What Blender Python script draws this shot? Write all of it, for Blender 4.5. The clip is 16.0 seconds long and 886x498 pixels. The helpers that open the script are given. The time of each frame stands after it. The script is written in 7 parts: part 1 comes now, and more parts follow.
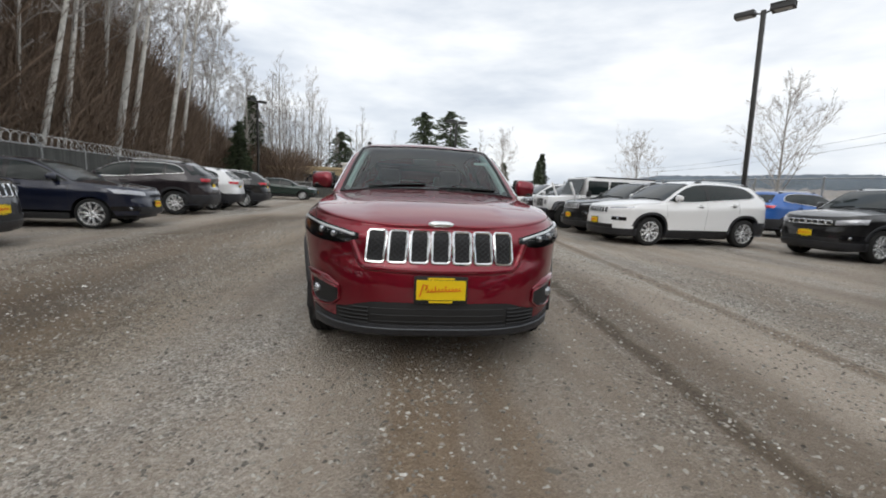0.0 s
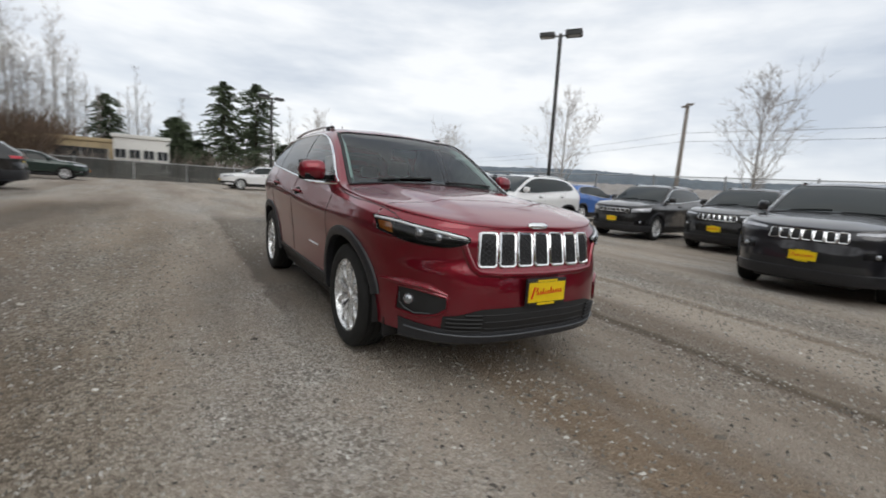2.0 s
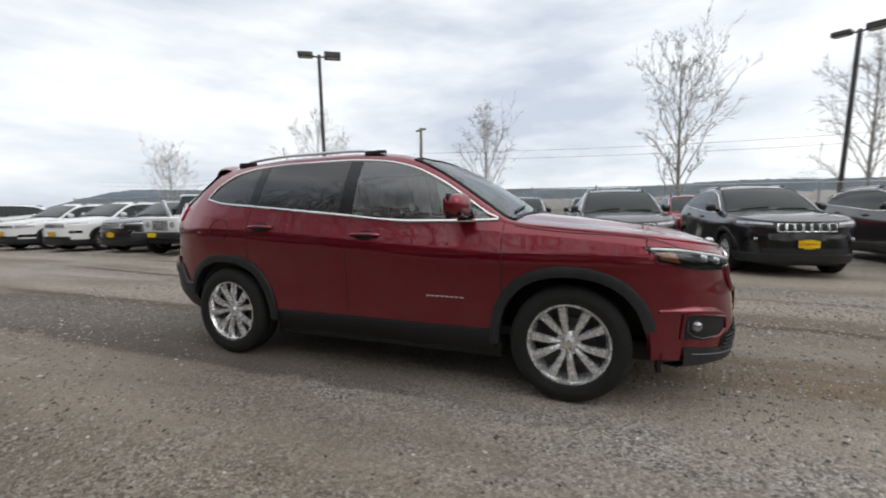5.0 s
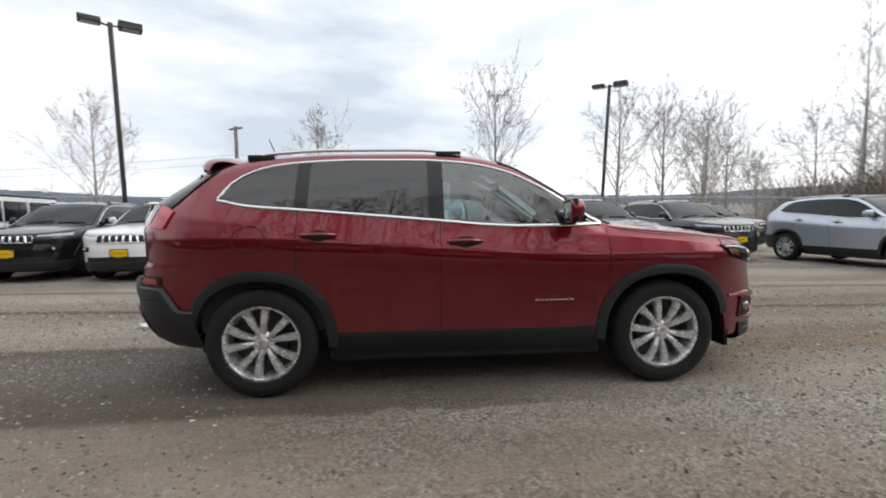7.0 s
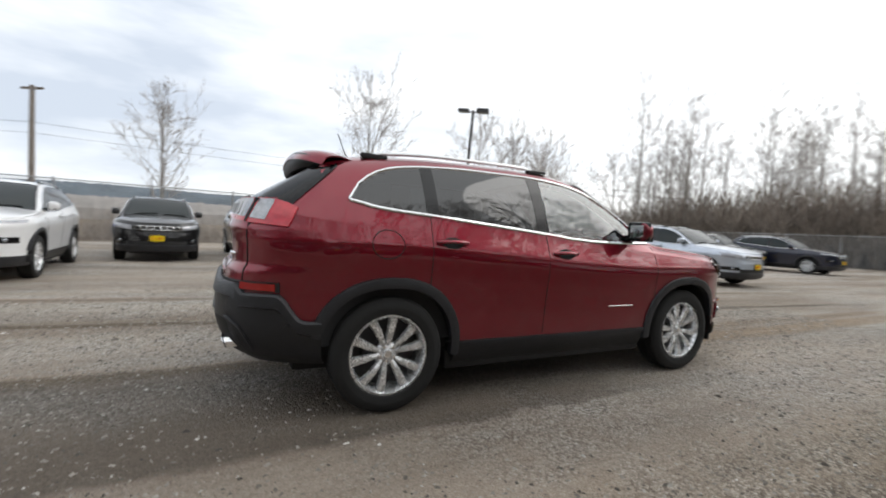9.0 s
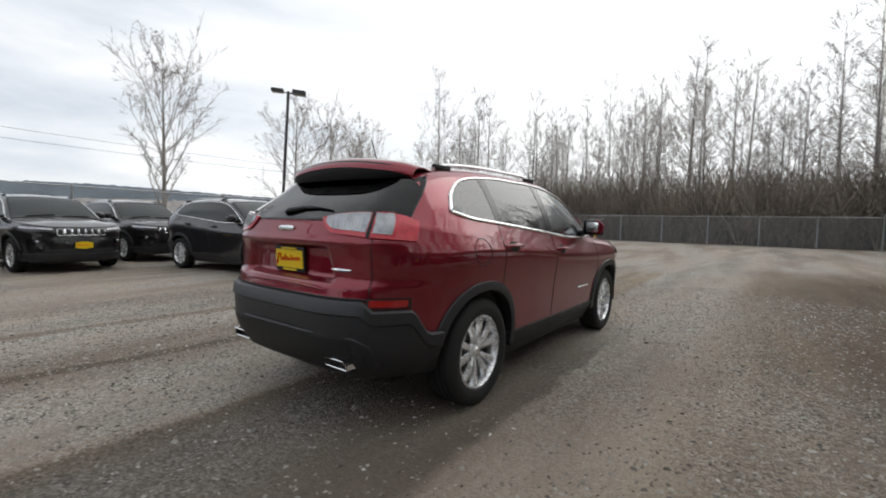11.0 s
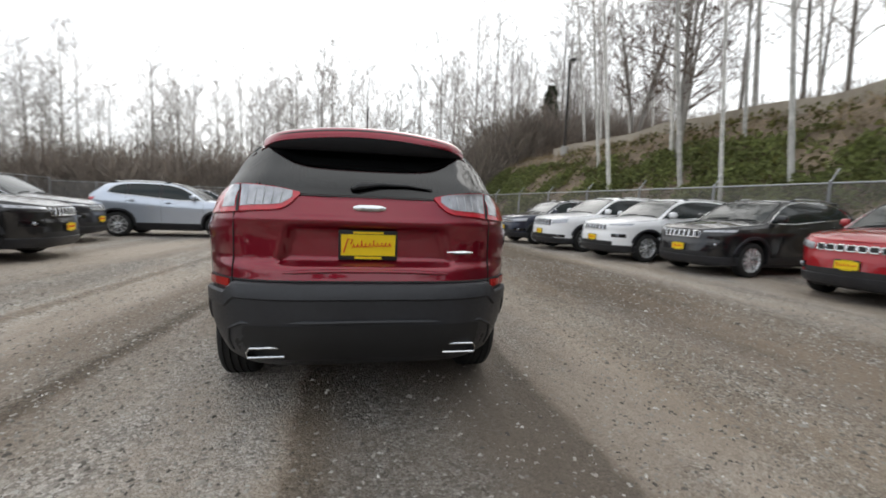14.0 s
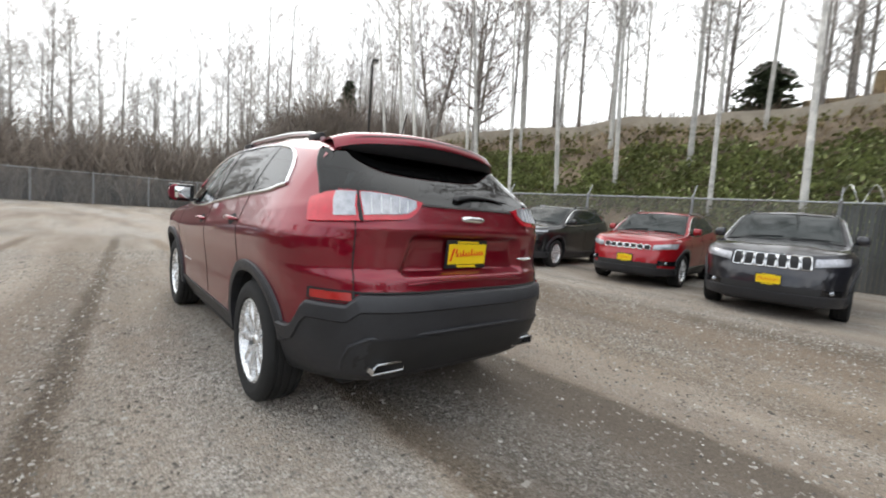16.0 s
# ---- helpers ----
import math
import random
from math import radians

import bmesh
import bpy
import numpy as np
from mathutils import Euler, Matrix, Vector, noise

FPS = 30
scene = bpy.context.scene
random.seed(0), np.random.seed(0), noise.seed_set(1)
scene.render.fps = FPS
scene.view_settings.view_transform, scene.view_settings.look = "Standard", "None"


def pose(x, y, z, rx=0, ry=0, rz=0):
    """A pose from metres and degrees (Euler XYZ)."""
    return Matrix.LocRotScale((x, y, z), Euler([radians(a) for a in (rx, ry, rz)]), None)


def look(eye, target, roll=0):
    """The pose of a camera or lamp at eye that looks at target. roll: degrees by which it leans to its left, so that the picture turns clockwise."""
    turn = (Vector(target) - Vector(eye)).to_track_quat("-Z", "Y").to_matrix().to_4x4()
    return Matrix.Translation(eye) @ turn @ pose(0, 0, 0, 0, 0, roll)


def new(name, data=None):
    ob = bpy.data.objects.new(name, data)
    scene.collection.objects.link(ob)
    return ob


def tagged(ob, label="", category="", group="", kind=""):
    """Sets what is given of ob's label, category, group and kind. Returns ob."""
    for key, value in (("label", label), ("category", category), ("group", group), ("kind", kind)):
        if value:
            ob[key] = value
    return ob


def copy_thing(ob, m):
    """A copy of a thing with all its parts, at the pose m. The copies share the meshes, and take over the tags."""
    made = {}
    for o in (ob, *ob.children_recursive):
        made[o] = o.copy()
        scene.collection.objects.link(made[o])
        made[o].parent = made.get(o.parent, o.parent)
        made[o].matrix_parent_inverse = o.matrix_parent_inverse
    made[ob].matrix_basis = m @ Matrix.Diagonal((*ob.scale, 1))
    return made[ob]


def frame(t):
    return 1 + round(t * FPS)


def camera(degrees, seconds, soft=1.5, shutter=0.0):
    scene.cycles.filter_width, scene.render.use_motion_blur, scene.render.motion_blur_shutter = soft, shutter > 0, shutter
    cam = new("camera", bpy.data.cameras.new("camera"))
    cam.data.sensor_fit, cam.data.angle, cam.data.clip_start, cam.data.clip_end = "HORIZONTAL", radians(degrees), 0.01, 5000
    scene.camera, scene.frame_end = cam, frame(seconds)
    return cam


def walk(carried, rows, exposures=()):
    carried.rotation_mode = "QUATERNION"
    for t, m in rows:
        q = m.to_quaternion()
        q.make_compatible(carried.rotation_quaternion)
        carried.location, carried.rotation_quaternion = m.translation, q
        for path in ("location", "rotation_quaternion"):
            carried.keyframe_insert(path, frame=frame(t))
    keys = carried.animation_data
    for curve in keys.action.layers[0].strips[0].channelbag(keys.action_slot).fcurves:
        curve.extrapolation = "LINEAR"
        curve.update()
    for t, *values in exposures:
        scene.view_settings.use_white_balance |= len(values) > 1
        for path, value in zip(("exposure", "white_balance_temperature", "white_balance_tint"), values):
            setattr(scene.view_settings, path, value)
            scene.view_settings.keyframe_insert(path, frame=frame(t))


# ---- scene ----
cam = camera(91.8, 16.0, soft=1.8, shutter=0.5)
PATH = [
    (0, (-0.266, -4.803, 1.152), (-0.049, -2.834, 0.878), 2.5),
    (0.5, (-0.616, -4.741, 1.115), (-0.255, -2.797, 0.82), 4.9),
    (1, (-1.013, -4.593, 1.126), (-0.449, -2.7, 0.811), 4.8),
    (1.5, (-1.48, -4.449, 1.145), (-0.648, -2.653, 0.859), 4.7),
    (2, (-1.868, -4.13, 1.148), (-0.815, -2.456, 0.854), 4.1),
    (2.5, (-2.297, -3.819, 1.149), (-1.007, -2.32, 0.853), 3.7),
    (3, (-2.613, -3.401, 1.14), (-1.169, -2.046, 0.858), 1.8),
    (3.5, (-2.936, -2.97, 1.143), (-1.361, -1.765, 0.886), 1.2),
    (3.7, (-3.063, -2.809, 1.162), (-1.46, -1.636, 0.927), 1.3),
    (5.8, (-3.682, -0.807, 1.153), (-1.732, -0.429, 0.922), 0.7),
    (6, (-3.729, -0.618, 1.161), (-1.766, -0.324, 0.915), 1.7),
    (6.5, (-3.706, -0.135, 1.168), (-1.714, -0.071, 1.004), 1.0),
    (7, (-3.679, 0.392, 1.148), (-1.69, 0.238, 1.009), -0.6),
    (7.5, (-3.633, 0.859, 1.145), (-1.662, 0.542, 1.025), -0.1),
    (8, (-3.553, 1.336, 1.14), (-1.628, 0.803, 1.021), 1.6),
    (8.5, (-3.484, 1.79, 1.14), (-1.623, 1.07, 0.997), 2.1),
    (9, (-3.319, 2.23, 1.135), (-1.527, 1.346, 1.044), 3.0),
    (9.2, (-3.263, 2.414, 1.131), (-1.546, 1.39, 1.063), 2.0),
    (11.3, (-2.167, 3.948, 1.22), (-1.052, 2.293, 1.086), 1.2),
    (11.5, (-2.026, 4.061, 1.205), (-0.984, 2.36, 1.064), 1.0),
    (12, (-1.643, 4.295, 1.206), (-0.856, 2.465, 1.023), 1.9),
    (12.5, (-1.192, 4.404, 1.219), (-0.688, 2.475, 1.061), 1.4),
    (13, (-0.785, 4.419, 1.171), (-0.597, 2.438, 0.971), 2.2),
    (13.5, (-0.355, 4.421, 1.187), (-0.441, 2.432, 0.997), 2.1),
    (14, (0.068, 4.478, 1.181), (-0.334, 2.528, 0.987), 2.2),
    (14.5, (0.472, 4.411, 1.179), (-0.156, 2.519, 1.02), 2.1),
    (15, (0.89, 4.307, 1.175), (-0.01, 2.527, 1.032), 1.6),
    (15.5, (1.281, 4.178, 1.174), (0.173, 2.53, 0.938), 3.7),
    (16, (1.639, 3.949, 1.188), (0.356, 2.424, 1.02), 4.3),
]
walk(cam, [(t, look(e, g, r)) for t, e, g, r in PATH], [(0, 0.16), (2, 0.08), (6, 0.23), (9, 0.36), (11.5, 0.04), (12.5, 0.10), (13.1, 0.14), (14, 0.50), (15, 0.68), (16, 0.88)])


# ---------------------------------------------------------------- daylight under cloud
world = bpy.data.worlds.new("overcast_sky")
scene.world = world
world.use_nodes = True
wn, wl = world.node_tree.nodes, world.node_tree.links
wn.clear()
SUN_ELEVATION, SUN_ROTATION = radians(34), radians(150)
w_out = wn.new("ShaderNodeOutputWorld")
w_bg = wn.new("ShaderNodeBackground")
w_sky = wn.new("ShaderNodeTexSky")
w_sky.sky_type, w_sky.sun_disc = "NISHITA", False
w_sky.sun_elevation, w_sky.sun_rotation = SUN_ELEVATION, SUN_ROTATION
w_dim = wn.new("ShaderNodeMix")
w_dim.data_type, w_dim.blend_type = "RGBA", "MULTIPLY"
w_dim.inputs[0].default_value = 1.0
w_dim.inputs[7].default_value = (0.10, 0.10, 0.10, 1)
wl.new(w_sky.outputs[0], w_dim.inputs[6])
w_co = wn.new("ShaderNodeTexCoord")
w_map = wn.new("ShaderNodeMapping")
w_map.inputs["Scale"].default_value = (1.0, 1.0, 3.6)
w_map.inputs["Rotation"].default_value = (0.0, 0.0, 0.6)
wl.new(w_co.outputs["Generated"], w_map.inputs[0])
w_n = wn.new("ShaderNodeTexNoise")
w_n.inputs["Scale"].default_value, w_n.inputs["Detail"].default_value, w_n.inputs["Roughness"].default_value = 2.3, 7.0, 0.52
wl.new(w_map.outputs[0], w_n.inputs["Vector"])
w_r = wn.new("ShaderNodeValToRGB")
w_r.color_ramp.elements[0].position, w_r.color_ramp.elements[0].color = 0.34, (0.57, 0.63, 0.72, 1)
w_r.color_ramp.elements[1].position, w_r.color_ramp.elements[1].color = 0.60, (0.97, 0.99, 1.01, 1)
e = w_r.color_ramp.elements.new(0.47)
e.color = (0.76, 0.805, 0.865, 1)
wl.new(w_n.outputs["Fac"], w_r.inputs[0])
# the cloud is brightest and thinnest round the hidden sun
w_dot = wn.new("ShaderNodeVectorMath")
w_dot.operation = "DOT_PRODUCT"
w_dot.inputs[1].default_value = Vector((-0.30, -0.75, 0.58)).normalized()
wl.new(w_co.outputs["Generated"], w_dot.inputs[0])
w_glow = wn.new("ShaderNodeMapRange")
w_glow.inputs["From Min"].default_value, w_glow.inputs["From Max"].default_value = -0.1, 0.85
w_glow.inputs["To Min"].default_value, w_glow.inputs["To Max"].default_value = 0.0, 0.85
wl.new(w_dot.outputs["Value"], w_glow.inputs[0])
w_bright = wn.new("ShaderNodeMix")
w_bright.data_type = "RGBA"
wl.new(w_glow.outputs[0], w_bright.inputs[0])
wl.new(w_r.outputs[0], w_bright.inputs[6])
w_bright.inputs[7].default_value = (1.15, 1.17, 1.17, 1)
w_mix = wn.new("ShaderNodeMix")
w_mix.data_type = "RGBA"
w_mix.inputs[0].default_value = 0.93
wl.new(w_dim.outputs[2], w_mix.inputs[6])
wl.new(w_bright.outputs[2], w_mix.inputs[7])
wl.new(w_mix.outputs[2], w_bg.inputs[0])
w_bg.inputs[1].default_value = 1.0
wl.new(w_bg.outputs[0], w_out.inputs[0])

sun = new("sun", bpy.data.lights.new("sun", "SUN"))
sun.data.energy, sun.data.angle, sun.data.color = 0.55, radians(40), (1.0, 0.97, 0.93)
sun.matrix_world = look((-3.0, -7.5, 5.8), (0, 0, 0))


# ---------------------------------------------------------------- materials
M = {}


def mat(name, base, rough=0.5, metal=0.0, coat=0.0, vary=0.0, scale=8.0, bump=0.0, bump_scale=60.0, spec=0.5, island=0.0, dark=None, per_object=0.0):
    """A surface with two scales of variation in tone and roughness, and a fine relief."""
    m = bpy.data.materials.new(name)
    m.use_nodes = True
    nt = m.node_tree
    n, l = nt.nodes, nt.links
    b = n["Principled BSDF"]
    b.inputs["Base Color"].default_value = (*base, 1)
    b.inputs["Roughness"].default_value = rough
    b.inputs["Metallic"].default_value = metal
    b.inputs["Coat Weight"].default_value = coat
    b.inputs["Coat Roughness"].default_value = 0.04
    b.inputs["Coat IOR"].default_value = 1.5
    b.inputs["Specular IOR Level"].default_value = spec
    if vary or bump:
        co = n.new("ShaderNodeTexCoord")
    if vary:
        big, fine = n.new("ShaderNodeTexNoise"), n.new("ShaderNodeTexNoise")
        big.inputs["Scale"].default_value, fine.inputs["Scale"].default_value = scale, scale * 9
        big.inputs["Detail"].default_value = fine.inputs["Detail"].default_value = 5
        add = n.new("ShaderNodeMath")
        add.operation = "MULTIPLY_ADD"
        add.inputs[1].default_value = 0.45
        for t in (big, fine):
            l.new(co.outputs["Object"], t.inputs["Vector"])
        l.new(fine.outputs["Fac"], add.inputs[0])
        half = n.new("ShaderNodeMath")
        half.operation = "MULTIPLY"
        half.inputs[1].default_value = 0.55
        l.new(big.outputs["Fac"], half.inputs[0])
        l.new(half.outputs[0], add.inputs[2])
        rg = n.new("ShaderNodeMapRange")
        rg.inputs["From Min"].default_value, rg.inputs["From Max"].default_value = 0.32, 0.68
        l.new(add.outputs[0], rg.inputs[0])
        mx = n.new("ShaderNodeMix")
        mx.data_type = "RGBA"
        lo = dark or tuple(c * (1 - vary) for c in base)
        hi = tuple(min(c * (1 + vary), 1.0) for c in base)
        mx.inputs[6].default_value, mx.inputs[7].default_value = (*lo, 1), (*hi, 1)
        l.new(rg.outputs[0], mx.inputs[0])
        last = mx.outputs[2]
        if island or per_object:
            g = n.new("ShaderNodeNewGeometry") if island else n.new("ShaderNodeObjectInfo")
            hv = n.new("ShaderNodeHueSaturation")
            vr = n.new("ShaderNodeMapRange")
            k = island or per_object
            vr.inputs["To Min"].default_value, vr.inputs["To Max"].default_value = 1 - k, 1 + k
            l.new(g.outputs["Random Per Island" if island else "Random"], vr.inputs[0])
            l.new(vr.outputs[0], hv.inputs["Value"])
            l.new(last, hv.inputs["Color"])
            last = hv.outputs[0]
        l.new(last, b.inputs["Base Color"])
        rr = n.new("ShaderNodeMapRange")
        rr.inputs["To Min"].default_value, rr.inputs["To Max"].default_value = max(rough - 0.08, 0.02), min(rough + 0.08, 1)
        l.new(add.outputs[0], rr.inputs[0])
        l.new(rr.outputs[0], b.inputs["Roughness"])
    if bump:
        t = n.new("ShaderNodeTexNoise")
        t.inputs["Scale"].default_value, t.inputs["Detail"].default_value = bump_scale, 6
        l.new(co.outputs["Object"], t.inputs["Vector"])
        bp = n.new("ShaderNodeBump")
        bp.inputs["Strength"].default_value, bp.inputs["Distance"].default_value = bump, 0.01
        l.new(t.outputs["Fac"], bp.inputs["Height"])
        l.new(bp.outputs[0], b.inputs["Normal"])
    M[name] = m
    return m


def glass(name, tint, ior=1.45, rough=0.0):
    m = bpy.data.materials.new(name)
    m.use_nodes = True
    n, l = m.node_tree.nodes, m.node_tree.links
    n.clear()
    o, mx, tr, gl, fr = n.new("ShaderNodeOutputMaterial"), n.new("ShaderNodeMixShader"), n.new("ShaderNodeBsdfTransparent"), n.new("ShaderNodeBsdfGlossy"), n.new("ShaderNodeFresnel")
    tr.inputs[0].default_value = (*tint, 1)
    gl.inputs["Roughness"].default_value = rough
    fr.inputs[0].default_value = ior
    l.new(fr.outputs[0], mx.inputs[0])
    l.new(tr.outputs[0], mx.inputs[1])
    l.new(gl.outputs[0], mx.inputs[2])
    l.new(mx.outputs[0], o.inputs[0])
    M[name] = m
    return m


def car_paint(name, base, metal=0.35, rough=0.32):
    """Metallic paint under clear coat: a fine flake and a little dust on it."""
    m = mat(name, base, rough, metal, coat=1.0, spec=0.12)
    n, l = m.node_tree.nodes, m.node_tree.links
    b = n["Principled BSDF"]
    co, t, d = n.new("ShaderNodeTexCoord"), n.new("ShaderNodeTexNoise"), n.new("ShaderNodeTexNoise")
    t.inputs["Scale"].default_value, t.inputs["Detail"].default_value = 900, 2
    d.inputs["Scale"].default_value, d.inputs["Detail"].default_value = 3.0, 7
    l.new(co.outputs["Object"], t.inputs["Vector"])
    l.new(co.outputs["Object"], d.inputs["Vector"])
    mx = n.new("ShaderNodeMix")
    mx.data_type = "RGBA"
    mx.inputs[6].default_value = (*[c * 0.8 for c in base], 1)
    mx.inputs[7].default_value = (*[min(c * 1.25, 1) for c in base], 1)
    l.new(t.outputs["Fac"], mx.inputs[0])
    du = n.new("ShaderNodeMapRange")
    du.inputs["From Min"].default_value, du.inputs["From Max"].default_value = 0.45, 0.8
    du.inputs["To Min"].default_value, du.inputs["To Max"].default_value = 0.0, 0.05
    l.new(d.outputs["Fac"], du.inputs[0])
    m2 = n.new("ShaderNodeMix")
    m2.data_type = "RGBA"
    l.new(du.outputs[0], m2.inputs[0])
    l.new(mx.outputs[2], m2.inputs[6])
    m2.inputs[7].default_value = (0.30, 0.27, 0.24, 1)
    l.new(m2.outputs[2], b.inputs["Base Color"])
    b.inputs["Coat IOR"].default_value = 1.6
    cr = n.new("ShaderNodeMapRange")
    cr.inputs["To Min"].default_value, cr.inputs["To Max"].default_value = 0.0, 0.035
    l.new(d.outputs["Fac"], cr.inputs[0])
    l.new(cr.outputs[0], b.inputs["Coat Roughness"])
    return m


car_paint("paint_red", (0.21, 0.005, 0.018), 0.72, 0.34)
car_paint("paint_white", (0.84, 0.85, 0.87), 0.0)
car_paint("paint_black", (0.010, 0.010, 0.011), 0.1)
car_paint("paint_grey", (0.024, 0.024, 0.029), 0.5)
car_paint("paint_plum", (0.030, 0.024, 0.028), 0.4)
car_paint("paint_silver", (0.54, 0.59, 0.67), 0.6)
car_paint("paint_bright_red", (0.33, 0.006, 0.012), 0.2)
car_paint("paint_blue", (0.03, 0.12, 0.40), 0.3)
car_paint("paint_navy", (0.010, 0.014, 0.032), 0.3)
car_paint("paint_green", (0.010, 0.030, 0.024), 0.3)
mat("rubber", (0.012, 0.012, 0.012), 0.85, vary=0.35, scale=6, bump=0.3, bump_scale=90)
mat("plastic", (0.020, 0.021, 0.025), 0.42, spec=0.5, vary=0.3, scale=5, bump=0.25, bump_scale=400)
mat("black", (0.012, 0.012, 0.013), 0.6, vary=0.25, scale=10)
mat("gloss_black", (0.008, 0.008, 0.009), 0.12, vary=0.2, scale=10)
mat("trim_black", (0.008, 0.008, 0.009), 0.45, spec=0.2, vary=0.2, scale=10)
mat("seam", (0.006, 0.005, 0.005), 0.7)
mat("chrome", (0.80, 0.81, 0.82), 0.10, 1.0)
mat("satin_bright", (0.68, 0.69, 0.70), 0.28, 0.95)
mat("alloy", (0.78, 0.79, 0.80), 0.27, 0.7, vary=0.06, scale=20)
mat("iron", (0.10, 0.10, 0.105), 0.45, 0.8, vary=0.3, scale=14)
mat("mirror", (0.9, 0.9, 0.9), 0.02, 1.0)
mat("yellow", (0.86, 0.60, 0.004), 0.45, vary=0.04, scale=30)
mat("red_ink", (0.70, 0.02, 0.012), 0.5)
mat("amber", (0.40, 0.12, 0.02), 0.15, coat=1.0)
mat("lamp_white", (0.72, 0.74, 0.76), 0.15, 0.2, coat=1.0)
mat("lamp_glass", (0.35, 0.37, 0.40), 0.06, 0.7, coat=1.0)
mat("dark_red_lens", (0.36, 0.012, 0.010), 0.2, coat=0.6, vary=0.2, scale=30)
mat("red_lens", (0.55, 0.014, 0.030), 0.15, 0.1, coat=1.0, vary=0.25, scale=30)
mat("dark_trim", (0.10, 0.105, 0.115), 0.35, 0.4)
mat("clear_lens", (0.42, 0.43, 0.46), 0.12, 0.35, coat=1.0, vary=0.35, scale=25)
mat("cloth", (0.42, 0.42, 0.41), 0.9, vary=0.2, scale=20, bump=0.3, bump_scale=300)
mat("cabin", (0.030, 0.030, 0.032), 0.7, vary=0.2, scale=12)
mat("liner", (0.72, 0.72, 0.70), 0.95, vary=0.06, scale=10)
mat("paper", (0.80, 0.80, 0.78), 0.8)
glass("glass", (0.66, 0.84, 0.82), 1.6)
glass("tint", (0.06, 0.066, 0.078), 2.0)
glass("rear_tint", (0.035, 0.038, 0.043), 1.42)
glass("side_glass", (0.62, 0.88, 0.88), 2.6)
glass("lens", (0.93, 0.94, 0.95))


# ---------------------------------------------------------------- helpers for meshes
def part(name, bm, material, parent=None, label="", smooth=True):
    """Link a bmesh as one mesh object, under a thing or a part."""
    me = bpy.data.meshes.new(name)
    bm.to_mesh(me)
    bm.free()
    me.materials.append(material)
    if smooth:
        me.polygons.foreach_set("use_smooth", [True] * len(me.polygons))
        me.set_sharp_from_angle(angle=radians(38))
    ob = new(name, me)
    if parent is not None:
        ob.parent = parent
    if label:
        tagged(ob, label)
    return ob


def painted(ob, material):
    """Carry the paint on the object, so that copies can take another colour."""
    ob.material_slots[0].link = "OBJECT"
    ob.material_slots[0].material = material
    return ob


def empty(name, label, category, m=None, group=""):
    ob = new(name)
    ob.empty_display_size = 0.2
    if m is not None:
        ob.matrix_basis = m
    return tagged(ob, label, category, group)


def add_box(bm, x0, y0, z0, x1, y1, z1, bevel=0.0, m=None):
    r = bmesh.ops.create_cube(bm, size=1.0)
    vs = r["verts"]
    for v in vs:
        v.co = Vector(((x0 + x1) / 2 + v.co.x * (x1 - x0), (y0 + y1) / 2 + v.co.y * (y1 - y0), (z0 + z1) / 2 + v.co.z * (z1 - z0)))
    if bevel:
        es = list({e for v in vs for e in v.link_edges})
        r = bmesh.ops.bevel(bm, geom=es, offset=bevel, segments=2, affect="EDGES", profile=0.5)
        vs = list({v for f in r["faces"] for v in f.verts} | {v for v in vs if v.is_valid})
    if m is not None:
        bmesh.ops.transform(bm, matrix=m, verts=vs)
    return vs


def add_tube(bm, pts, r, sides=6, closed=False, flat=1.0, up=None):
    """A tube along points; r is one radius or one a point; flat squeezes it along its second axis."""
    P = [Vector(p) for p in pts]
    n = len(P)
    rs = r if hasattr(r, "__len__") else [r] * n
    rings = []
    prev = None
    for i, p in enumerate(P):
        a = P[(i - 1) % n] if (closed or i) else p
        b = P[(i + 1) % n] if (closed or i < n - 1) else p
        d = (b - a)
        d = d.normalized() if d.length > 1e-9 else Vector((0, 0, 1))
        u = Vector(up) if up is not None else (prev if prev is not None else (Vector((0, 0, 1)) if abs(d.z) < 0.9 else Vector((1, 0, 0))))
        s = d.cross(u)
        if s.length < 1e-6:
            s = d.orthogonal()
        s.normalize()
        u = s.cross(d).normalized()
        prev = u
        rings.append([bm.verts.new(p + (s * math.cos(k * math.tau / sides) + u * math.sin(k * math.tau / sides) * flat) * rs[i]) for k in range(sides)])
    for i in range(n if closed else n - 1):
        A, B = rings[i], rings[(i + 1) % n]
        for k in range(sides):
            bm.faces.new((A[k], A[(k + 1) % sides], B[(k + 1) % sides], B[k]))
    if not closed:
        bm.faces.new(rings[0][::-1])
        bm.faces.new(rings[-1])


def add_lathe(bm, profile, segs=32, axis="x", m=None, closed=False):
    """Turn (along, radius) pairs round an axis."""
    rings = []
    for k in range(segs):
        a = k * math.tau / segs
        ring = []
        for d, r in profile:
            p = Vector((d, r * math.cos(a), r * math.sin(a))) if axis == "x" else Vector((r * math.cos(a), r * math.sin(a), d))
            ring.append(bm.verts.new(m @ p if m is not None else p))
        rings.append(ring)
    n = len(profile)
    for k in range(segs):
        A, B = rings[k], rings[(k + 1) % segs]
        for i in range(n if closed else n - 1):
            j = (i + 1) % n
            bm.faces.new((A[i], A[j], B[j], B[i]))
    bmesh.ops.remove_doubles(bm, verts=[v for r in rings for v in r], dist=1e-5)


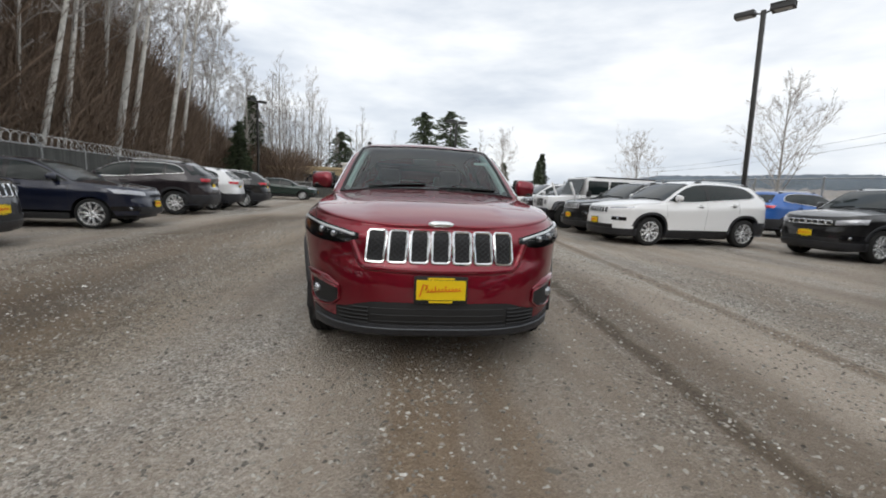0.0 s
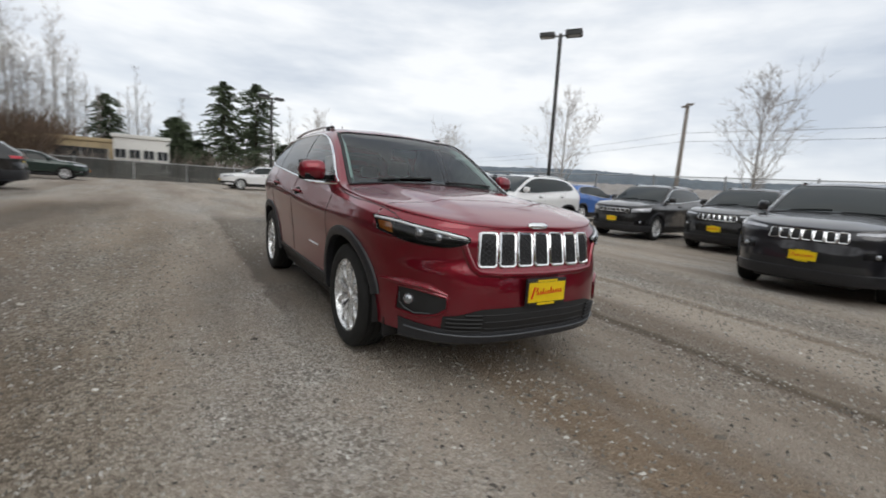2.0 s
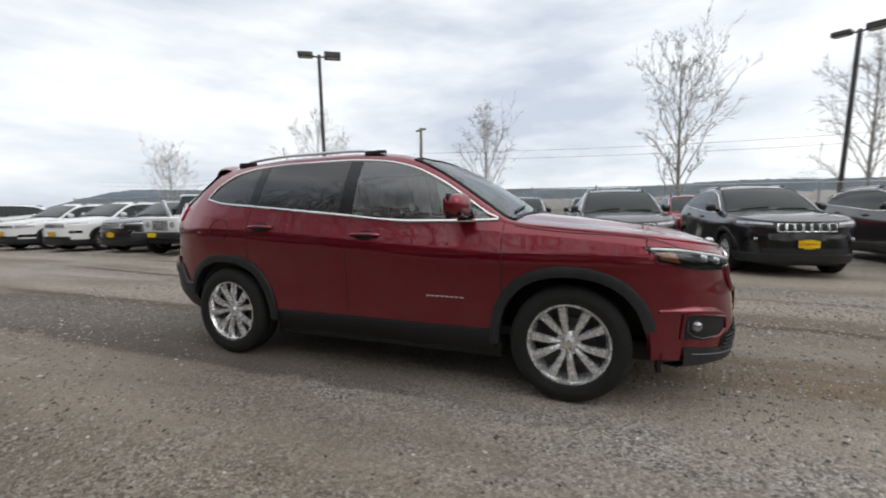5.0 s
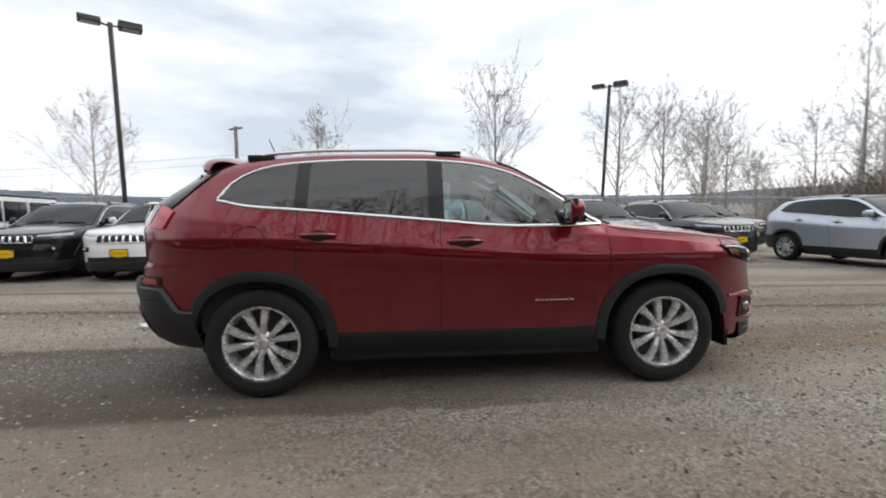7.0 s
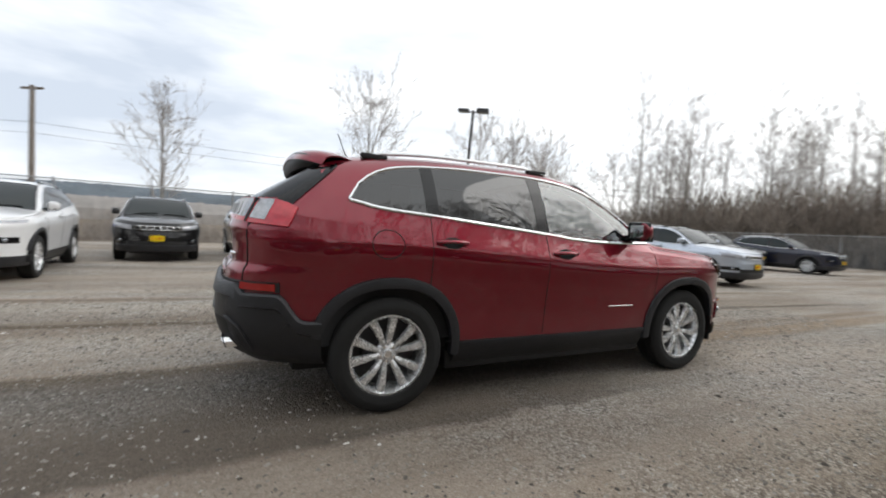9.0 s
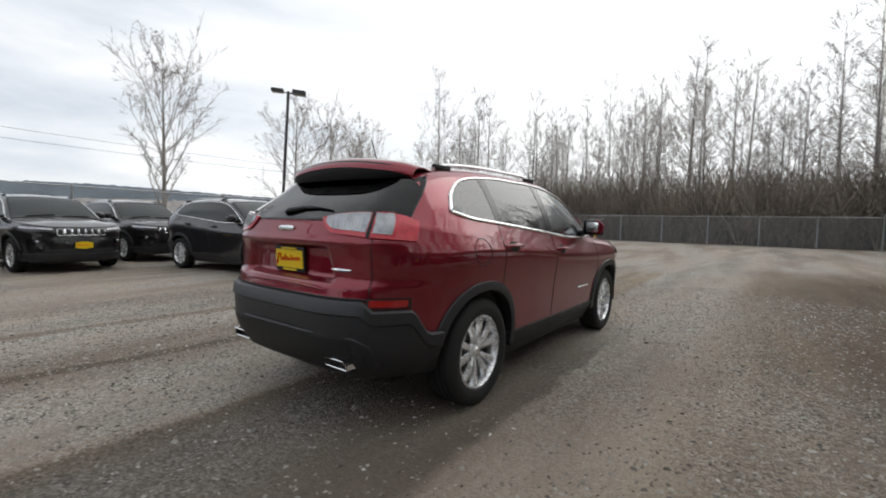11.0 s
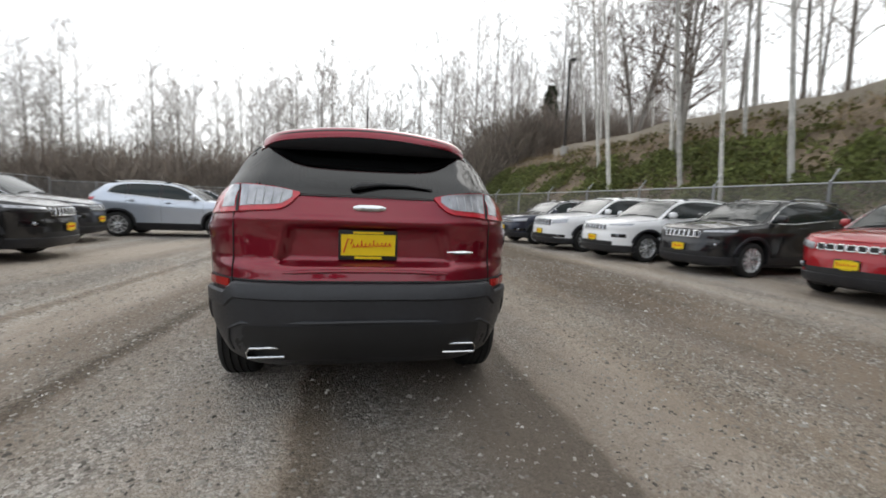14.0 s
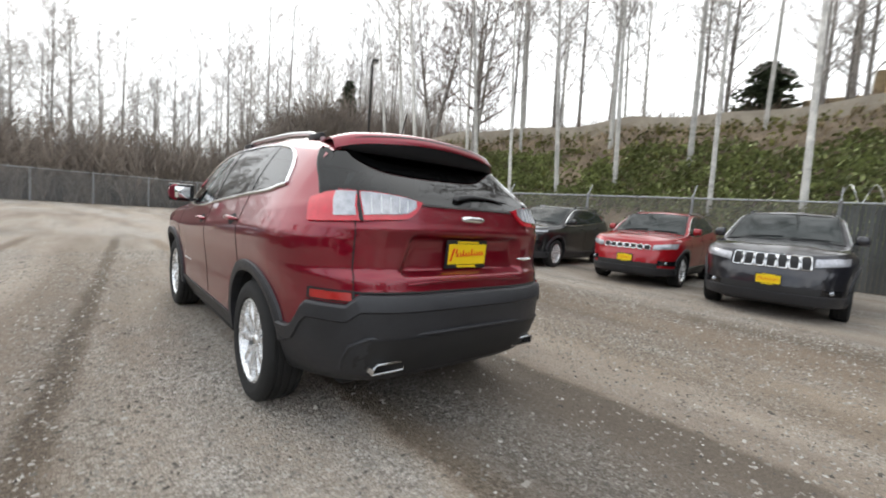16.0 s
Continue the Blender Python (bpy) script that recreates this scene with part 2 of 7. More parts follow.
def add_grid(bm, P, off=0.0, thick=0.0, centre=(0, 0, 0.8)):
    """A sheet over an (n, m, 3) array, lifted along its outward normals, with a skirt of the given depth."""
    P = np.asarray(P, float)
    du, dv = np.gradient(P, axis=0), np.gradient(P, axis=1)
    N = np.cross(du, dv)
    N /= np.linalg.norm(N, axis=2, keepdims=True) + 1e-12
    C = P - np.array(centre)
    if (N * C).sum() < 0:
        N = -N
    Q = P + N * off
    n, m = P.shape[:2]
    V = [[bm.verts.new(Q[i, j]) for j in range(m)] for i in range(n)]
    mid = V[n // 2][m // 2]
    for i in range(n - 1):
        for j in range(m - 1):
            bm.faces.new((V[i][j], V[i + 1][j], V[i + 1][j + 1], V[i][j + 1]))
    if thick:
        rim = [(i, 0) for i in range(n)] + [(n - 1, j) for j in range(1, m)] + [(i, m - 1) for i in range(n - 2, -1, -1)] + [(0, j) for j in range(m - 2, 0, -1)]
        low = [bm.verts.new(Q[i, j] - N[i, j] * thick) for i, j in rim]
        for k in range(len(rim)):
            a, b = rim[k], rim[(k + 1) % len(rim)]
            bm.faces.new((V[a[0]][a[1]], low[k], low[(k + 1) % len(rim)], V[b[0]][b[1]]))
    bmesh.ops.recalc_face_normals(bm, faces=bm.faces)
    mid = Vector(centre)
    if sum(f.normal.dot(f.calc_center_median() - mid) * f.calc_area() for f in bm.faces) < 0:
        bmesh.ops.reverse_faces(bm, faces=bm.faces)


def pchip(tab):
    """A smooth curve through (x, y) pairs."""
    X = np.array([a for a, _ in tab], float)
    Y = np.array([b for _, b in tab], float)
    h, d = np.diff(X), np.diff(Y) / np.diff(X)
    s = np.zeros(len(X))
    for i in range(1, len(X) - 1):
        if d[i - 1] * d[i] > 0:
            a, b = 2 * h[i] + h[i - 1], h[i] + 2 * h[i - 1]
            s[i] = (a + b) / (a / d[i - 1] + b / d[i])
    s[0], s[-1] = d[0], d[-1]

    def f(x):
        x = min(max(x, X[0]), X[-1])
        i = min(max(int(np.searchsorted(X, x)) - 1, 0), len(X) - 2)
        t = (x - X[i]) / h[i]
        return float((1 + 2 * t) * (1 - t) ** 2 * Y[i] + t * (1 - t) ** 2 * h[i] * s[i] + t * t * (3 - 2 * t) * Y[i + 1] + t * t * (t - 1) * h[i] * s[i + 1])
    return f


def smooth01(a, b, x):
    t = min(max((x - a) / (b - a), 0.0), 1.0)
    return t * t * (3 - 2 * t)


# ---------------------------------------------------------------- the shape of a car body
# the first car's measures; other models override some
BASE = {
    "W": 0.925,
    "wheel_y": 1.354,
    "wheel_r": 0.356,
    "arch_r": 0.43,
    "yc": -1.5,
    "n": 3.3,
    "m": 2.05,
    "yc2": 1.50,
    "n2": 4.6,
    "m2": 2.0,
    "sill": 0.30,
    "recess": True,
    "lift": 0.13,
    "width": [(0.2, 0.926), (0.35, 0.948), (0.50, 0.962), (0.62, 0.973), (0.75, 0.990), (0.86, 1.0), (0.90, 0.998), (0.935, 0.985), (1.0, 0.957), (1.1, 0.918), (1.25, 0.875)],
    "nose": [(0.2, -2.24), (0.3, -2.30), (0.42, -2.325), (0.55, -2.315), (0.66, -2.30), (0.74, -2.275), (0.85, -2.265), (0.93, -2.215), (1.0, -2.17)],
    "tail": [(0.2, 2.22), (0.4, 2.285), (0.6, 2.30), (0.72, 2.295), (0.79, 2.278), (0.85, 2.266), (0.89, 2.240), (0.99, 2.238), (1.06, 2.248), (1.09, 2.258), (1.12, 2.246), (1.16, 2.234), (1.24, 2.208)],
    "shoulder": [(-2.3, 0.905), (-2.1, 0.918), (-1.9, 0.94), (-1.6, 0.975), (-1.2, 1.012), (-0.8, 1.04), (0, 1.065), (1, 1.11), (1.6, 1.145), (2.0, 1.192), (2.225, 1.206)],
    "crown": [(-2.3, 0.908), (-2.2, 0.948), (-2.0, 1.003), (-1.7, 1.054), (-1.4, 1.092), (-1.1, 1.122), (-1.0, 1.142), (-0.8, 1.27), (-0.55, 1.42), (-0.3, 1.55), (-0.1, 1.612),
         (0.1, 1.64), (0.4, 1.656), (0.8, 1.652), (1.3, 1.632), (1.6, 1.612), (1.68, 1.594), (1.75, 1.545), (1.82, 1.478), (1.90, 1.422), (1.98, 1.372), (2.06, 1.322), (2.14, 1.268), (2.2, 1.222), (2.225, 1.208)],
    "rail_x": [(-2.3, 0.6), (-1.9, 0.74), (-1.4, 0.80), (-1.0, 0.775), (-0.7, 0.725), (-0.4, 0.67), (-0.1, 0.632), (0.3, 0.615), (1.0, 0.61), (1.6, 0.595), (1.85, 0.59), (2.05, 0.64), (2.225, 0.71)],
    "rail_z": [(-2.3, 0.906), (-2.1, 0.968), (-1.7, 1.03), (-1.3, 1.066), (-1.0, 1.10), (-0.8, 1.215), (-0.65, 1.315), (-0.46, 1.43), (-0.27, 1.52), (-0.06, 1.568), (0.1, 1.582), (0.4, 1.592), (0.9, 1.59),
          (1.4, 1.56), (1.65, 1.525), (1.76, 1.49), (1.85, 1.425), (1.98, 1.33), (2.1, 1.25), (2.2, 1.21), (2.225, 1.2065)],
    "glass_sill": [(-0.89, 1.110), (-0.62, 1.104), (-0.35, 1.103), (-0.06, 1.117), (0.12, 1.135), (0.5, 1.169), (0.83, 1.197), (1.1, 1.220), (1.45, 1.25), (1.6, 1.285)],
    "glass_top": [(-0.89, 1.112), (-0.77, 1.188), (-0.64, 1.28), (-0.45, 1.392), (-0.26, 1.475), (-0.06, 1.522), (0.1, 1.540), (0.33, 1.551), (0.73, 1.551), (1.1, 1.534), (1.3, 1.508), (1.43, 1.467), (1.52, 1.41), (1.58, 1.35), (1.605, 1.31), (1.615, 1.288)],
    "glass_splits": (0.165, 0.265, 1.05, 1.13),
    "doors": (-0.95, 0.19, 1.11),
    "screen": (-1.0, -0.25),
    "rear_glass": (1.78, 1.235, 1.49),
}


class Shape:
    """Half-width, nose, tail and upper section of a car that heads for -y, its wheelbase centred on y = 0."""

    def __init__(self, **over):
        p = {**BASE, **over}
        self.W = p["W"]
        self.wheel_y = p["wheel_y"]
        self.wheel_r = p["wheel_r"]
        self.arch_r = p["arch_r"]
        self.yc = p["yc"]
        self.n = p["n"]
        self.m = p["m"]
        self.yc2 = p["yc2"]
        self.n2 = p["n2"]
        self.m2 = p["m2"]
        self.sill = p["sill"]
        self.lift = p["lift"]
        self.recess = p["recess"]
        self.width = p["width"]
        self.nose = p["nose"]
        self.tail = p["tail"]
        self.shoulder = p["shoulder"]
        self.crown = p["crown"]
        self.rail_x = p["rail_x"]
        self.rail_z = p["rail_z"]
        self.glass_sill = p["glass_sill"]
        self.glass_top = p["glass_top"]
        self.glass_splits = p["glass_splits"]
        self.doors = p["doors"]
        self.screen = p["screen"]
        self.rear_glass = p["rear_glass"]
        self.fw, self.fn, self.ft = pchip(self.width), pchip(self.nose), pchip(self.tail)
        self.fs, self.fc, self.frx, self.frz = pchip(self.shoulder), pchip(self.crown), pchip(self.rail_x), pchip(self.rail_z)
        self.gs, self.gt = pchip(self.glass_sill), pchip(self.glass_top)
        self.front, self.back = self.nose[3][1], self.tail[2][1]
        self.cache = {}

    def side_low(self, y, z):
        w = self.W * self.fw(z - self.lift * smooth01(-1.0, 1.6, y))
        if y < self.yc:
            t = min((self.yc - y) / (self.yc - self.fn(z)), 1.0)
            w *= max(1 - t ** self.m, 0.0) ** (1 / self.n)
        if y > self.yc2:
            t = min((y - self.yc2) / (self.ft(z) - self.yc2), 1.0)
            w *= max(1 - t ** self.m2, 0.0) ** (1 / self.n2)
        return w

    def front_y(self, x, z):
        w = self.W * self.fw(z)
        t = min(abs(x) / w, 0.9999)
        return self.yc - (self.yc - self.fn(z)) * (1 - t ** self.n) ** (1 / self.m)

    def rear_y(self, x, z):
        w = self.W * self.fw(z - self.lift)
        t = min(abs(x) / w, 0.9999)
        y = self.yc2 + (self.ft(z) - self.yc2) * (1 - t ** self.n2) ** (1 / self.m2)
        return y - self.dent(x, z)

    def dent(self, x, z):
        """The hollow round the rear plate."""
        if not self.recess:
            return 0.0
        e = 0.385 + (1.06 - z) * 0.28
        k = smooth01(e + 0.016, e - 0.016, abs(x))
        return 0.048 * k * smooth01(0.855, 0.885, z) * smooth01(1.072, 1.046, z)

    def section(self, y, xs=None):
        key = (round(y, 4), None if xs is None else round(xs, 4))
        if key in self.cache:
            return self.cache[key]
        zs, zc = self.fs(y), self.fc(y)
        if xs is None:
            xs = self.side_low(y, zs)
        zc = max(zc, zs + 0.0005)
        rx, rz = min(self.frx(y), xs * 0.90), min(max(self.frz(y), zs + 0.0003), zc)
        S, R, C = np.array((xs, zs)), np.array((rx, rz)), np.array((0.0, zc))
        d = R - S
        nrm = np.array((d[1], -d[0]))
        L = np.linalg.norm(d) + 1e-9
        A = (S + R) / 2 + nrm / L * 0.06 * L
        B = np.array((rx * 0.56, rz + (zc - rz) * 0.74))
        ctl = [2 * S - A, S, A, R, B, C, np.array((-B[0], B[1]))]
        out = []
        for i, cnt in ((1, 7), (2, 7), (3, 6), (4, 6)):
            p0, p1, p2, p3 = ctl[i - 1:i + 3]
            for k in range(cnt):
                t = k / cnt
                out.append(0.5 * ((2 * p1) + (p2 - p0) * t + (2 * p0 - 5 * p1 + 4 * p2 - p3) * t * t + (3 * p1 - p0 - 3 * p2 + p3) * t ** 3))
        out.append(C)
        out = np.array(out)
        out[:, 0] = np.minimum.accumulate(np.maximum(out[:, 0], 0))
        # the raised middle of the bonnet, with a soft crease on each side
        k = 0.016 * smooth01(self.front + 0.05, self.front + 0.45, y) * smooth01(self.screen[0] + 0.02, self.screen[0] - 0.10, y)
        if k > 0:
            e = 0.40 + 0.16 * smooth01(self.front, self.screen[0], y)
            out[:, 1] += [k * smooth01(e + 0.035, e - 0.02, x) for x in out[:, 0]]
        out[:, 1] = np.maximum.accumulate(out[:, 1])
        self.cache[key] = out
        return out

    def side_x(self, y, z):
        if z <= self.fs(y):
            return self.side_low(y, z)
        s = self.section(y)
        return float(np.interp(z, s[:, 1], s[:, 0]))

    def top_z(self, x, y):
        s = self.section(y)
        return float(np.interp(abs(x), s[::-1, 0], s[::-1, 1]))

    def top_y(self, x, z, lo, hi):
        """Where the centre surface (windscreen or rear glass) reaches a height, by halving."""
        up = self.top_z(x, hi) > self.top_z(x, lo)
        for _ in range(30):
            mid = (lo + hi) / 2
            if (self.top_z(x, mid) > z) == up:
                hi = mid
            else:
                lo = mid
        return (lo + hi) / 2

    def low_edge(self, y):
        z = self.sill + 0.085 * smooth01(-self.wheel_y - 0.05, -self.wheel_y + 0.05, y) + 0.17 * smooth01(self.wheel_y + 0.25, self.wheel_y + 0.45, y)
        for w in (-self.wheel_y, self.wheel_y):
            d = abs(y - w)
            if d < self.arch_r:
                z = max(z, self.wheel_r - 0.01 + self.arch_r * (1 - (d / self.arch_r) ** 2.3) ** (1 / 2.3))
        return z

    def columns(self, q):
        """(kind, value) along half of the outline, from the middle of the nose to the middle of the tail."""
        a, w = self.arch_r, self.wheel_y
        out = []
        yA = -w - a
        ph = math.acos(((self.yc - yA) / (self.yc - self.front)) ** (self.m / 2))
        k = int(22 * q)
        out += [("f", ph * (i / k)) for i in range(k)]
        k = int(16 * q)
        out += [("s", -w - a * math.cos(math.pi * i / k)) for i in range(2, k)]
        y0, y1 = -w + a, w - a
        k = int(18 * q)
        out += [("s", y0 + (y1 - y0) * i / k) for i in range(k)]
        k = int(16 * q)
        out += [("s", y) for y in (w - a * math.cos(math.pi * i / k) for i in range(k)) if y < w + a - 0.10]
        yB = w + a
        ph = math.acos(((yB - self.yc2) / (self.back - self.yc2)) ** (self.m2 / 2))
        k = int(32 * q)
        out += [("r", ph * (1 - i / k)) for i in range(k + 1)]
        return out

    def point(self, col, z):
        kind, v = col
        if kind == "s":
            return self.side_low(v, z), v
        w = self.W * self.fw(z)
        if kind == "f":
            return w * math.sin(v) ** (2 / self.n), self.yc - (self.yc - self.fn(z)) * math.cos(v) ** (2 / self.m)
        x = self.W * self.fw(z - self.lift) * math.sin(v) ** (2 / self.n2)
        return x, self.yc2 + (self.ft(z) - self.yc2) * math.cos(v) ** (2 / self.m2) - self.dent(x, z)

    def in_side_glass(self, y, z, pad=0.022):
        return self.glass_sill[0][0] + 0.06 < y < self.glass_top[-1][0] - pad and self.gs(y) + pad * 0.6 < z < self.gt(y) - pad * 0.6

    def in_screen(self, x, y):
        return self.screen[0] + 0.03 < y < self.screen[1] - 0.03 and abs(x) < self.frx(y) - 0.045

    def in_rear_glass(self, x, y, z):
        if self.recess and self.rear_glass[1] + 0.03 < z < self.rear_glass[2] and y > 1.65 + (1.53 - z) * 1.05:
            return True
        return y > self.rear_glass[0] and self.rear_glass[1] + 0.025 < z < self.rear_glass[2] - 0.025 and abs(x) < self.frx(y) + 0.0



def build_body(sh, car, paint, q=1.0, openings=True):
    """Body panels as parts: every face of one skin goes to the panel that it belongs to."""
    cols = sh.columns(q)
    rows = int(21 * q)
    G = []
    for c in cols:
        x, y = sh.point(c, 0.8)
        zl = sh.low_edge(y)
        zs = sh.fs(sh.point(c, 0.95)[1])
        low = []
        for r in range(rows + 1):
            z = zl + (zs - zl) * r / rows
            px, py = sh.point(c, z)
            low.append((px, py, z))
        xs, ys, _ = low[-1]
        sec = sh.section(ys, xs)
        if q < 0.8:
            sec = sec[[0, 2, 4, 6, 7, 9, 11, 13, 14, 17, 20, 23, 26]]
        G.append(low + [(sx, ys, sz) for sx, sz in sec[1:]])
    G = np.array(G)
    panels = {}

    def panel(c):
        x, y, z = c
        ax = abs(x)
        if openings:
            if z > sh.fs(y) and sh.in_side_glass(y, z) and ax > sh.frx(y) * 0.98:
                return None
            if sh.in_screen(ax, y) and z > 1.12:
                return None
            if sh.in_rear_glass(ax, y, z):
                return None
        top = z > sh.fs(y) + 0.004
        if top and y < sh.screen[0] + 0.02 and ax < sh.frx(y) + 0.05:
            return "hood"
        if y < -sh.wheel_y - 0.30 and not top:
            return "front_bumper"
        if y > sh.wheel_y + 0.52 and ax < 0.67 and z > 0.74 and z < 1.52:
            return "tailgate"
        if y > sh.wheel_y + 0.25 and z < 0.78:
            return "rear_bumper"
        if not top or ax > sh.frx(y) * 0.98:
            d = sh.doors
            if z < sh.gt(y) + 0.03 or not top:
                if d[0] < y < d[1] and (not top or y > -0.78):
                    return "front_door"
                if d[1] <= y < d[2] and z > sh.low_edge(y) + 0.02:
                    return "rear_door"
        if z > 1.45 and ax < sh.frx(y):
            return "roof"
        return "body_side"
    for s in (1, -1):
        for i in range(len(cols) - 1):
            for j in range(G.shape[1] - 1):
                quad = [G[i, j], G[i + 1, j], G[i + 1, j + 1], G[i, j + 1]]
                c = np.mean(quad, axis=0)
                name = panel((c[0] * s, c[1], c[2]))
                if name is None:
                    continue
                key = (name, s if name in ("front_door", "rear_door", "body_side") else 0)
                P = panels.setdefault(key, ({}, []))
                ids = []
                for p in quad:
                    k = (round(p[0] * s, 4) + 0.0, round(p[1], 4), round(p[2], 4))
                    ids.append(P[0].setdefault(k, len(P[0])))
                ids = list(dict.fromkeys(ids))
                if len(ids) > 2:
                    P[1].append(ids if s < 0 else ids[::-1])
    obs = {}
    for (name, s), (vs, fs) in panels.items():
        me = bpy.data.meshes.new(name)
        me.from_pydata(list(vs), [], fs)
        me.polygons.foreach_set("use_smooth", [True] * len(me.polygons))
        me.materials.append(paint)
        ob = new(name, me)
        ob.parent = car
        painted(ob, paint)
        obs[(name, s)] = ob
    return obs


def side_grid(sh, ys, lo, hi, m, s):
    return [[(s * sh.side_x(y, lo(y) + (hi(y) - lo(y)) * k / m), y, lo(y) + (hi(y) - lo(y)) * k / m) for k in range(m + 1)] for y in ys]


def front_grid(sh, xs, lo, hi, m):
    return [[(x, sh.front_y(x, lo(x) + (hi(x) - lo(x)) * k / m), lo(x) + (hi(x) - lo(x)) * k / m) for k in range(m + 1)] for x in xs]


def rear_grid(sh, xs, lo, hi, m):
    return [[(x, sh.rear_y(x, lo(x) + (hi(x) - lo(x)) * k / m), lo(x) + (hi(x) - lo(x)) * k / m) for k in range(m + 1)] for x in xs]


def span(a, b, n):
    return [a + (b - a) * i / n for i in range(n + 1)]


def out_front(sh, x, z, d):
    """A point d proud of the nose."""
    e = 0.01
    y = sh.front_y(x, z)
    t = Vector((2 * e, sh.front_y(x + e, z) - sh.front_y(x - e, z), 0)).normalized()
    nrm = Vector((t.y, -t.x, 0))
    return Vector((x, y, z)) + nrm * d


def out_rear(sh, x, z, d):
    e = 0.01
    t = Vector((2 * e, sh.rear_y(x + e, z) - sh.rear_y(x - e, z), 0)).normalized()
    return Vector((x, sh.rear_y(x, z), z)) + Vector((-t.y, t.x, 0)) * d


def out_side(sh, y, z, d, s):
    return Vector((s * (sh.side_x(y, z) + d), y, z))


# ---------------------------------------------------------------- what is fitted to a car
def build_wheel(name, parent, r=0.362, w=0.225, rim_r=0.243, spokes=5, split=True, rim_mat=None, detail=1.0):
    """A wheel that turns about x, its outer face towards -x: tyre, rim with paired spokes, hub, nuts and brake disc."""
    seg = int(48 * detail)
    wheel = bpy.data.objects.new(name, None)
    scene.collection.objects.link(wheel)
    wheel.parent = parent
    h = w / 2
    bm = bmesh.new()
    prof = [(-h * 0.78, rim_r), (-h * 0.95, rim_r + 0.012), (-h * 1.02, rim_r + 0.05), (-h * 1.02, r - 0.06), (-h * 0.93, r - 0.022), (-h * 0.80, r - 0.006)]
    for a in (-0.55, -0.2, 0.2, 0.55):
        prof += [(h * (a - 0.08), r), (h * (a - 0.05), r - 0.009), (h * (a + 0.05), r - 0.009), (h * (a + 0.08), r)]
    prof += [(h * 0.80, r - 0.006), (h * 0.93, r - 0.022), (h * 1.02, r - 0.06), (h * 1.02, rim_r + 0.05), (h * 0.8, rim_r)]
    add_lathe(bm, prof, seg)
    part("tyre", bm, M["rubber"], wheel, "black rubber tyre with a grooved tread")
    bm = bmesh.new()
    add_lathe(bm, [(-h * 0.74, rim_r + 0.003), (-h * 0.86, rim_r + 0.004), (-h * 0.88, rim_r - 0.008), (-h * 0.72, rim_r - 0.017), (-h * 0.2, rim_r - 0.03), (h * 0.7, rim_r - 0.025), (h * 0.75, rim_r)], seg)
    add_lathe(bm, [(-h * 0.66, 0.0), (-h * 0.66, 0.028), (-h * 0.58, 0.034), (-h * 0.52, 0.062), (-h * 0.40, 0.074), (-h * 0.1, 0.07)], int(24 * detail))
    n = spokes * (2 if split else 1)
    for k in range(n):
        a = math.tau * k / n + (0.075 if k % 2 else -0.075) * (1 if split else 0)
        b = math.tau * k / n + (0.02 if k % 2 else -0.02) * (1 if split else 0)
        path = []
        for t in range(6):
            f = t / 5
            rr = 0.050 + (rim_r - 0.018 - 0.050) * f
            ang = a + (b - a) * f
            d = -h * (0.52 + 0.10 * math.sin(f * math.pi) + 0.20 * f)
            path.append((Vector((d, rr * math.cos(ang), rr * math.sin(ang))), 0.0175 + 0.0135 * f, ang))
        rings = []
        for p, ww, ang in path:
            t = Vector((0, -math.sin(ang), math.cos(ang)))
            rings.append([bm.verts.new(p + t * ww * c + Vector((e, 0, 0))) for c, e in ((-1, 0.022), (-0.75, 0.0), (0, -0.006), (0.75, 0.0), (1, 0.022))])
        for A, B in zip(rings, rings[1:]):
            for i in range(4):
                bm.faces.new((A[i], A[i + 1], B[i + 1], B[i]))
    rim = part("rim", bm, rim_mat or M["alloy"], wheel, "bright silver alloy rim with paired spokes")
    if detail >= 1:
        for k in range(5):
            a = math.tau * (k + 0.5) / 5
            bm = bmesh.new()
            add_lathe(bm, [(-h * 0.60, 0.0), (-h * 0.60, 0.009), (-h * 0.45, 0.010)], 8, m=Matrix.Translation((0, 0.048 * math.cos(a), 0.048 * math.sin(a))))
            part("wheel_nut", bm, M["chrome"], rim)
    bm = bmesh.new()
    add_lathe(bm, [(-h * 0.70, 0.0), (-h * 0.69, 0.022), (-h * 0.64, 0.026)], 16)
    part("hub_cap", bm, M["chrome"], rim)
    bm = bmesh.new()
    add_lathe(bm, [(-0.01, 0.05), (-0.012, 0.15), (0.012, 0.15), (0.02, 0.05)], 24)
    add_lathe(bm, [(0.03, 0.0), (0.03, rim_r - 0.03)], 24)
    part("brake_disc", bm, M["iron"], wheel)
    return wheel


def put_wheels(car, sh, **kw):
    first = None
    for s in (-1, 1):
        for y in (-sh.wheel_y, sh.wheel_y):
            m = pose(s * (sh.W - 0.138), y, sh.wheel_r, 0, 0, 0 if s < 0 else 180) @ pose(0, 0, 0, 17 * (y > 0) + 9, 0, 0)
            if first is None:
                first = build_wheel("wheel", car, r=sh.wheel_r, **kw)
                first.matrix_basis = m
            else:
                w = copy_thing(first, m)
                w.parent = car


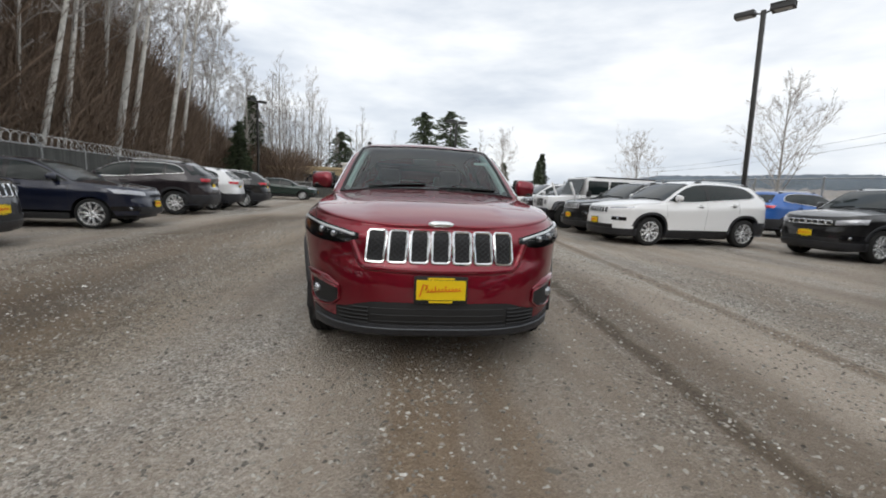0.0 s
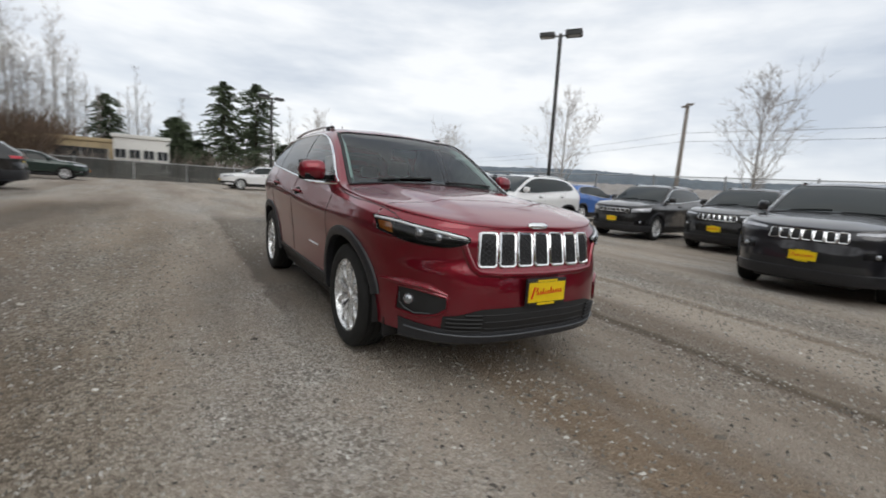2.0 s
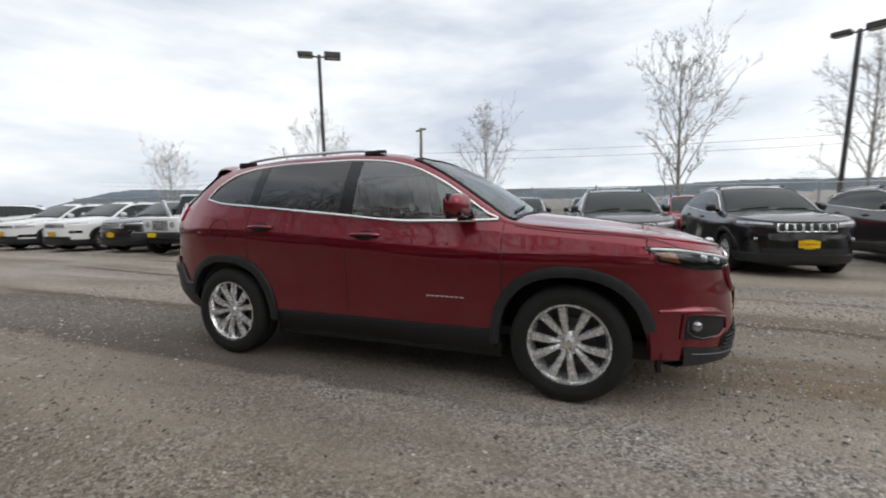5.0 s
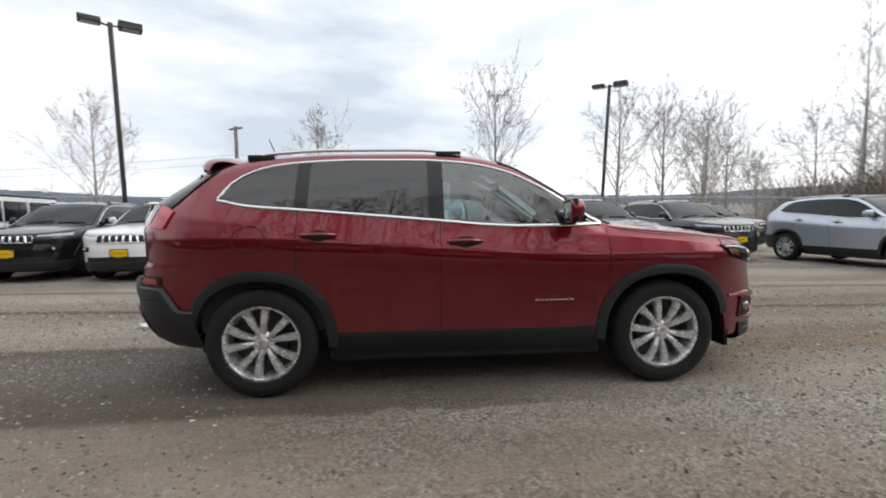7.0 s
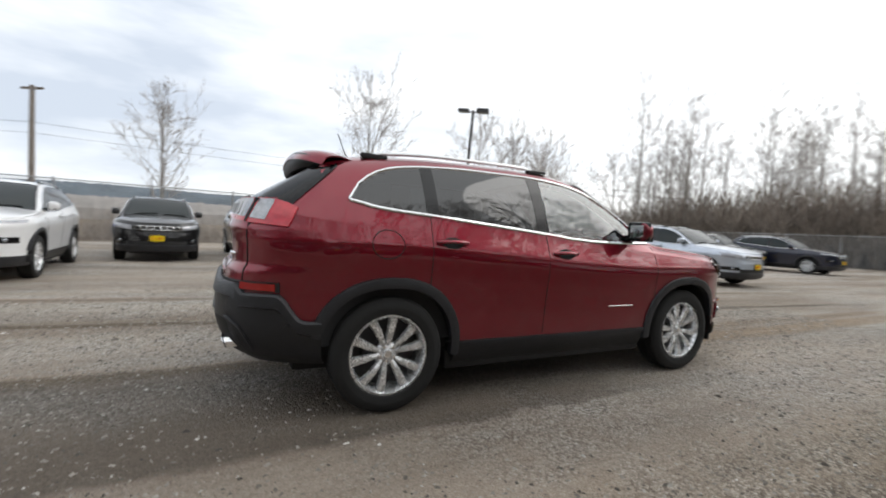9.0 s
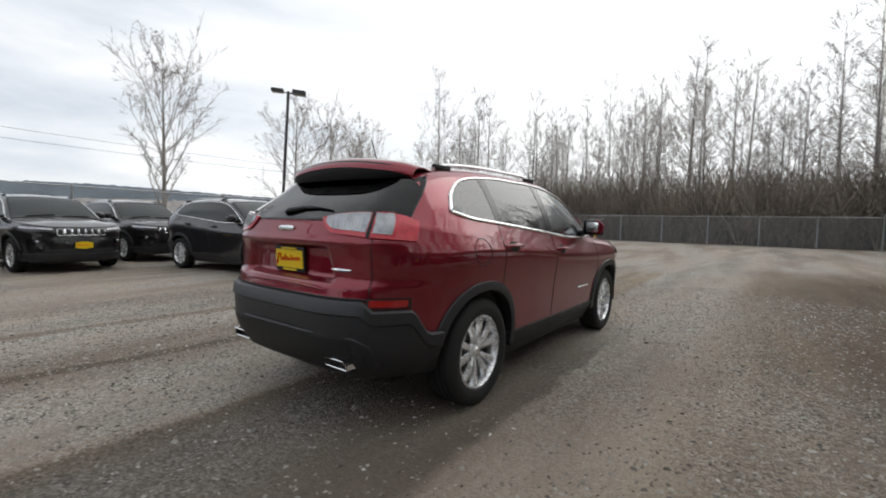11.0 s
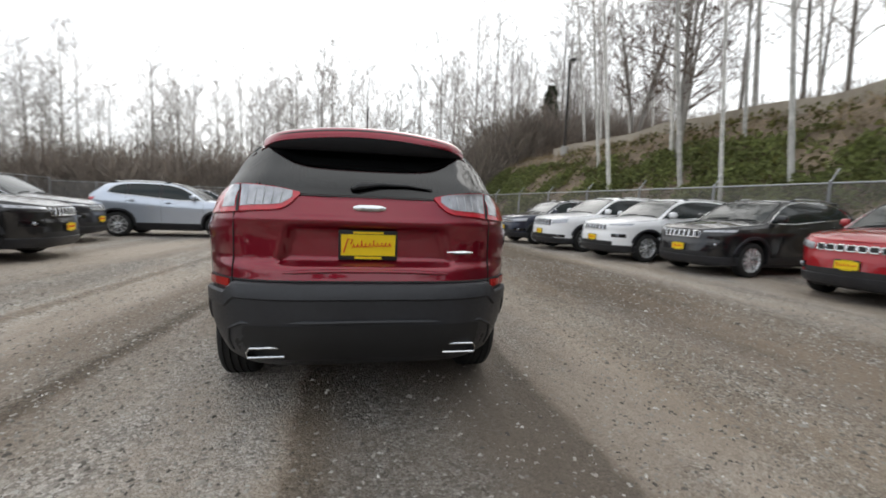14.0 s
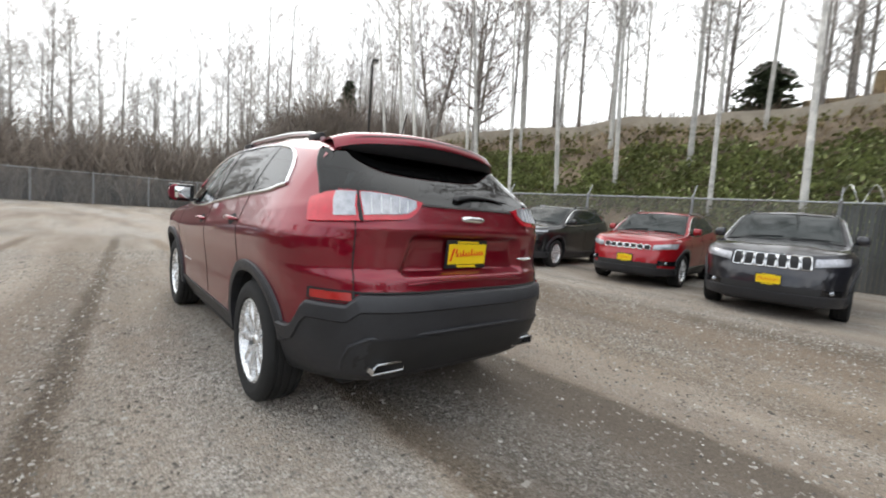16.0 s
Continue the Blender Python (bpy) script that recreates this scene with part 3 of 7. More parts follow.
def add_glass(car, sh, clear, dark, trim, bright=True, side=None, rear=None):
    """Panes, pillars and the bright strip round the side windows."""
    a, b, c, d = sh.glass_splits
    y0, y1 = sh.glass_sill[0][0], sh.glass_top[-1][0]
    for s in (-1, 1):
        for lo, hi, mat, n in ((y0 + 0.035, a, side or clear, 14), (b, c, dark, 10), (d, y1 - 0.012, dark, 10)):
            bm = bmesh.new()
            add_grid(bm, side_grid(sh, span(lo, hi, n), lambda y: sh.gs(y) + 0.006, lambda y: max(sh.gt(y) - 0.006, sh.gs(y) + 0.009), 6, s), 0.004)
            part("window", bm, mat, car)
        for lo, hi in ((a, b), (c, d)):
            bm = bmesh.new()
            add_grid(bm, side_grid(sh, span(lo - 0.002, hi + 0.002, 3), lambda y: sh.gs(y) + 0.004, lambda y: sh.gt(y) - 0.004, 6, s), 0.0065, 0.012)
            part("pillar_trim", bm, M["gloss_black"], car)
        bm = bmesh.new()
        ys = span(y0 - 0.02, y1, 40)
        ring = [out_side(sh, y, sh.gs(y) - 0.003, 0.006, s) for y in ys] + [out_side(sh, y, max(sh.gt(y), sh.gs(y)) + 0.004, 0.006, s) for y in ys[::-1]]
        add_tube(bm, ring, 0.0105, 6, True)
        part("window_trim", bm, trim, car, "bright metal strip round the side windows" if bright else "")
    # windscreen
    n, m = 16, 14
    ya, yb = sh.screen
    P = []
    for i in range(n + 1):
        y = ya + (yb - ya) * i / n
        w = sh.frx(y) - 0.025
        P.append([(w * (2 * j / m - 1), y, sh.top_z(w * (2 * j / m - 1), y)) for j in range(m + 1)])
    bm = bmesh.new()
    add_grid(bm, P, 0.004)
    part("windscreen", bm, clear, car, "raked windscreen with a dark tinted edge")
    bm = bmesh.new()
    for edge in ([P[i][0] for i in range(n + 1)], [P[i][-1] for i in range(n + 1)], P[-1], P[0]):
        add_tube(bm, [Vector(p) + Vector((0, 0, 0.004)) for p in edge], 0.016, 6, flat=0.5)
    part("windscreen_seal", bm, M["black"], car)
    for x0 in (-0.52, 0.10):
        bm = bmesh.new()
        pts = [(x0 + 0.5 * t, ya + 0.03 + 0.035 * t - 0.02 * x0, sh.top_z(x0 + 0.5 * t, ya + 0.03 + 0.035 * t - 0.02 * x0) + 0.016) for t in span(0, 1, 6)]
        add_tube(bm, pts, 0.008, 5)
        part("wiper", bm, M["black"], car)
    # rear glass
    _, z0, z1 = sh.rear_glass
    P = []
    for i in range(n + 1):
        z = z0 - 0.02 + (z1 + 0.02 - z0) * i / n
        y = sh.top_y(0, z, 1.7 if sh.back > 1.8 else sh.back - 0.6, sh.tail[-1][1])
        w = sh.side_x(1.62 + (1.53 - z) * 1.05, z) if sh.recess else min(sh.frx(y) + 0.025, 0.715)
        row = []
        for j in range(m + 1):
            x = w * (2 * j / m - 1)
            yy = sh.top_y(x, z, 1.5 if sh.back > 1.8 else sh.back - 0.8, sh.tail[-1][1])
            row.append((x, yy, z))
        P.append(row)
    bm = bmesh.new()
    add_grid(bm, P, 0.009)
    part("rear_window", bm, rear or dark, car, "dark tinted rear window")
    bm = bmesh.new()
    for edge in ([P[i][0] for i in range(n + 1)], [P[i][-1] for i in range(n + 1)], P[-1], P[0]):
        add_tube(bm, [Vector(p) + Vector((0, 0.004, 0)) for p in edge], 0.009, 6, flat=0.6)
    part("rear_window_seal", bm, M["gloss_black"], car)


def add_lower(car, sh, clad=True):
    """Arch flares, sills, wheel wells and floor."""
    r0, r1 = sh.arch_r - 0.008, sh.arch_r + 0.058
    mat = M["plastic"]
    for s in (-1, 1):
        for w in (-sh.wheel_y, sh.wheel_y):
            if clad:
                bm = bmesh.new()
                P = []
                for a in span(-3 if w > 0 else 16, 183 if w < 0 else 163, 34):
                    c, sn = math.cos(radians(a)), math.sin(radians(a))
                    k = (abs(c) ** 2.3 + abs(sn) ** 2.3) ** (-1 / 2.3)
                    row = []
                    for f, o in ((0.0, -0.03), (0.02, 0.018), (0.5, 0.024), (0.93, 0.014), (1.0, -0.004)):
                        rr = (r0 + (r1 - r0) * f) * k
                        y, z = w - rr * c, max(sh.wheel_r - 0.01 + rr * sn, 0.22)
                        row.append(out_side(sh, y, z, o, s))
                    P.append(row)
                add_grid(bm, P)
                part("arch_flare", bm, mat, car, "matt black plastic wheel-arch flare")
            bm = bmesh.new()
            R = sh.arch_r + 0.02
            P = [[(s * x, w - R * math.cos(radians(a)), sh.wheel_r - 0.01 + R * math.sin(radians(a))) for x in (sh.W - 0.05, 0.62, 0.45)] for a in span(-6, 186 if w < 0 else 158, 22)]
            add_grid(bm, P)
            ring = [bm.verts.new((s * 0.45, w - R * math.cos(radians(a)), sh.wheel_r - 0.01 + R * math.sin(radians(a)))) for a in span(-6, 186 if w < 0 else 158, 16)]
            bm.faces.new(ring)
            part("wheel_well", bm, M["black"], car)
        if clad:
            bm = bmesh.new()
            ya, yb = -sh.wheel_y + sh.arch_r + 0.035, sh.wheel_y - sh.arch_r - 0.035
            P = []
            for y in span(ya, yb, 10):
                P.append([out_side(sh, y, z, o, s) for z, o in ((0.205, -0.17), (0.21, -0.10), (0.255, -0.045), (0.34, -0.012), (0.385, 0.008), (0.405, 0.008), (0.407, -0.004))])
            add_grid(bm, P)
            part("sill_cladding", bm, mat, car, "matt black plastic sill")
    bm = bmesh.new()
    add_box(bm, -0.80, -sh.wheel_y + 0.42, 0.195, 0.80, sh.wheel_y - 0.42, 0.34, 0.03)
    add_box(bm, -0.56, sh.front + 0.20, 0.20, 0.56, sh.back - 0.42, 0.335, 0.03)
    part("underbody", bm, M["black"], car)


def add_rails(car, sh, y0, y1, mat):
    for s in (-1, 1):
        bm = bmesh.new()
        ys = span(y0, y1, 22)
        pts = []
        for i, y in enumerate(ys):
            f = i / 22
            lift = 0.026 * min(1, smooth01(0, 0.16, f)) * smooth01(1.0, 0.90, f)
            x = sh.frx(y) - 0.035
            pts.append((s * x, y, sh.top_z(x, y) + lift + 0.004))
        add_tube(bm, pts, 0.0165, 8, flat=0.75)
        rail = part("roof_rail", bm, mat, car, "raised bright roof rail")
        for f in (0.06, 0.94):
            bm = bmesh.new()
            y = y0 + (y1 - y0) * f
            x = sh.frx(y) - 0.035
            z = sh.top_z(x, y)
            add_box(bm, s * x - 0.018, y - 0.09, z - 0.01, s * x + 0.018, y + 0.09, z + 0.030, 0.010)
            part("rail_foot", bm, M["black"], rail)


def add_plate(car, c, nrm_y, tilt=0.0, w=0.318, h=0.165, lines=True):
    """A yellow dealer plate in a black frame; its writing is a brand, so plain bars stand for it."""
    plate = bpy.data.objects.new("number_plate", None)
    scene.collection.objects.link(plate)
    plate.parent = car
    plate.matrix_basis = Matrix.Translation(c) @ pose(0, 0, 0, tilt, 0, 0 if nrm_y < 0 else 180)
    bm = bmesh.new()
    add_box(bm, -w / 2, 0, -h / 2, w / 2, 0.014, h / 2, 0.006)
    part("frame", bm, M["black"], plate)
    bm = bmesh.new()
    add_box(bm, -w / 2 + 0.014, -0.004, -h / 2 + 0.025, w / 2 - 0.012, 0.004, h / 2 - 0.022)
    part("insert", bm, M["yellow"], plate, "bright yellow dealer plate with red script bars", smooth=False)
    if lines:
        bm = bmesh.new()
        add_box(bm, -0.078, -0.003, h / 2 - 0.019, 0.078, 0.002, h / 2 - 0.007)
        part("upper_bar", bm, M["yellow"], plate, smooth=False)
        bm = bmesh.new()
        add_box(bm, -0.070, -0.003, -h / 2 + 0.007, 0.070, 0.002, -h / 2 + 0.020)
        part("lower_bar", bm, M["yellow"], plate, smooth=False)
        bm = bmesh.new()
        pts = []
        for i in range(81):
            t = i / 80
            a = t * math.tau * 10
            tall = 1.0 + 0.8 * (int(t * 10) in (2, 5))
            pts.append((-0.085 + 0.205 * t + 0.0055 * math.sin(a), -0.0065, -0.012 + 0.010 * tall * (1 - math.cos(a)) + 0.010 * t))
        add_tube(bm, pts, 0.0042, 5, flat=0.5)
        add_tube(bm, [(-0.125, -0.0065, -0.036), (-0.104, -0.0065, 0.034), (-0.08, -0.0065, 0.030), (-0.09, -0.0065, 0.005)], 0.0062, 5, flat=0.5)
        part("script_bar", bm, M["red_ink"], plate)
    return plate


def add_mirrors(car, sh, y, z, paint, x_out=1.065):
    for s in (-1, 1):
        mir = bpy.data.objects.new("wing_mirror", None)
        scene.collection.objects.link(mir)
        mir.parent = car
        xb = sh.side_x(y, z - 0.02) - 0.01
        bm = bmesh.new()
        n = 12
        rings = []
        for i in range(n + 1):
            f = i / n
            x = xb + 0.045 + (x_out - xb - 0.045) * f
            a = (1 - (2 * f - 1) ** 4) ** 0.5 if 0 < f < 1 else 0.0
            hh, dd = 0.086 * a * (1 - 0.22 * f), 0.066 * a
            ring = []
            for k in range(14):
                t = math.tau * k / 14
                c, sn = math.cos(t), math.sin(t)
                px = math.copysign(abs(c) ** 0.65, c) * dd
                if px > 0.03:
                    px = 0.03
                ring.append(bm.verts.new((s * x, y + px + 0.05 * f, z + 0.02 + math.copysign(abs(sn) ** 0.7, sn) * hh)))
            rings.append(ring)
        for A, B in zip(rings, rings[1:]):
            for k in range(14):
                bm.faces.new((A[k], A[(k + 1) % 14], B[(k + 1) % 14], B[k]))
        bmesh.ops.remove_doubles(bm, verts=bm.verts, dist=1e-4)
        bmesh.ops.recalc_face_normals(bm, faces=bm.faces)
        painted(part("mirror_shell", bm, paint, mir), paint)
        bm = bmesh.new()
        add_box(bm, s * (xb - 0.01), y - 0.03, z - 0.045, s * (x_out - 0.05), y + 0.05, z - 0.02, 0.01)
        part("mirror_foot", bm, M["gloss_black"], mir)
        bm = bmesh.new()
        xa, xo = xb + 0.075, x_out - 0.03
        add_box(bm, min(s * xa, s * xo), y + 0.058, z - 0.03, max(s * xa, s * xo), y + 0.066, z + 0.072, 0.004)
        part("mirror_glass", bm, M["mirror"], mir)
        bm = bmesh.new()
        add_box(bm, min(s * (xa - 0.035), s * (xo + 0.02)), y + 0.030, z - 0.058, max(s * (xa - 0.035), s * (xo + 0.02)), y + 0.061, z + 0.098, 0.014)
        part("mirror_bezel", bm, M["gloss_black"], mir, "black mirror surround")


def add_handles(car, sh, spots, paint):
    for s in (-1, 1):
        for y, z in spots:
            bm = bmesh.new()
            pts = [out_side(sh, y + d, z + 0.006 * (1 - (d / 0.1) ** 2), o, s) for d, o in ((-0.11, 0.0), (-0.09, 0.022), (-0.05, 0.034), (0, 0.038), (0.05, 0.034), (0.09, 0.022), (0.11, 0.0))]
            add_tube(bm, pts, [0.012, 0.016, 0.0165, 0.0165, 0.0165, 0.016, 0.012], 8, flat=0.8)
            h = painted(part("door_handle", bm, paint, car), paint)
            # flat near-black sheet stands in for shade in the hollow behind the handle
            bm = bmesh.new()
            P = []
            for i in range(9):
                t = -1 + 2 * i / 8
                hh = 0.036 * max(1 - abs(t) ** 2.5, 0.02)
                P.append([out_side(sh, y + 0.085 * t, z - 0.004 + hh * (k / 2 - 1), 0.003, s) for k in range(5)])
            add_grid(bm, P)
            part("handle_cup", bm, M["seam"], h)


def add_seams(car, sh):
    d = sh.doors

    def gap(pts, r):
        bm = bmesh.new()
        add_tube(bm, pts, r, 4)
        part("panel_gap", bm, M["seam"], car)
    for s in (-1, 1):
        for y in d:
            top = sh.gs(y) - 0.012 if sh.glass_sill[0][0] < y < sh.glass_top[-1][0] else sh.fs(y) + 0.05
            pts = []
            for z in span(max(0.41, sh.low_edge(y) + 0.04), top, 14):
                yy = y
                if y == d[2]:
                    yy = y - max(0, 0.78 - z) * 0.38
                pts.append(out_side(sh, yy, z, -0.0015, s))
            gap(pts, 0.0042)
        gap([out_side(sh, y, 0.41, -0.0015, s) for y in span(d[0], d[2] - 0.14, 10)], 0.0035)
        ys = span(sh.front + 0.30, sh.screen[0] - 0.02, 14)
        gap([(s * (sh.frx(y) + 0.055), y, sh.top_z(sh.frx(y) + 0.055, y) - 0.001) for y in ys], 0.004)


def add_cabin(car, sh, tone):
    """Seats, dashboard and steering wheel behind the glass."""
    bm = bmesh.new()
    for x in (-0.37, 0.37):
        add_box(bm, x - 0.26, -0.10, 0.55, x + 0.26, 0.42, 0.72, 0.05)
        add_box(bm, x - 0.25, 0.36, 0.62, x + 0.25, 0.50, 1.18, 0.05, Matrix.Translation((0, 0.4, 0.62)) @ pose(0, 0, 0, -14) @ Matrix.Translation((0, -0.4, -0.62)))
        add_box(bm, x - 0.13, 0.50, 1.21, x + 0.13, 0.60, 1.38, 0.045)
        add_box(bm, x - 0.03, 0.54, 1.12, x + 0.03, 0.57, 1.24)
    add_box(bm, -0.62, 1.00, 0.55, 0.62, 1.40, 0.74, 0.05)
    add_box(bm, -0.62, 1.36, 0.65, 0.62, 1.50, 1.16, 0.05)
    for x in (-0.36, 0.36):
        add_box(bm, x - 0.12, 1.38, 1.18, x + 0.12, 1.47, 1.32, 0.04)
    part("seat", bm, tone, car, "grey cloth seats with headrests")
    bm = bmesh.new()
    add_box(bm, -0.72, -0.98, 0.72, 0.72, -0.52, 1.06, 0.06)
    add_box(bm, -0.16, -0.62, 0.45, 0.16, 0.4, 0.72, 0.04)
    add_box(bm, -0.74, -1.0, 0.34, 0.74, 1.95, 0.40)
    for s in (-1, 1):
        add_box(bm, s * 0.76, -0.9, 0.42, s * 0.80, 1.75, 1.08, 0.015)
    add_box(bm, -0.66, 1.62, 0.40, 0.66, 1.95, 0.95)
    part("dashboard", bm, M["cabin"], car)
    bm = bmesh.new()
    c = Vector((0.37, -0.42, 1.0))
    tilt = pose(0, 0, 0, 68, 0, 0)
    add_tube(bm, [c + (tilt @ Vector((0.185 * math.cos(a), 0.185 * math.sin(a), 0))) for a in span(0, math.tau * 23 / 24, 23)], 0.015, 6, True)
    for a in (0, math.pi, math.pi * 1.5):
        add_tube(bm, [c, c + (tilt @ Vector((0.18 * math.cos(a), 0.18 * math.sin(a), 0)))], 0.014, 5)
    part("steering_wheel", bm, M["cabin"], car)
    bm = bmesh.new()
    P = []
    for y in span(-0.1, min(1.8, sh.glass_top[-1][0] - 0.04), 10):
        w = sh.frx(y) - 0.05
        e = sh.side_x(y, sh.gt(y) + 0.01) - 0.02
        P.append([(-e, y, sh.gt(y) + 0.002)] + [(w * (2 * j / 8 - 1), y, sh.top_z(w * (2 * j / 8 - 1), y) - 0.035) for j in range(9)] + [(e, y, sh.gt(y) + 0.002)])
    add_grid(bm, P)
    part("headliner", bm, M["liner"], car)
    for s in (-1, 1):
        bm = bmesh.new()
        add_tube(bm, [(s * (sh.frx(y) - 0.045), y, sh.frz(y) - 0.035) for y in span(sh.glass_sill[0][0] + 0.02, -0.05, 8)], 0.030, 6)
        part("inner_pillar", bm, M["liner"], car)
    bm = bmesh.new()
    add_box(bm, -0.12, -0.36, 1.38, 0.12, -0.32, 1.45, 0.012)
    part("rear_view_mirror", bm, M["black"], car)
    bm = bmesh.new()
    add_box(bm, sh.frx(-0.45) - 0.20, -0.512, 1.405, sh.frx(-0.45) - 0.07, -0.508, 1.43)
    part("sticker", bm, M["paper"], car, "white sticker inside the windscreen")


def slot_ring(sh, x0, x1, z0, z1, lean, d, n=5):
    """A rounded grille slot on the nose: its corners run round with a small radius."""
    r = min(0.018, (x1 - x0) * 0.35)
    pts = []
    for cx, cz, a0 in ((x1 - r, z1 - r, 0), (x0 + r, z1 - r, 90), (x0 + r, z0 + r, 180), (x1 - r, z0 + r, 270)):
        for k in range(n):
            a = radians(a0 + 90 * k / (n - 1))
            x, z = cx + r * math.cos(a), cz + r * math.sin(a)
            pts.append(out_front(sh, x + lean * (z - (z0 + z1) / 2), z, d))
    return pts


def add_grille(car, sh, half, z0, z1, ring, count=7, gap=0.17, mesh=True, fill=None):
    """Upright slots with bright rims over a dark mesh."""
    g = bpy.data.objects.new("grille", None)
    scene.collection.objects.link(g)
    g.parent = car
    pitch = 2 * half / (count - 1 + (1 - gap))
    wslot = pitch * (1 - gap)
    for i in range(count):
        x0 = -half + i * pitch
        x1 = x0 + wslot
        xm = (x0 + x1) / 2
        lean = -0.10 * xm / half
        bm = bmesh.new()
        pts = slot_ring(sh, x0, x1, z0, z1, lean, 0.006)
        add_tube(bm, pts, 0.0105, 6, True, flat=0.9)
        slot = part("grille_slot", bm, ring, g)
        bm = bmesh.new()
        add_grid(bm, front_grid(sh, span(x0 + 0.004, x1 - 0.004, 4), lambda x: z0 + 0.004, lambda x: z1 - 0.004, 5), 0.003)
        back = part("slot_back", bm, M["black"], slot)
        if mesh:
            bm = bmesh.new()
            for k in range(-4, 10):
                for sgn in (-1, 1):
                    a = []
                    for t in span(0, 1, 6):
                        x = x0 + 0.008 + (wslot - 0.016) * t
                        z = z0 + (z1 - z0) * (k / 6) + sgn * (t - 0.5) * 0.075
                        if z0 + 0.006 < z < z1 - 0.006:
                            a.append(out_front(sh, x, z, 0.006))
                    if len(a) > 1:
                        add_tube(bm, a, 0.0022, 4)
            part("slot_mesh", bm, M["plastic"], slot)
    return g


def add_badge(car, pts_fn, x0, x1, z, h, mat, name="badge"):
    """A brand mark as one plain rounded bar."""
    bm = bmesh.new()
    n = 9
    pts = [pts_fn(x0 + (x1 - x0) * i / (n - 1), z + h * 0.5) for i in range(n)]
    rr = h * 0.42
    add_tube(bm, pts, [rr * 0.45, rr * 0.85] + [rr] * (n - 4) + [rr * 0.85, rr * 0.45], 10, flat=1.0)
    return part(name, bm, mat, car)


def lamp_pair(car, build):
    for s in (-1, 1):
        build(s)


def hero_front(car, sh, paint):
    add_grille(car, sh, 0.437, 0.712, 0.898, M["chrome"])
    # painted lip that frames the grille
    bm = bmesh.new()
    pts = [out_front(sh, x, z, 0.004) for x, z in ((-0.525, 0.83), (-0.50, 0.765), (-0.475, 0.705), (-0.44, 0.678), (-0.3, 0.668), (0, 0.663), (0.3, 0.668), (0.44, 0.678), (0.475, 0.705), (0.50, 0.765), (0.525, 0.83))]
    add_tube(bm, pts, 0.019, 8)
    painted(part("grille_lip", bm, paint, car), paint)
    add_badge(car, lambda x, z: (x, sh.front_y(x, 0.90) + (z - 0.90) * 1.2 - 0.030, z), -0.075, 0.075, 0.914, 0.052, M["chrome"], "front_badge")

    def headlight(s):
        h = bpy.data.objects.new("headlight", None)
        scene.collection.objects.link(h)
        h.parent = car
        top = pchip([(0.49, 0.868), (0.6, 0.893), (0.72, 0.918), (0.82, 0.943), (0.875, 0.951)])
        low = pchip([(0.49, 0.846), (0.54, 0.825), (0.62, 0.812), (0.75, 0.822), (0.83, 0.848), (0.875, 0.875)])
        xs = span(0.49, 0.872, 26)
        bm = bmesh.new()
        add_grid(bm, front_grid(sh, [s * x for x in xs], lambda x: low(abs(x)) - 0.004, lambda x: top(abs(x)) + 0.004, 6), 0.003, 0.02)
        part("housing", bm, M["gloss_black"], h)
        bm = bmesh.new()
        add_tube(bm, [out_front(sh, s * x, top(x) - 0.008, 0.012) for x in span(0.51, 0.865, 20)], 0.0085, 6)
        part("daytime_strip", bm, M["lamp_white"], h, "pale daytime-running-light strip")
        for xx, r in ((0.645, 0.024), (0.725, 0.027)):
            bm = bmesh.new()
            c = out_front(sh, s * xx, 0.862 + (xx - 0.645) * 0.22, 0.0)
            add_lathe(bm, [(-0.008, r), (0.0, r + 0.007), (0.008, r + 0.006)], 16, m=Matrix.Translation(c) @ pose(0, 0, 0, 0, 0, 90 + s * 30))
            bmesh.ops.create_uvsphere(bm, u_segments=14, v_segments=8, radius=r * 0.95, matrix=Matrix.Translation(c))
            part("projector", bm, M["lamp_glass"], h)
        bm = bmesh.new()
        add_grid(bm, front_grid(sh, [s * x for x in span(0.825, 0.865, 5)], lambda x: low(abs(x)) + 0.014, lambda x: top(abs(x)) - 0.028, 3), 0.006)
        part("turn_signal", bm, M["amber"], h, "amber turn signal")
        bm = bmesh.new()
        add_grid(bm, front_grid(sh, [s * x for x in xs], lambda x: low(abs(x)), lambda x: top(abs(x)), 6), 0.014, 0.012)
        part("lens", bm, M["lens"], h)
    lamp_pair(car, headlight)

    def fog(s):
        f = bpy.data.objects.new("fog_light", None)
        scene.collection.objects.link(f)
        f.parent = car
        top = pchip([(0.60, 0.535), (0.70, 0.560), (0.77, 0.570), (0.82, 0.566)])
        low = pchip([(0.60, 0.470), (0.65, 0.428), (0.73, 0.412), (0.79, 0.428), (0.82, 0.460)])
        xs = [s * x for x in span(0.60, 0.795, 16)]
        bm = bmesh.new()
        add_grid(bm, front_grid(sh, xs, lambda x: low(abs(x)), lambda x: top(abs(x)), 5), 0.003)
        part("pocket", bm, M["black"], f)
        bm = bmesh.new()
        ring = [out_front(sh, x, top(abs(x)), 0.006) for x in xs] + [out_front(sh, x, low(abs(x)), 0.006) for x in xs[::-1]]
        add_tube(bm, ring, 0.009, 6, True)
        painted(part("pocket_rim", bm, paint, f), paint)
        bm = bmesh.new()
        add_tube(bm, [out_front(sh, s * x, z, 0.012) for x, z in ((0.785, 0.53), (0.782, 0.475), (0.765, 0.446), (0.73, 0.428), (0.67, 0.438))], 0.003, 6)
        part("bright_trim", bm, M["dark_trim"], f)
        c = out_front(sh, s * 0.755, 0.500, 0.0)
        bm = bmesh.new()
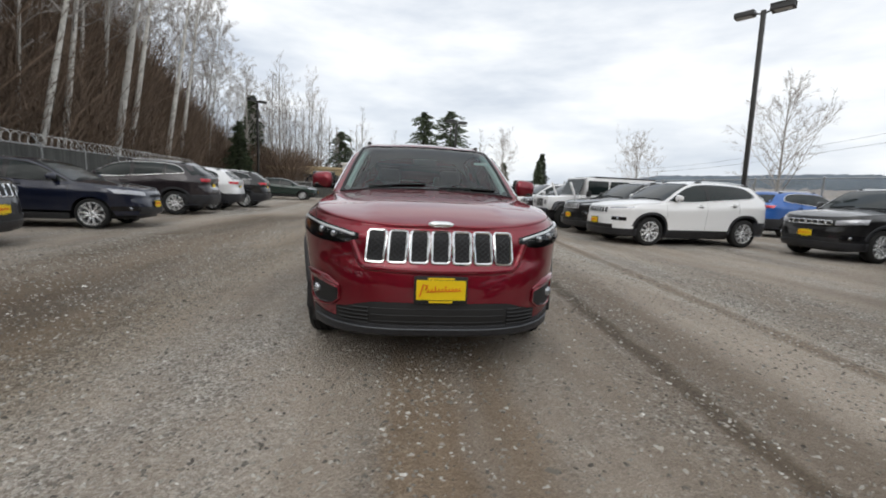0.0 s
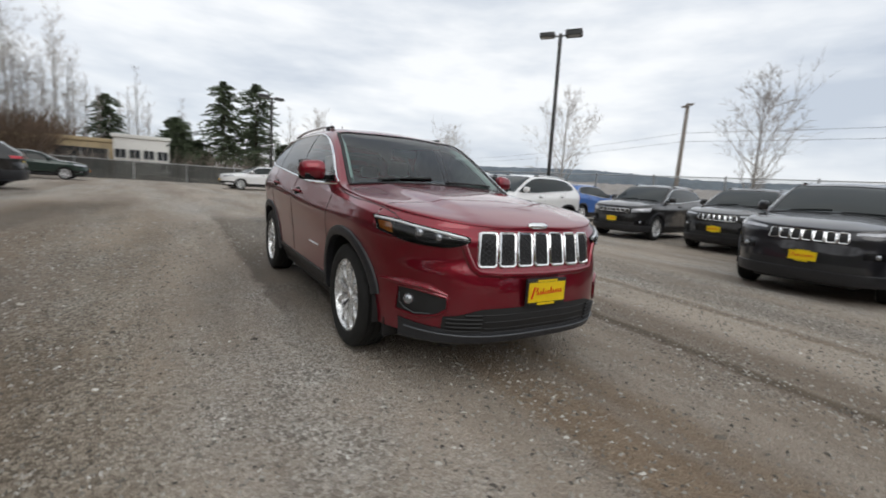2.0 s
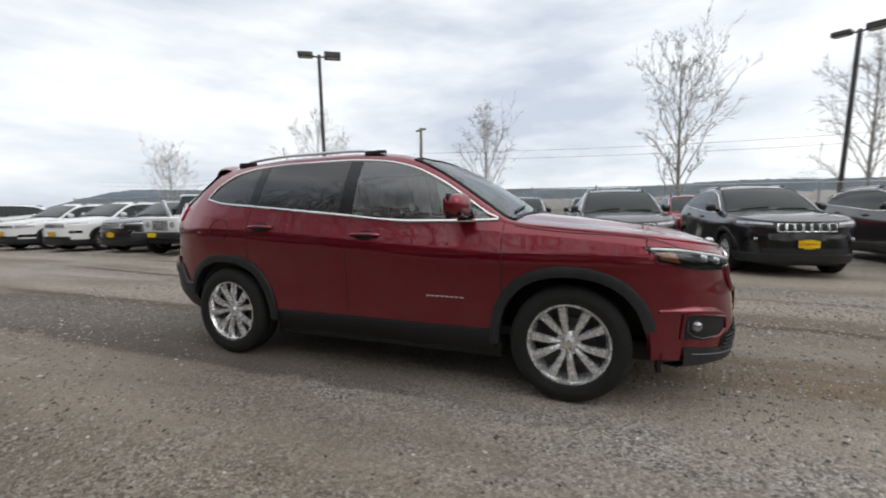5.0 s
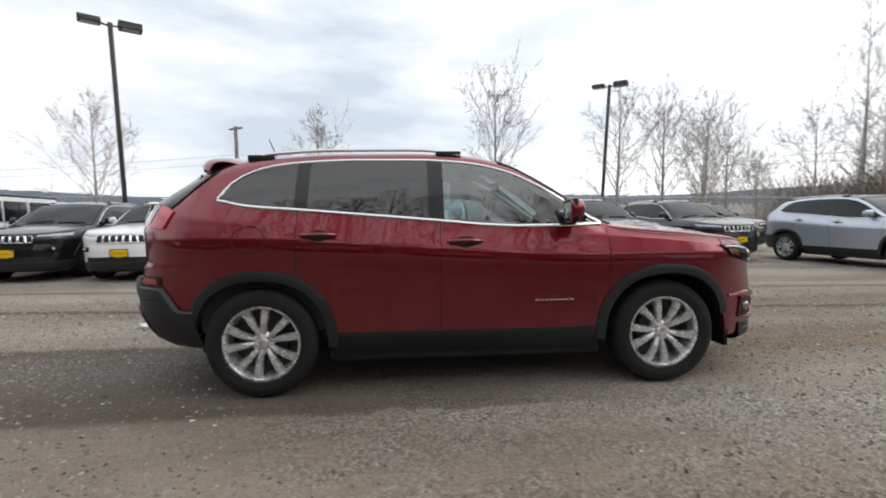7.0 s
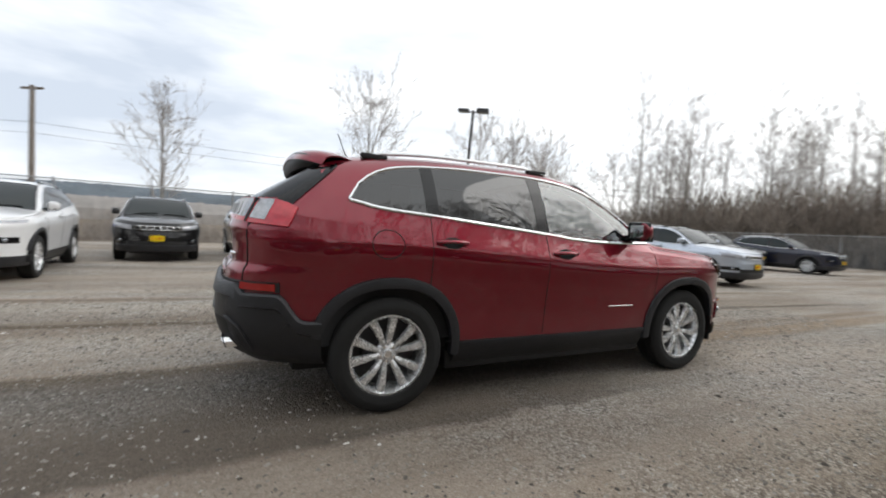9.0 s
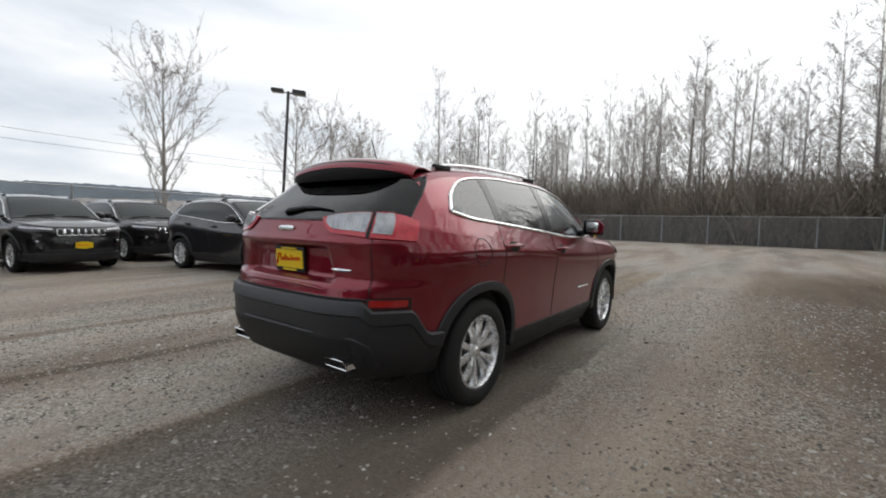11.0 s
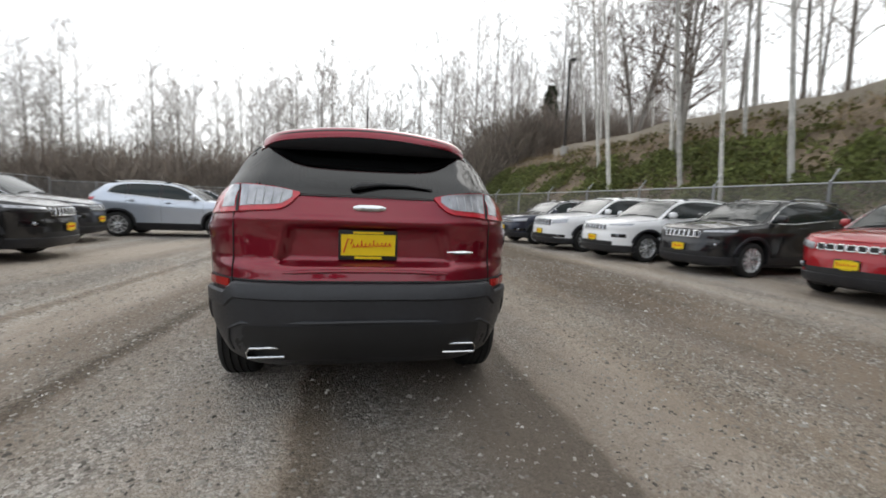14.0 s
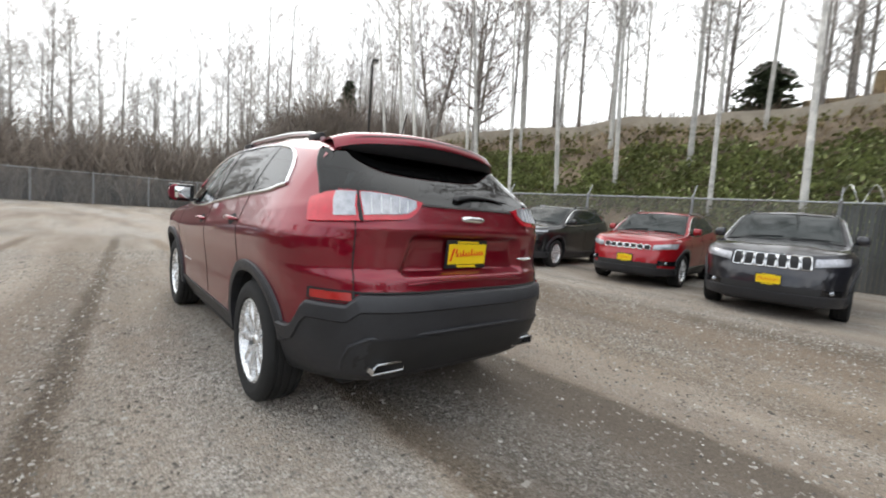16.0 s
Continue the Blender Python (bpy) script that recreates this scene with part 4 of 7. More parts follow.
        bmesh.ops.create_uvsphere(bm, u_segments=16, v_segments=8, radius=0.034, matrix=Matrix.Translation(c))
        part("bulb", bm, M["lamp_glass"], f)
        # crease over the pocket
        bm = bmesh.new()
        add_tube(bm, [out_front(sh, s * x, z, 0.004) for x, z in ((0.60, 0.548), (0.68, 0.580), (0.77, 0.592), (0.85, 0.590))], [0.006, 0.022, 0.024, 0.008], 8)
        painted(part("pocket_brow", bm, paint, f), paint)
    lamp_pair(car, fog)
    # lower intake
    bm = bmesh.new()
    low = lambda x: 0.325 + 0.02 * (abs(x) / 0.62) ** 2
    top = lambda x: 0.478 - 0.050 * smooth01(0.38, 0.62, abs(x))
    add_grid(bm, front_grid(sh, span(-0.62, 0.62, 24), low, top, 5), 0.004)
    part("lower_intake", bm, M["black"], car, "black lower air intake")
    bm = bmesh.new()
    for k in range(6):
        z = 0.345 + 0.024 * k
        for a, b in ((-0.60, -0.42), (0.42, 0.60)):
            xs = [x for x in span(a, b, 6) if z < top(x) - 0.006]
            if len(xs) > 1:
                add_tube(bm, [out_front(sh, x, z, 0.010) for x in xs], 0.006, 5)
    for k in range(3):
        z = 0.36 + 0.04 * k
        add_tube(bm, [out_front(sh, x, z, 0.004) for x in span(-0.40, 0.40, 12)], 0.0035, 5)
    part("intake_slat", bm, M["black"], car)
    # chin
    bm = bmesh.new()
    cols = span(-56, 56, 36)
    P = []
    for a in cols:
        v = radians(abs(a))
        row = []
        for z, o in ((0.255, -0.10), (0.258, 0.005), (0.276, 0.026), (0.31, 0.022), (0.338 + 0.05 * (abs(a) / 60) ** 2, 0.008), (0.340 + 0.05 * (abs(a) / 60) ** 2, -0.004)):
            x, y = sh.point(("f", v), z)
            row.append((math.copysign(x, a) * (1 + o * 0.5), y - o, z))
        P.append(row)
    add_grid(bm, P)
    part("chin_spoiler", bm, M["plastic"], car, "matt black lower bumper lip")
    # grey strip added for the highlight along the edge of the chin lip
    bm = bmesh.new()
    add_tube(bm, [(math.copysign(sh.point(("f", radians(abs(a))), 0.3)[0], a) * 1.012, sh.point(("f", radians(abs(a))), 0.30)[1] - 0.03, 0.316 + 0.03 * (abs(a) / 60) ** 2) for a in span(-53, 53, 30)], 0.006, 6, flat=0.7)
    part("chin_strip", bm, M["dark_trim"], car, "thin grey strip added for the highlight on the chin lip")
    add_plate(car, Vector((0.003, sh.front_y(0, 0.56) - 0.035, 0.563)), -1, 0)
    bm = bmesh.new()
    add_box(bm, -0.13, sh.front_y(0, 0.56) - 0.03, 0.50, 0.13, sh.front_y(0, 0.56) + 0.02, 0.64)
    part("plate_mount", bm, M["black"], car)


def add_rear(car, sh, paint, lit=True):
    # bumper
    bm = bmesh.new()
    P = []
    def edge(a):
        return 0.778 - 0.050 * smooth01(29, 33, abs(a)) - 0.150 * smooth01(52, 64, abs(a))
    def swell(z):
        return float(np.interp(z, (0.30, 0.31, 0.36, 0.44, 0.50, 0.56, 0.72), (-0.22, -0.11, -0.045, -0.006, 0.010, 0.018, 0.022)))
    for a in span(-71, 71, 46):
        v = radians(abs(a))
        zt = edge(a)
        row = []
        for z, o in ((0.30, 0), (0.31, 0), (0.36, 0), (0.40, 0), (0.44, 0), (0.50, 0), (0.56, 0), (zt - 0.085, 0), (zt - 0.075, 0.012), (zt - 0.012, 0.010), (zt, 0.0), (zt + 0.002, -0.026)):
            z = min(z, zt + 0.002)
            x, y = sh.point(("r", v), z)
            o += swell(z) if swell(z) > 0 else swell(z) * (0.25 + 0.75 * math.cos(v))
            row.append((math.copysign(x + o * math.sin(v), a), y + o * math.cos(v), z))
        P.append(row)
    add_grid(bm, P)
    part("bumper_cover", bm, M["plastic"], car, "matt grey-black plastic rear bumper cover")
    bm = bmesh.new()
    arch = ((0.70, 0.40), (0.695, 0.46), (0.675, 0.53), (0.61, 0.572), (0.3, 0.584))
    pts = [out_rear(sh, x, z, swell(z) + 0.002) for x, z in [(-x, z) for x, z in arch] + [(0, 0.586)] + list(arch[::-1])]
    add_tube(bm, pts, 0.010, 6)
    part("bumper_crease", bm, M["plastic"], car)
    bm = bmesh.new()
    P = []
    for x in span(-0.655, 0.655, 20):
        top = 0.566 - 0.10 * smooth01(0.58, 0.655, abs(x))
        P.append([out_rear(sh, x, z, swell(z) + 0.003) for z in span(0.37, top, 5)])
    add_grid(bm, P)
    part("bumper_inset", bm, M["black"], car)
    for s in (-1, 1):
        # exhaust
        bm = bmesh.new()
        c = Vector((s * 0.495, sh.rear_y(0.50, 0.42) + swell(0.42) - 0.026, 0.420))
        ring = [c + Vector((s * px, py, pz)) for px, py, pz in ((-0.085, 0.03, -0.027), (0.092, 0.03, -0.027), (0.094, 0.042, 0.004), (0.078, 0.052, 0.027), (-0.055, 0.052, 0.027), (-0.082, 0.042, 0.006))]
        add_tube(bm, ring, 0.0055, 6, True)
        A = [bm.verts.new(p) for p in ring]
        B = [bm.verts.new(p + Vector((0, -0.09, 0)) * 1.0) for p in ring]
        for k in range(6):
            bm.faces.new((A[k], A[(k + 1) % 6], B[(k + 1) % 6], B[k]))
        tip = part("exhaust_tip", bm, M["chrome"], car, "bright chrome rectangular exhaust tip")
        bm = bmesh.new()
        bm.faces.new([bm.verts.new(p + Vector((0, -0.05, 0))) for p in ring])
        part("exhaust_bore", bm, M["black"], tip)
        # reflector
        bm = bmesh.new()
        add_grid(bm, rear_grid(sh, [s * x for x in span(0.665, 0.812, 10)], lambda x: 0.738, lambda x: 0.792, 4), 0.010, 0.02)
        pocket = part("reflector_pocket", bm, M["black"], car)
        bm = bmesh.new()
        add_grid(bm, rear_grid(sh, [s * x for x in span(0.676, 0.803, 10)], lambda x: 0.746, lambda x: 0.784, 4), 0.016, 0.01)
        part("reflector", bm, M["dark_red_lens"], pocket, "dark red bumper reflector")
        # tail lamp, wrapping onto the side
        t = bpy.data.objects.new("tail_light", None)
        scene.collection.objects.link(t)
        t.parent = car
        lo = pchip([(0.34, 1.218), (0.39, 1.165), (0.44, 1.140), (0.58, 1.128), (0.70, 1.112), (0.83, 1.100)])
        hi = pchip([(0.34, 1.226), (0.46, 1.250), (0.60, 1.262), (0.72, 1.250), (0.83, 1.205)])

        def sheet(fa, fb, f0, f1, off, thick=0.0):
            bm = bmesh.new()
            P = []
            for u in span(f0, f1, 24):
                a, b = fa(lo, hi, u), fb(lo, hi, u)
                P.append([])
                for k in range(6):
                    z = a + (b - a) * k / 5
                    if u <= 0.64:
                        P[-1].append((s * u, sh.rear_y(u, z), z))
                    else:
                        y = sh.rear_y(0.64, z) - (u - 0.64) * 1.25
                        P[-1].append((s * sh.side_x(y, z), y, z))
            add_grid(bm, P, off, thick)
            return bm
        part("lamp_body", sheet(lambda l, h, u: l(u), lambda l, h, u: h(u), 0.34, 0.815, 0.012, 0.03), M["red_lens"], t, "red tail-light lens")
        for u0, u1 in ((0.375, 0.628), (0.650, 0.712)):
            part("clear_lens", sheet(lambda l, h, u: l(u) + min(0.024, (h(u) - l(u)) * 0.5), lambda l, h, u: h(u) - 0.003, u0, u1, 0.015), M["clear_lens"], t, "pale clear inner lens")
        part("lens_joint", sheet(lambda l, h, u: l(u), lambda l, h, u: h(u), 0.633, 0.645, 0.0155), M["black"], t)
        for i in range(5):
            u = 0.435 + 0.042 * i
            bm = bmesh.new()
            zs = span(lo(u) + 0.034, hi(u) - 0.016, 4)
            add_tube(bm, [(s * (u - 0.010 * k / 4), sh.rear_y(u, z) + 0.0165, z) for k, z in enumerate(zs)], 0.0075, 6, flat=0.35)
            part("light_bar", bm, M["lamp_white"], t)
    add_badge(car, lambda x, z: (x, sh.rear_y(0, 1.15) - 0.004, z), 0.080, -0.085, 1.135, 0.048, M["chrome"], "rear_badge")
    bm = bmesh.new()
    add_tube(bm, [out_rear(sh, x, 0.938, 0.006) for x in (-0.425, -0.47, -0.52, -0.565)], [0.006, 0.013, 0.013, 0.006], 6, flat=0.8)
    part("trim_badge", bm, M["chrome"], car)
    add_plate(car, Vector((0, sh.rear_y(0, 0.965) + 0.022, 0.967)), 1, 3, w=0.305, h=0.158)
    # tailgate gaps
    bm = bmesh.new()
    for s in (-1, 1):
        add_tube(bm, [out_rear(sh, s * (0.672 - 0.012 * (z - 0.75)), z, 0.0) for z in span(0.785, 1.14, 10)], 0.0045, 4)
    add_tube(bm, [out_rear(sh, x, 0.784, 0.002) for x in span(-0.67, 0.67, 14)], 0.007, 4)
    part("tailgate_gap", bm, M["seam"], car)
    # raised sill under the plate
    bm = bmesh.new()
    add_tube(bm, [out_rear(sh, x, 0.838 - 0.012 * (abs(x) / 0.4) ** 3, 0.0) for x in span(-0.42, 0.42, 14)], [0.003] + [0.011] * 13 + [0.003], 8)
    painted(part("plate_sill", bm, paint, car), paint)
    # spoiler: a painted skin that carries the roof on, over a gloss black blade with a blunt tail
    HALF = 0.60
    rise = pchip([(1.54, 0.004), (1.62, 0.014), (1.72, 0.027), (1.80, 0.026), (1.86, 0.014), (1.895, -0.002), (1.908, -0.020)])

    def roof_z(x):
        return sh.top_z(min(abs(x), 0.598), 1.63)

    def pull(x):
        """How far the trailing edge draws forward towards the ends."""
        return 0.035 * (abs(x) / HALF) ** 2 + 0.11 * (abs(x) / HALF) ** 7

    def at(x, y):
        return (x, 1.54 + (y - 1.54) * (1.886 - pull(x) - 1.54) / (1.908 - 1.54), roof_z(x) + rise(y))
    xs = [HALF * math.sin(radians(a)) for a in span(-90, 90, 30)]
    bm = bmesh.new()
    P = []
    for x in xs:
        e = at(x, 1.908)
        low = min(1.482, e[2] - 0.030)
        P.append([at(x, y) for y in span(1.86, 1.908, 4)] + [(x, e[1] + 0.002, e[2] * 0.7 + low * 0.3), (x, e[1] - 0.002, e[2] * 0.25 + low * 0.75), (x, e[1] - 0.016, low), (x, e[1] - 0.06, low), (x, e[1] - 0.13, low + 0.02)])
    add_grid(bm, P)
    part("spoiler_blade", bm, M["trim_black"], car, "black blunt spoiler blade")
    bm = bmesh.new()
    P = []
    for x in xs:
        e = at(x, 1.908)
        fold = 0.010 * (1 - (abs(x) / HALF) ** 4)
        P.append([at(x, y) for y in span(1.54, 1.908, 10)] + [(x, e[1] + 0.004, e[2] - 0.012 - fold * 0.2), (x, e[1] + 0.005, e[2] - 0.014 - fold)])
    add_grid(bm, P, 0.004, 0.010)
    painted(part("roof_spoiler", bm, paint, car, "painted roof spoiler"), paint)
    for s in (-1, 1):
        bm = bmesh.new()
        rows = []
        for f in span(0, 1, 8):
            q = at(HALF, 1.60 + (1.90 - 1.60) * f)
            z = 1.497 - 0.13 * f
            y = 1.645 + (1.53 - z) * 1.05
            bot = (sh.side_x(y, z) + 0.004, y, z)
            top = (q[0] - 0.004, q[1], q[2] - 0.012 - 0.05 * f)
            rows.append([(s * (top[0] + (bot[0] - top[0]) * k / 4), top[1] + (bot[1] - top[1]) * k / 4, top[2] + (bot[2] - top[2]) * k / 4) for k in range(5)])
        add_grid(bm, rows, 0.0, 0.012)
        part("spoiler_cheek", bm, M["gloss_black"], car)
    # rear wiper and aerial
    bm = bmesh.new()
    wy = lambda x, z: sh.top_y(abs(x), z, 1.7, 2.26) + 0.028
    add_tube(bm, [(-0.34, wy(0.34, 1.272), 1.272), (-0.2, wy(0.2, 1.287), 1.287), (-0.06, wy(0.06, 1.287), 1.287), (0.06, wy(0.06, 1.27), 1.27), (0.09, wy(0.09, 1.26), 1.256)], [0.005, 0.011, 0.017, 0.026, 0.014], 8, flat=0.7)
    part("rear_wiper", bm, M["black"], car, "black rear wiper")
    bm = bmesh.new()
    add_tube(bm, [(0, 1.44, sh.top_z(0, 1.44)), (0, 1.47, sh.top_z(0, 1.44) + 0.03)], 0.016, 8)
    add_tube(bm, [(0, 1.46, sh.top_z(0, 1.44) + 0.02), (0, 1.53, sh.top_z(0, 1.44) + 0.19)], 0.004, 5)
    part("aerial", bm, M["black"], car, "short black roof aerial")


def build_hero(paint):
    sh = Shape()
    car = empty("compact_suv", "dark red compact SUV with black plastic cladding parked on gravel", "car")
    build_body(sh, car, paint, 2.1)
    put_wheels(car, sh)
    add_glass(car, sh, M["glass"], M["tint"], M["chrome"], side=M["side_glass"], rear=M["rear_tint"])
    add_lower(car, sh)
    add_rails(car, sh, 0.02, 1.50, M["satin_bright"])
    add_mirrors(car, sh, -0.70, 1.175, paint)
    add_handles(car, sh, ((0.03, 1.005), (0.97, 1.055)), paint)
    add_seams(car, sh)
    add_cabin(car, sh, M["cloth"])
    hero_front(car, sh, paint)
    add_rear(car, sh, paint)
    # fuel flap and the name strip on the front doors
    bm = bmesh.new()
    add_tube(bm, [out_side(sh, 1.40 + 0.10 * math.cos(a), 1.03 + 0.085 * math.sin(a), 0.0005, -1) for a in span(0, math.tau * 23 / 24, 23)], 0.003, 4, True)
    part("fuel_flap_gap", bm, M["seam"], car)
    for s in (-1, 1):
        bm = bmesh.new()
        for i in range(8):
            y = -0.70 + 0.034 * i
            add_tube(bm, [out_side(sh, y, 0.602, 0.002, s), out_side(sh, y + 0.024, 0.602, 0.002, s)], 0.0085, 4, flat=0.6)
        part("name_strip", bm, M["satin_bright"], car)
    # mud flaps
    for s in (-1, 1):
        bm = bmesh.new()
        add_box(bm, s * 0.70, -1.86, 0.23, s * 0.82, -1.84, 0.34, 0.006)
        part("mud_flap", bm, M["black"], car)
    return car, sh


# ---------------------------------------------------------------- ground, banks and distance
def west_x(y):
    """The line of the west fence."""
    return -11.9 - 0.13 * (y + 4.0)


def east_x(y):
    return 17.6 - 0.13 * (y - 6.0)


SOUTH_Y, NORTH_Y = -33.5, 32.0


def bank(y):
    """Height of the wooded bank over the west fence."""
    return 6.6 + 8.4 * smooth01(0, 22, y) - 9.0 * smooth01(40, 75, y)


def terrain(x, y):
    d = west_x(y) - 0.5 - x
    z = 0.0
    if d > 0:
        run = 8.0 + 7.0 * smooth01(0, 22, y)
        z += bank(y) * smooth01(-0.25 * run, run, d) - bank(y) * smooth01(-0.25 * run, run, 0) + 0.02 * max(d - run, 0)
        z += 0.30 * noise.noise(Vector((x * 0.35, y * 0.35, 1.0))) * smooth01(0, 2, d)
    r = math.hypot(x, y)
    if r < 60 and d <= 0:
        z += 0.012 * noise.noise(Vector((x * 0.5, y * 0.5, 3.0))) * smooth01(60, 20, r)
    if x > east_x(y):
        z -= 1.2 * smooth01(0, 6, x - east_x(y))
    return z


def gravel_material():
    """Crushed grey stone with brown fines, damp darker tracks and single pale chips."""
    m = bpy.data.materials.new("gravel")
    m.use_nodes = True
    n, l = m.node_tree.nodes, m.node_tree.links
    b = n["Principled BSDF"]
    co = n.new("ShaderNodeTexCoord")

    def tex(kind, scale, detail=4, stretch=None, rot=0.0):
        t = n.new(kind)
        t.inputs["Scale"].default_value = scale
        if kind == "ShaderNodeTexNoise":
            t.inputs["Detail"].default_value = detail
            t.inputs["Roughness"].default_value = 0.6
        if stretch:
            mp = n.new("ShaderNodeMapping")
            mp.inputs["Scale"].default_value = stretch
            mp.inputs["Rotation"].default_value = (0, 0, rot)
            l.new(co.outputs["Object"], mp.inputs[0])
            l.new(mp.outputs[0], t.inputs["Vector"])
        else:
            l.new(co.outputs["Object"], t.inputs["Vector"])
        return t

    def ramp(src, pts):
        r = n.new("ShaderNodeValToRGB")
        el = r.color_ramp.elements
        for i, (p, c) in enumerate(pts):
            e = el[i] if i < 2 else el.new(p)
            e.position, e.color = p, (*c, 1) if len(c) == 3 else c
        l.new(src, r.inputs[0])
        return r

    def mix(fac, a, c, mode="MIX"):
        x = n.new("ShaderNodeMix")
        x.data_type, x.blend_type = "RGBA", mode
        for sock, v in ((0, fac), (6, a), (7, c)):
            if isinstance(v, (int, float)):
                x.inputs[sock].default_value = v
            elif isinstance(v, tuple):
                x.inputs[sock].default_value = (*v, 1)
            else:
                l.new(v, x.inputs[sock])
        return x.outputs[2]
    # single stones: cells with their own tone
    stone = tex("ShaderNodeTexVoronoi", 64)
    grit = tex("ShaderNodeTexVoronoi", 190)
    tone = n.new("ShaderNodeSeparateColor")
    l.new(stone.outputs["Color"], tone.inputs[0])
    tone2 = n.new("ShaderNodeSeparateColor")
    l.new(grit.outputs["Color"], tone2.inputs[0])
    stones = ramp(tone.outputs[0], [(0.0, (0.11, 0.097, 0.083)), (0.86, (0.74, 0.70, 0.64)), (0.50, (0.52, 0.482, 0.430)), (1.0, (0.90, 0.88, 0.84))])
    fines = ramp(tone2.outputs[1], [(0.0, (0.33, 0.282, 0.232)), (1.0, (0.68, 0.600, 0.510))])
    patch = tex("ShaderNodeTexNoise", 0.9, 6)
    c1 = mix(ramp(patch.outputs["Fac"], [(0.40, (0.45,) * 3), (0.62, (0.95,) * 3)]).outputs[0], fines.outputs[0], stones.outputs[0])
    # dark gaps between the stones: crevice shade multiplied into the colour
    gap_shade = tex("ShaderNodeTexVoronoi", 64)
    gap_shade.feature = "DISTANCE_TO_EDGE"
    c1 = mix(1.0, c1, ramp(gap_shade.outputs["Distance"], [(0.0, (0.55,) * 3), (0.12, (1.0,) * 3)]).outputs[0], "MULTIPLY")
    # brown muddy streaks along the lanes
    mud = tex("ShaderNodeTexNoise", 1.0, 5, (0.62, 0.16, 1.0), 0.12)
    mud2 = tex("ShaderNodeTexNoise", 2.6, 5)
    mm = n.new("ShaderNodeMath")
    mm.operation = "MULTIPLY_ADD"
    mm.inputs[1].default_value = 0.35
    l.new(mud2.outputs["Fac"], mm.inputs[0])
    l.new(mud.outputs["Fac"], mm.inputs[2])
    c2 = mix(ramp(mm.outputs[0], [(0.56, (0.0,) * 3), (0.75, (0.8,) * 3)]).outputs[0], c1, mix(0.5, (0.42, 0.335, 0.255), fines.outputs[0]))
    # damp tracks
    damp = tex("ShaderNodeTexNoise", 1.0, 6, (0.75, 0.13, 1.0), -0.1)
    dampf = ramp(damp.outputs["Fac"], [(0.43, (1.0,) * 3), (0.63, (0.64, 0.62, 0.60))])
    c3 = mix(1.0, c2, dampf.outputs[0], "MULTIPLY")
    # one damp strip along the lane behind the red car, with a straight edge
    sx = n.new("ShaderNodeSeparateXYZ")
    l.new(co.outputs["Object"], sx.inputs[0])
    wob = tex("ShaderNodeTexNoise", 2.2, 5)

    def band(src, a, b, soft, amount):
        """1 between a and b, with a ragged edge."""
        add = n.new("ShaderNodeMath")
        add.operation = "MULTIPLY_ADD"
        add.inputs[1].default_value = amount
        l.new(wob.outputs["Fac"], add.inputs[0])
        l.new(src, add.inputs[2])
        outs = []
        for lo, hi in ((a - soft, a + soft), (b + soft, b - soft)):
            r = n.new("ShaderNodeMapRange")
            r.interpolation_type = "SMOOTHSTEP"
            r.inputs["From Min"].default_value, r.inputs["From Max"].default_value = lo + amount / 2, hi + amount / 2
            l.new(add.outputs[0], r.inputs[0])
            outs.append(r.outputs[0])
        x = n.new("ShaderNodeMath")
        x.operation = "MULTIPLY"
        l.new(outs[0], x.inputs[0])
        l.new(outs[1], x.inputs[1])
        return x.outputs[0]

    def times(a, c):
        x = n.new("ShaderNodeMath")
        x.operation = "MULTIPLY"
        l.new(a, x.inputs[0])
        if isinstance(c, float):
            x.inputs[1].default_value = c
        else:
            l.new(c, x.inputs[1])
        return x.outputs[0]
    for xa, xb, ya, yb, soft, tint, k in ((-1.15, 0.37, -0.8, 7.5, 0.05, (0.38, 0.37, 0.355), 0.8), (-3.0, -1.9, -8.0, 9.0, 0.35, (0.80, 0.75, 0.68), 0.8), (0.18, 0.42, -9.0, 9.0, 0.10, (0.80, 0.72, 0.62), 0.8),
                                          (-5.3, -3.1, -10.0, 11.0, 0.55, (0.50, 0.45, 0.39), 0.9), (-4.9, -2.2, -12.0, -0.4, 0.60, (0.60, 0.545, 0.47), 0.9), (-0.30, 0.08, -9.0, -1.9, 0.08, (0.80, 0.70, 0.58), 0.9)):
        f = times(times(band(sx.outputs[0], xa, xb, soft, 0.22), band(sx.outputs[1], ya, yb, 1.2, 0.8)), k)
        c3 = mix(f, c3, mix(1.0, c3, tint, "MULTIPLY"))
    # a wheel rut that runs slightly askew past the red car
    askew = n.new("ShaderNodeMath")
    askew.operation = "MULTIPLY_ADD"
    askew.inputs[1].default_value = -0.075
    l.new(sx.outputs[1], askew.inputs[0])
    l.new(sx.outputs[0], askew.inputs[2])
    for xa, xb, soft, tint in ((1.63, 1.80, 0.05, (0.50, 0.465, 0.42)), (1.25, 2.35, 0.25, (0.80, 0.78, 0.75)), (3.15, 3.35, 0.06, (0.62, 0.575, 0.52))):
        f = times(band(askew.outputs[0], xa, xb, soft, 0.16), band(sx.outputs[1], -9.0, 10.0, 1.2, 0.8))
        c3 = mix(f, c3, mix(1.0, c3, tint, "MULTIPLY"))
    l.new(c3, b.inputs["Base Color"])
    b.inputs["Roughness"].default_value = 0.82
    b.inputs["Specular IOR Level"].default_value = 0.35
    bp = n.new("ShaderNodeBump")
    bp.inputs["Strength"].default_value, bp.inputs["Distance"].default_value = 1.0, 0.016
    hh = n.new("ShaderNodeMath")
    hh.operation = "MULTIPLY_ADD"
    hh.inputs[1].default_value = -0.5
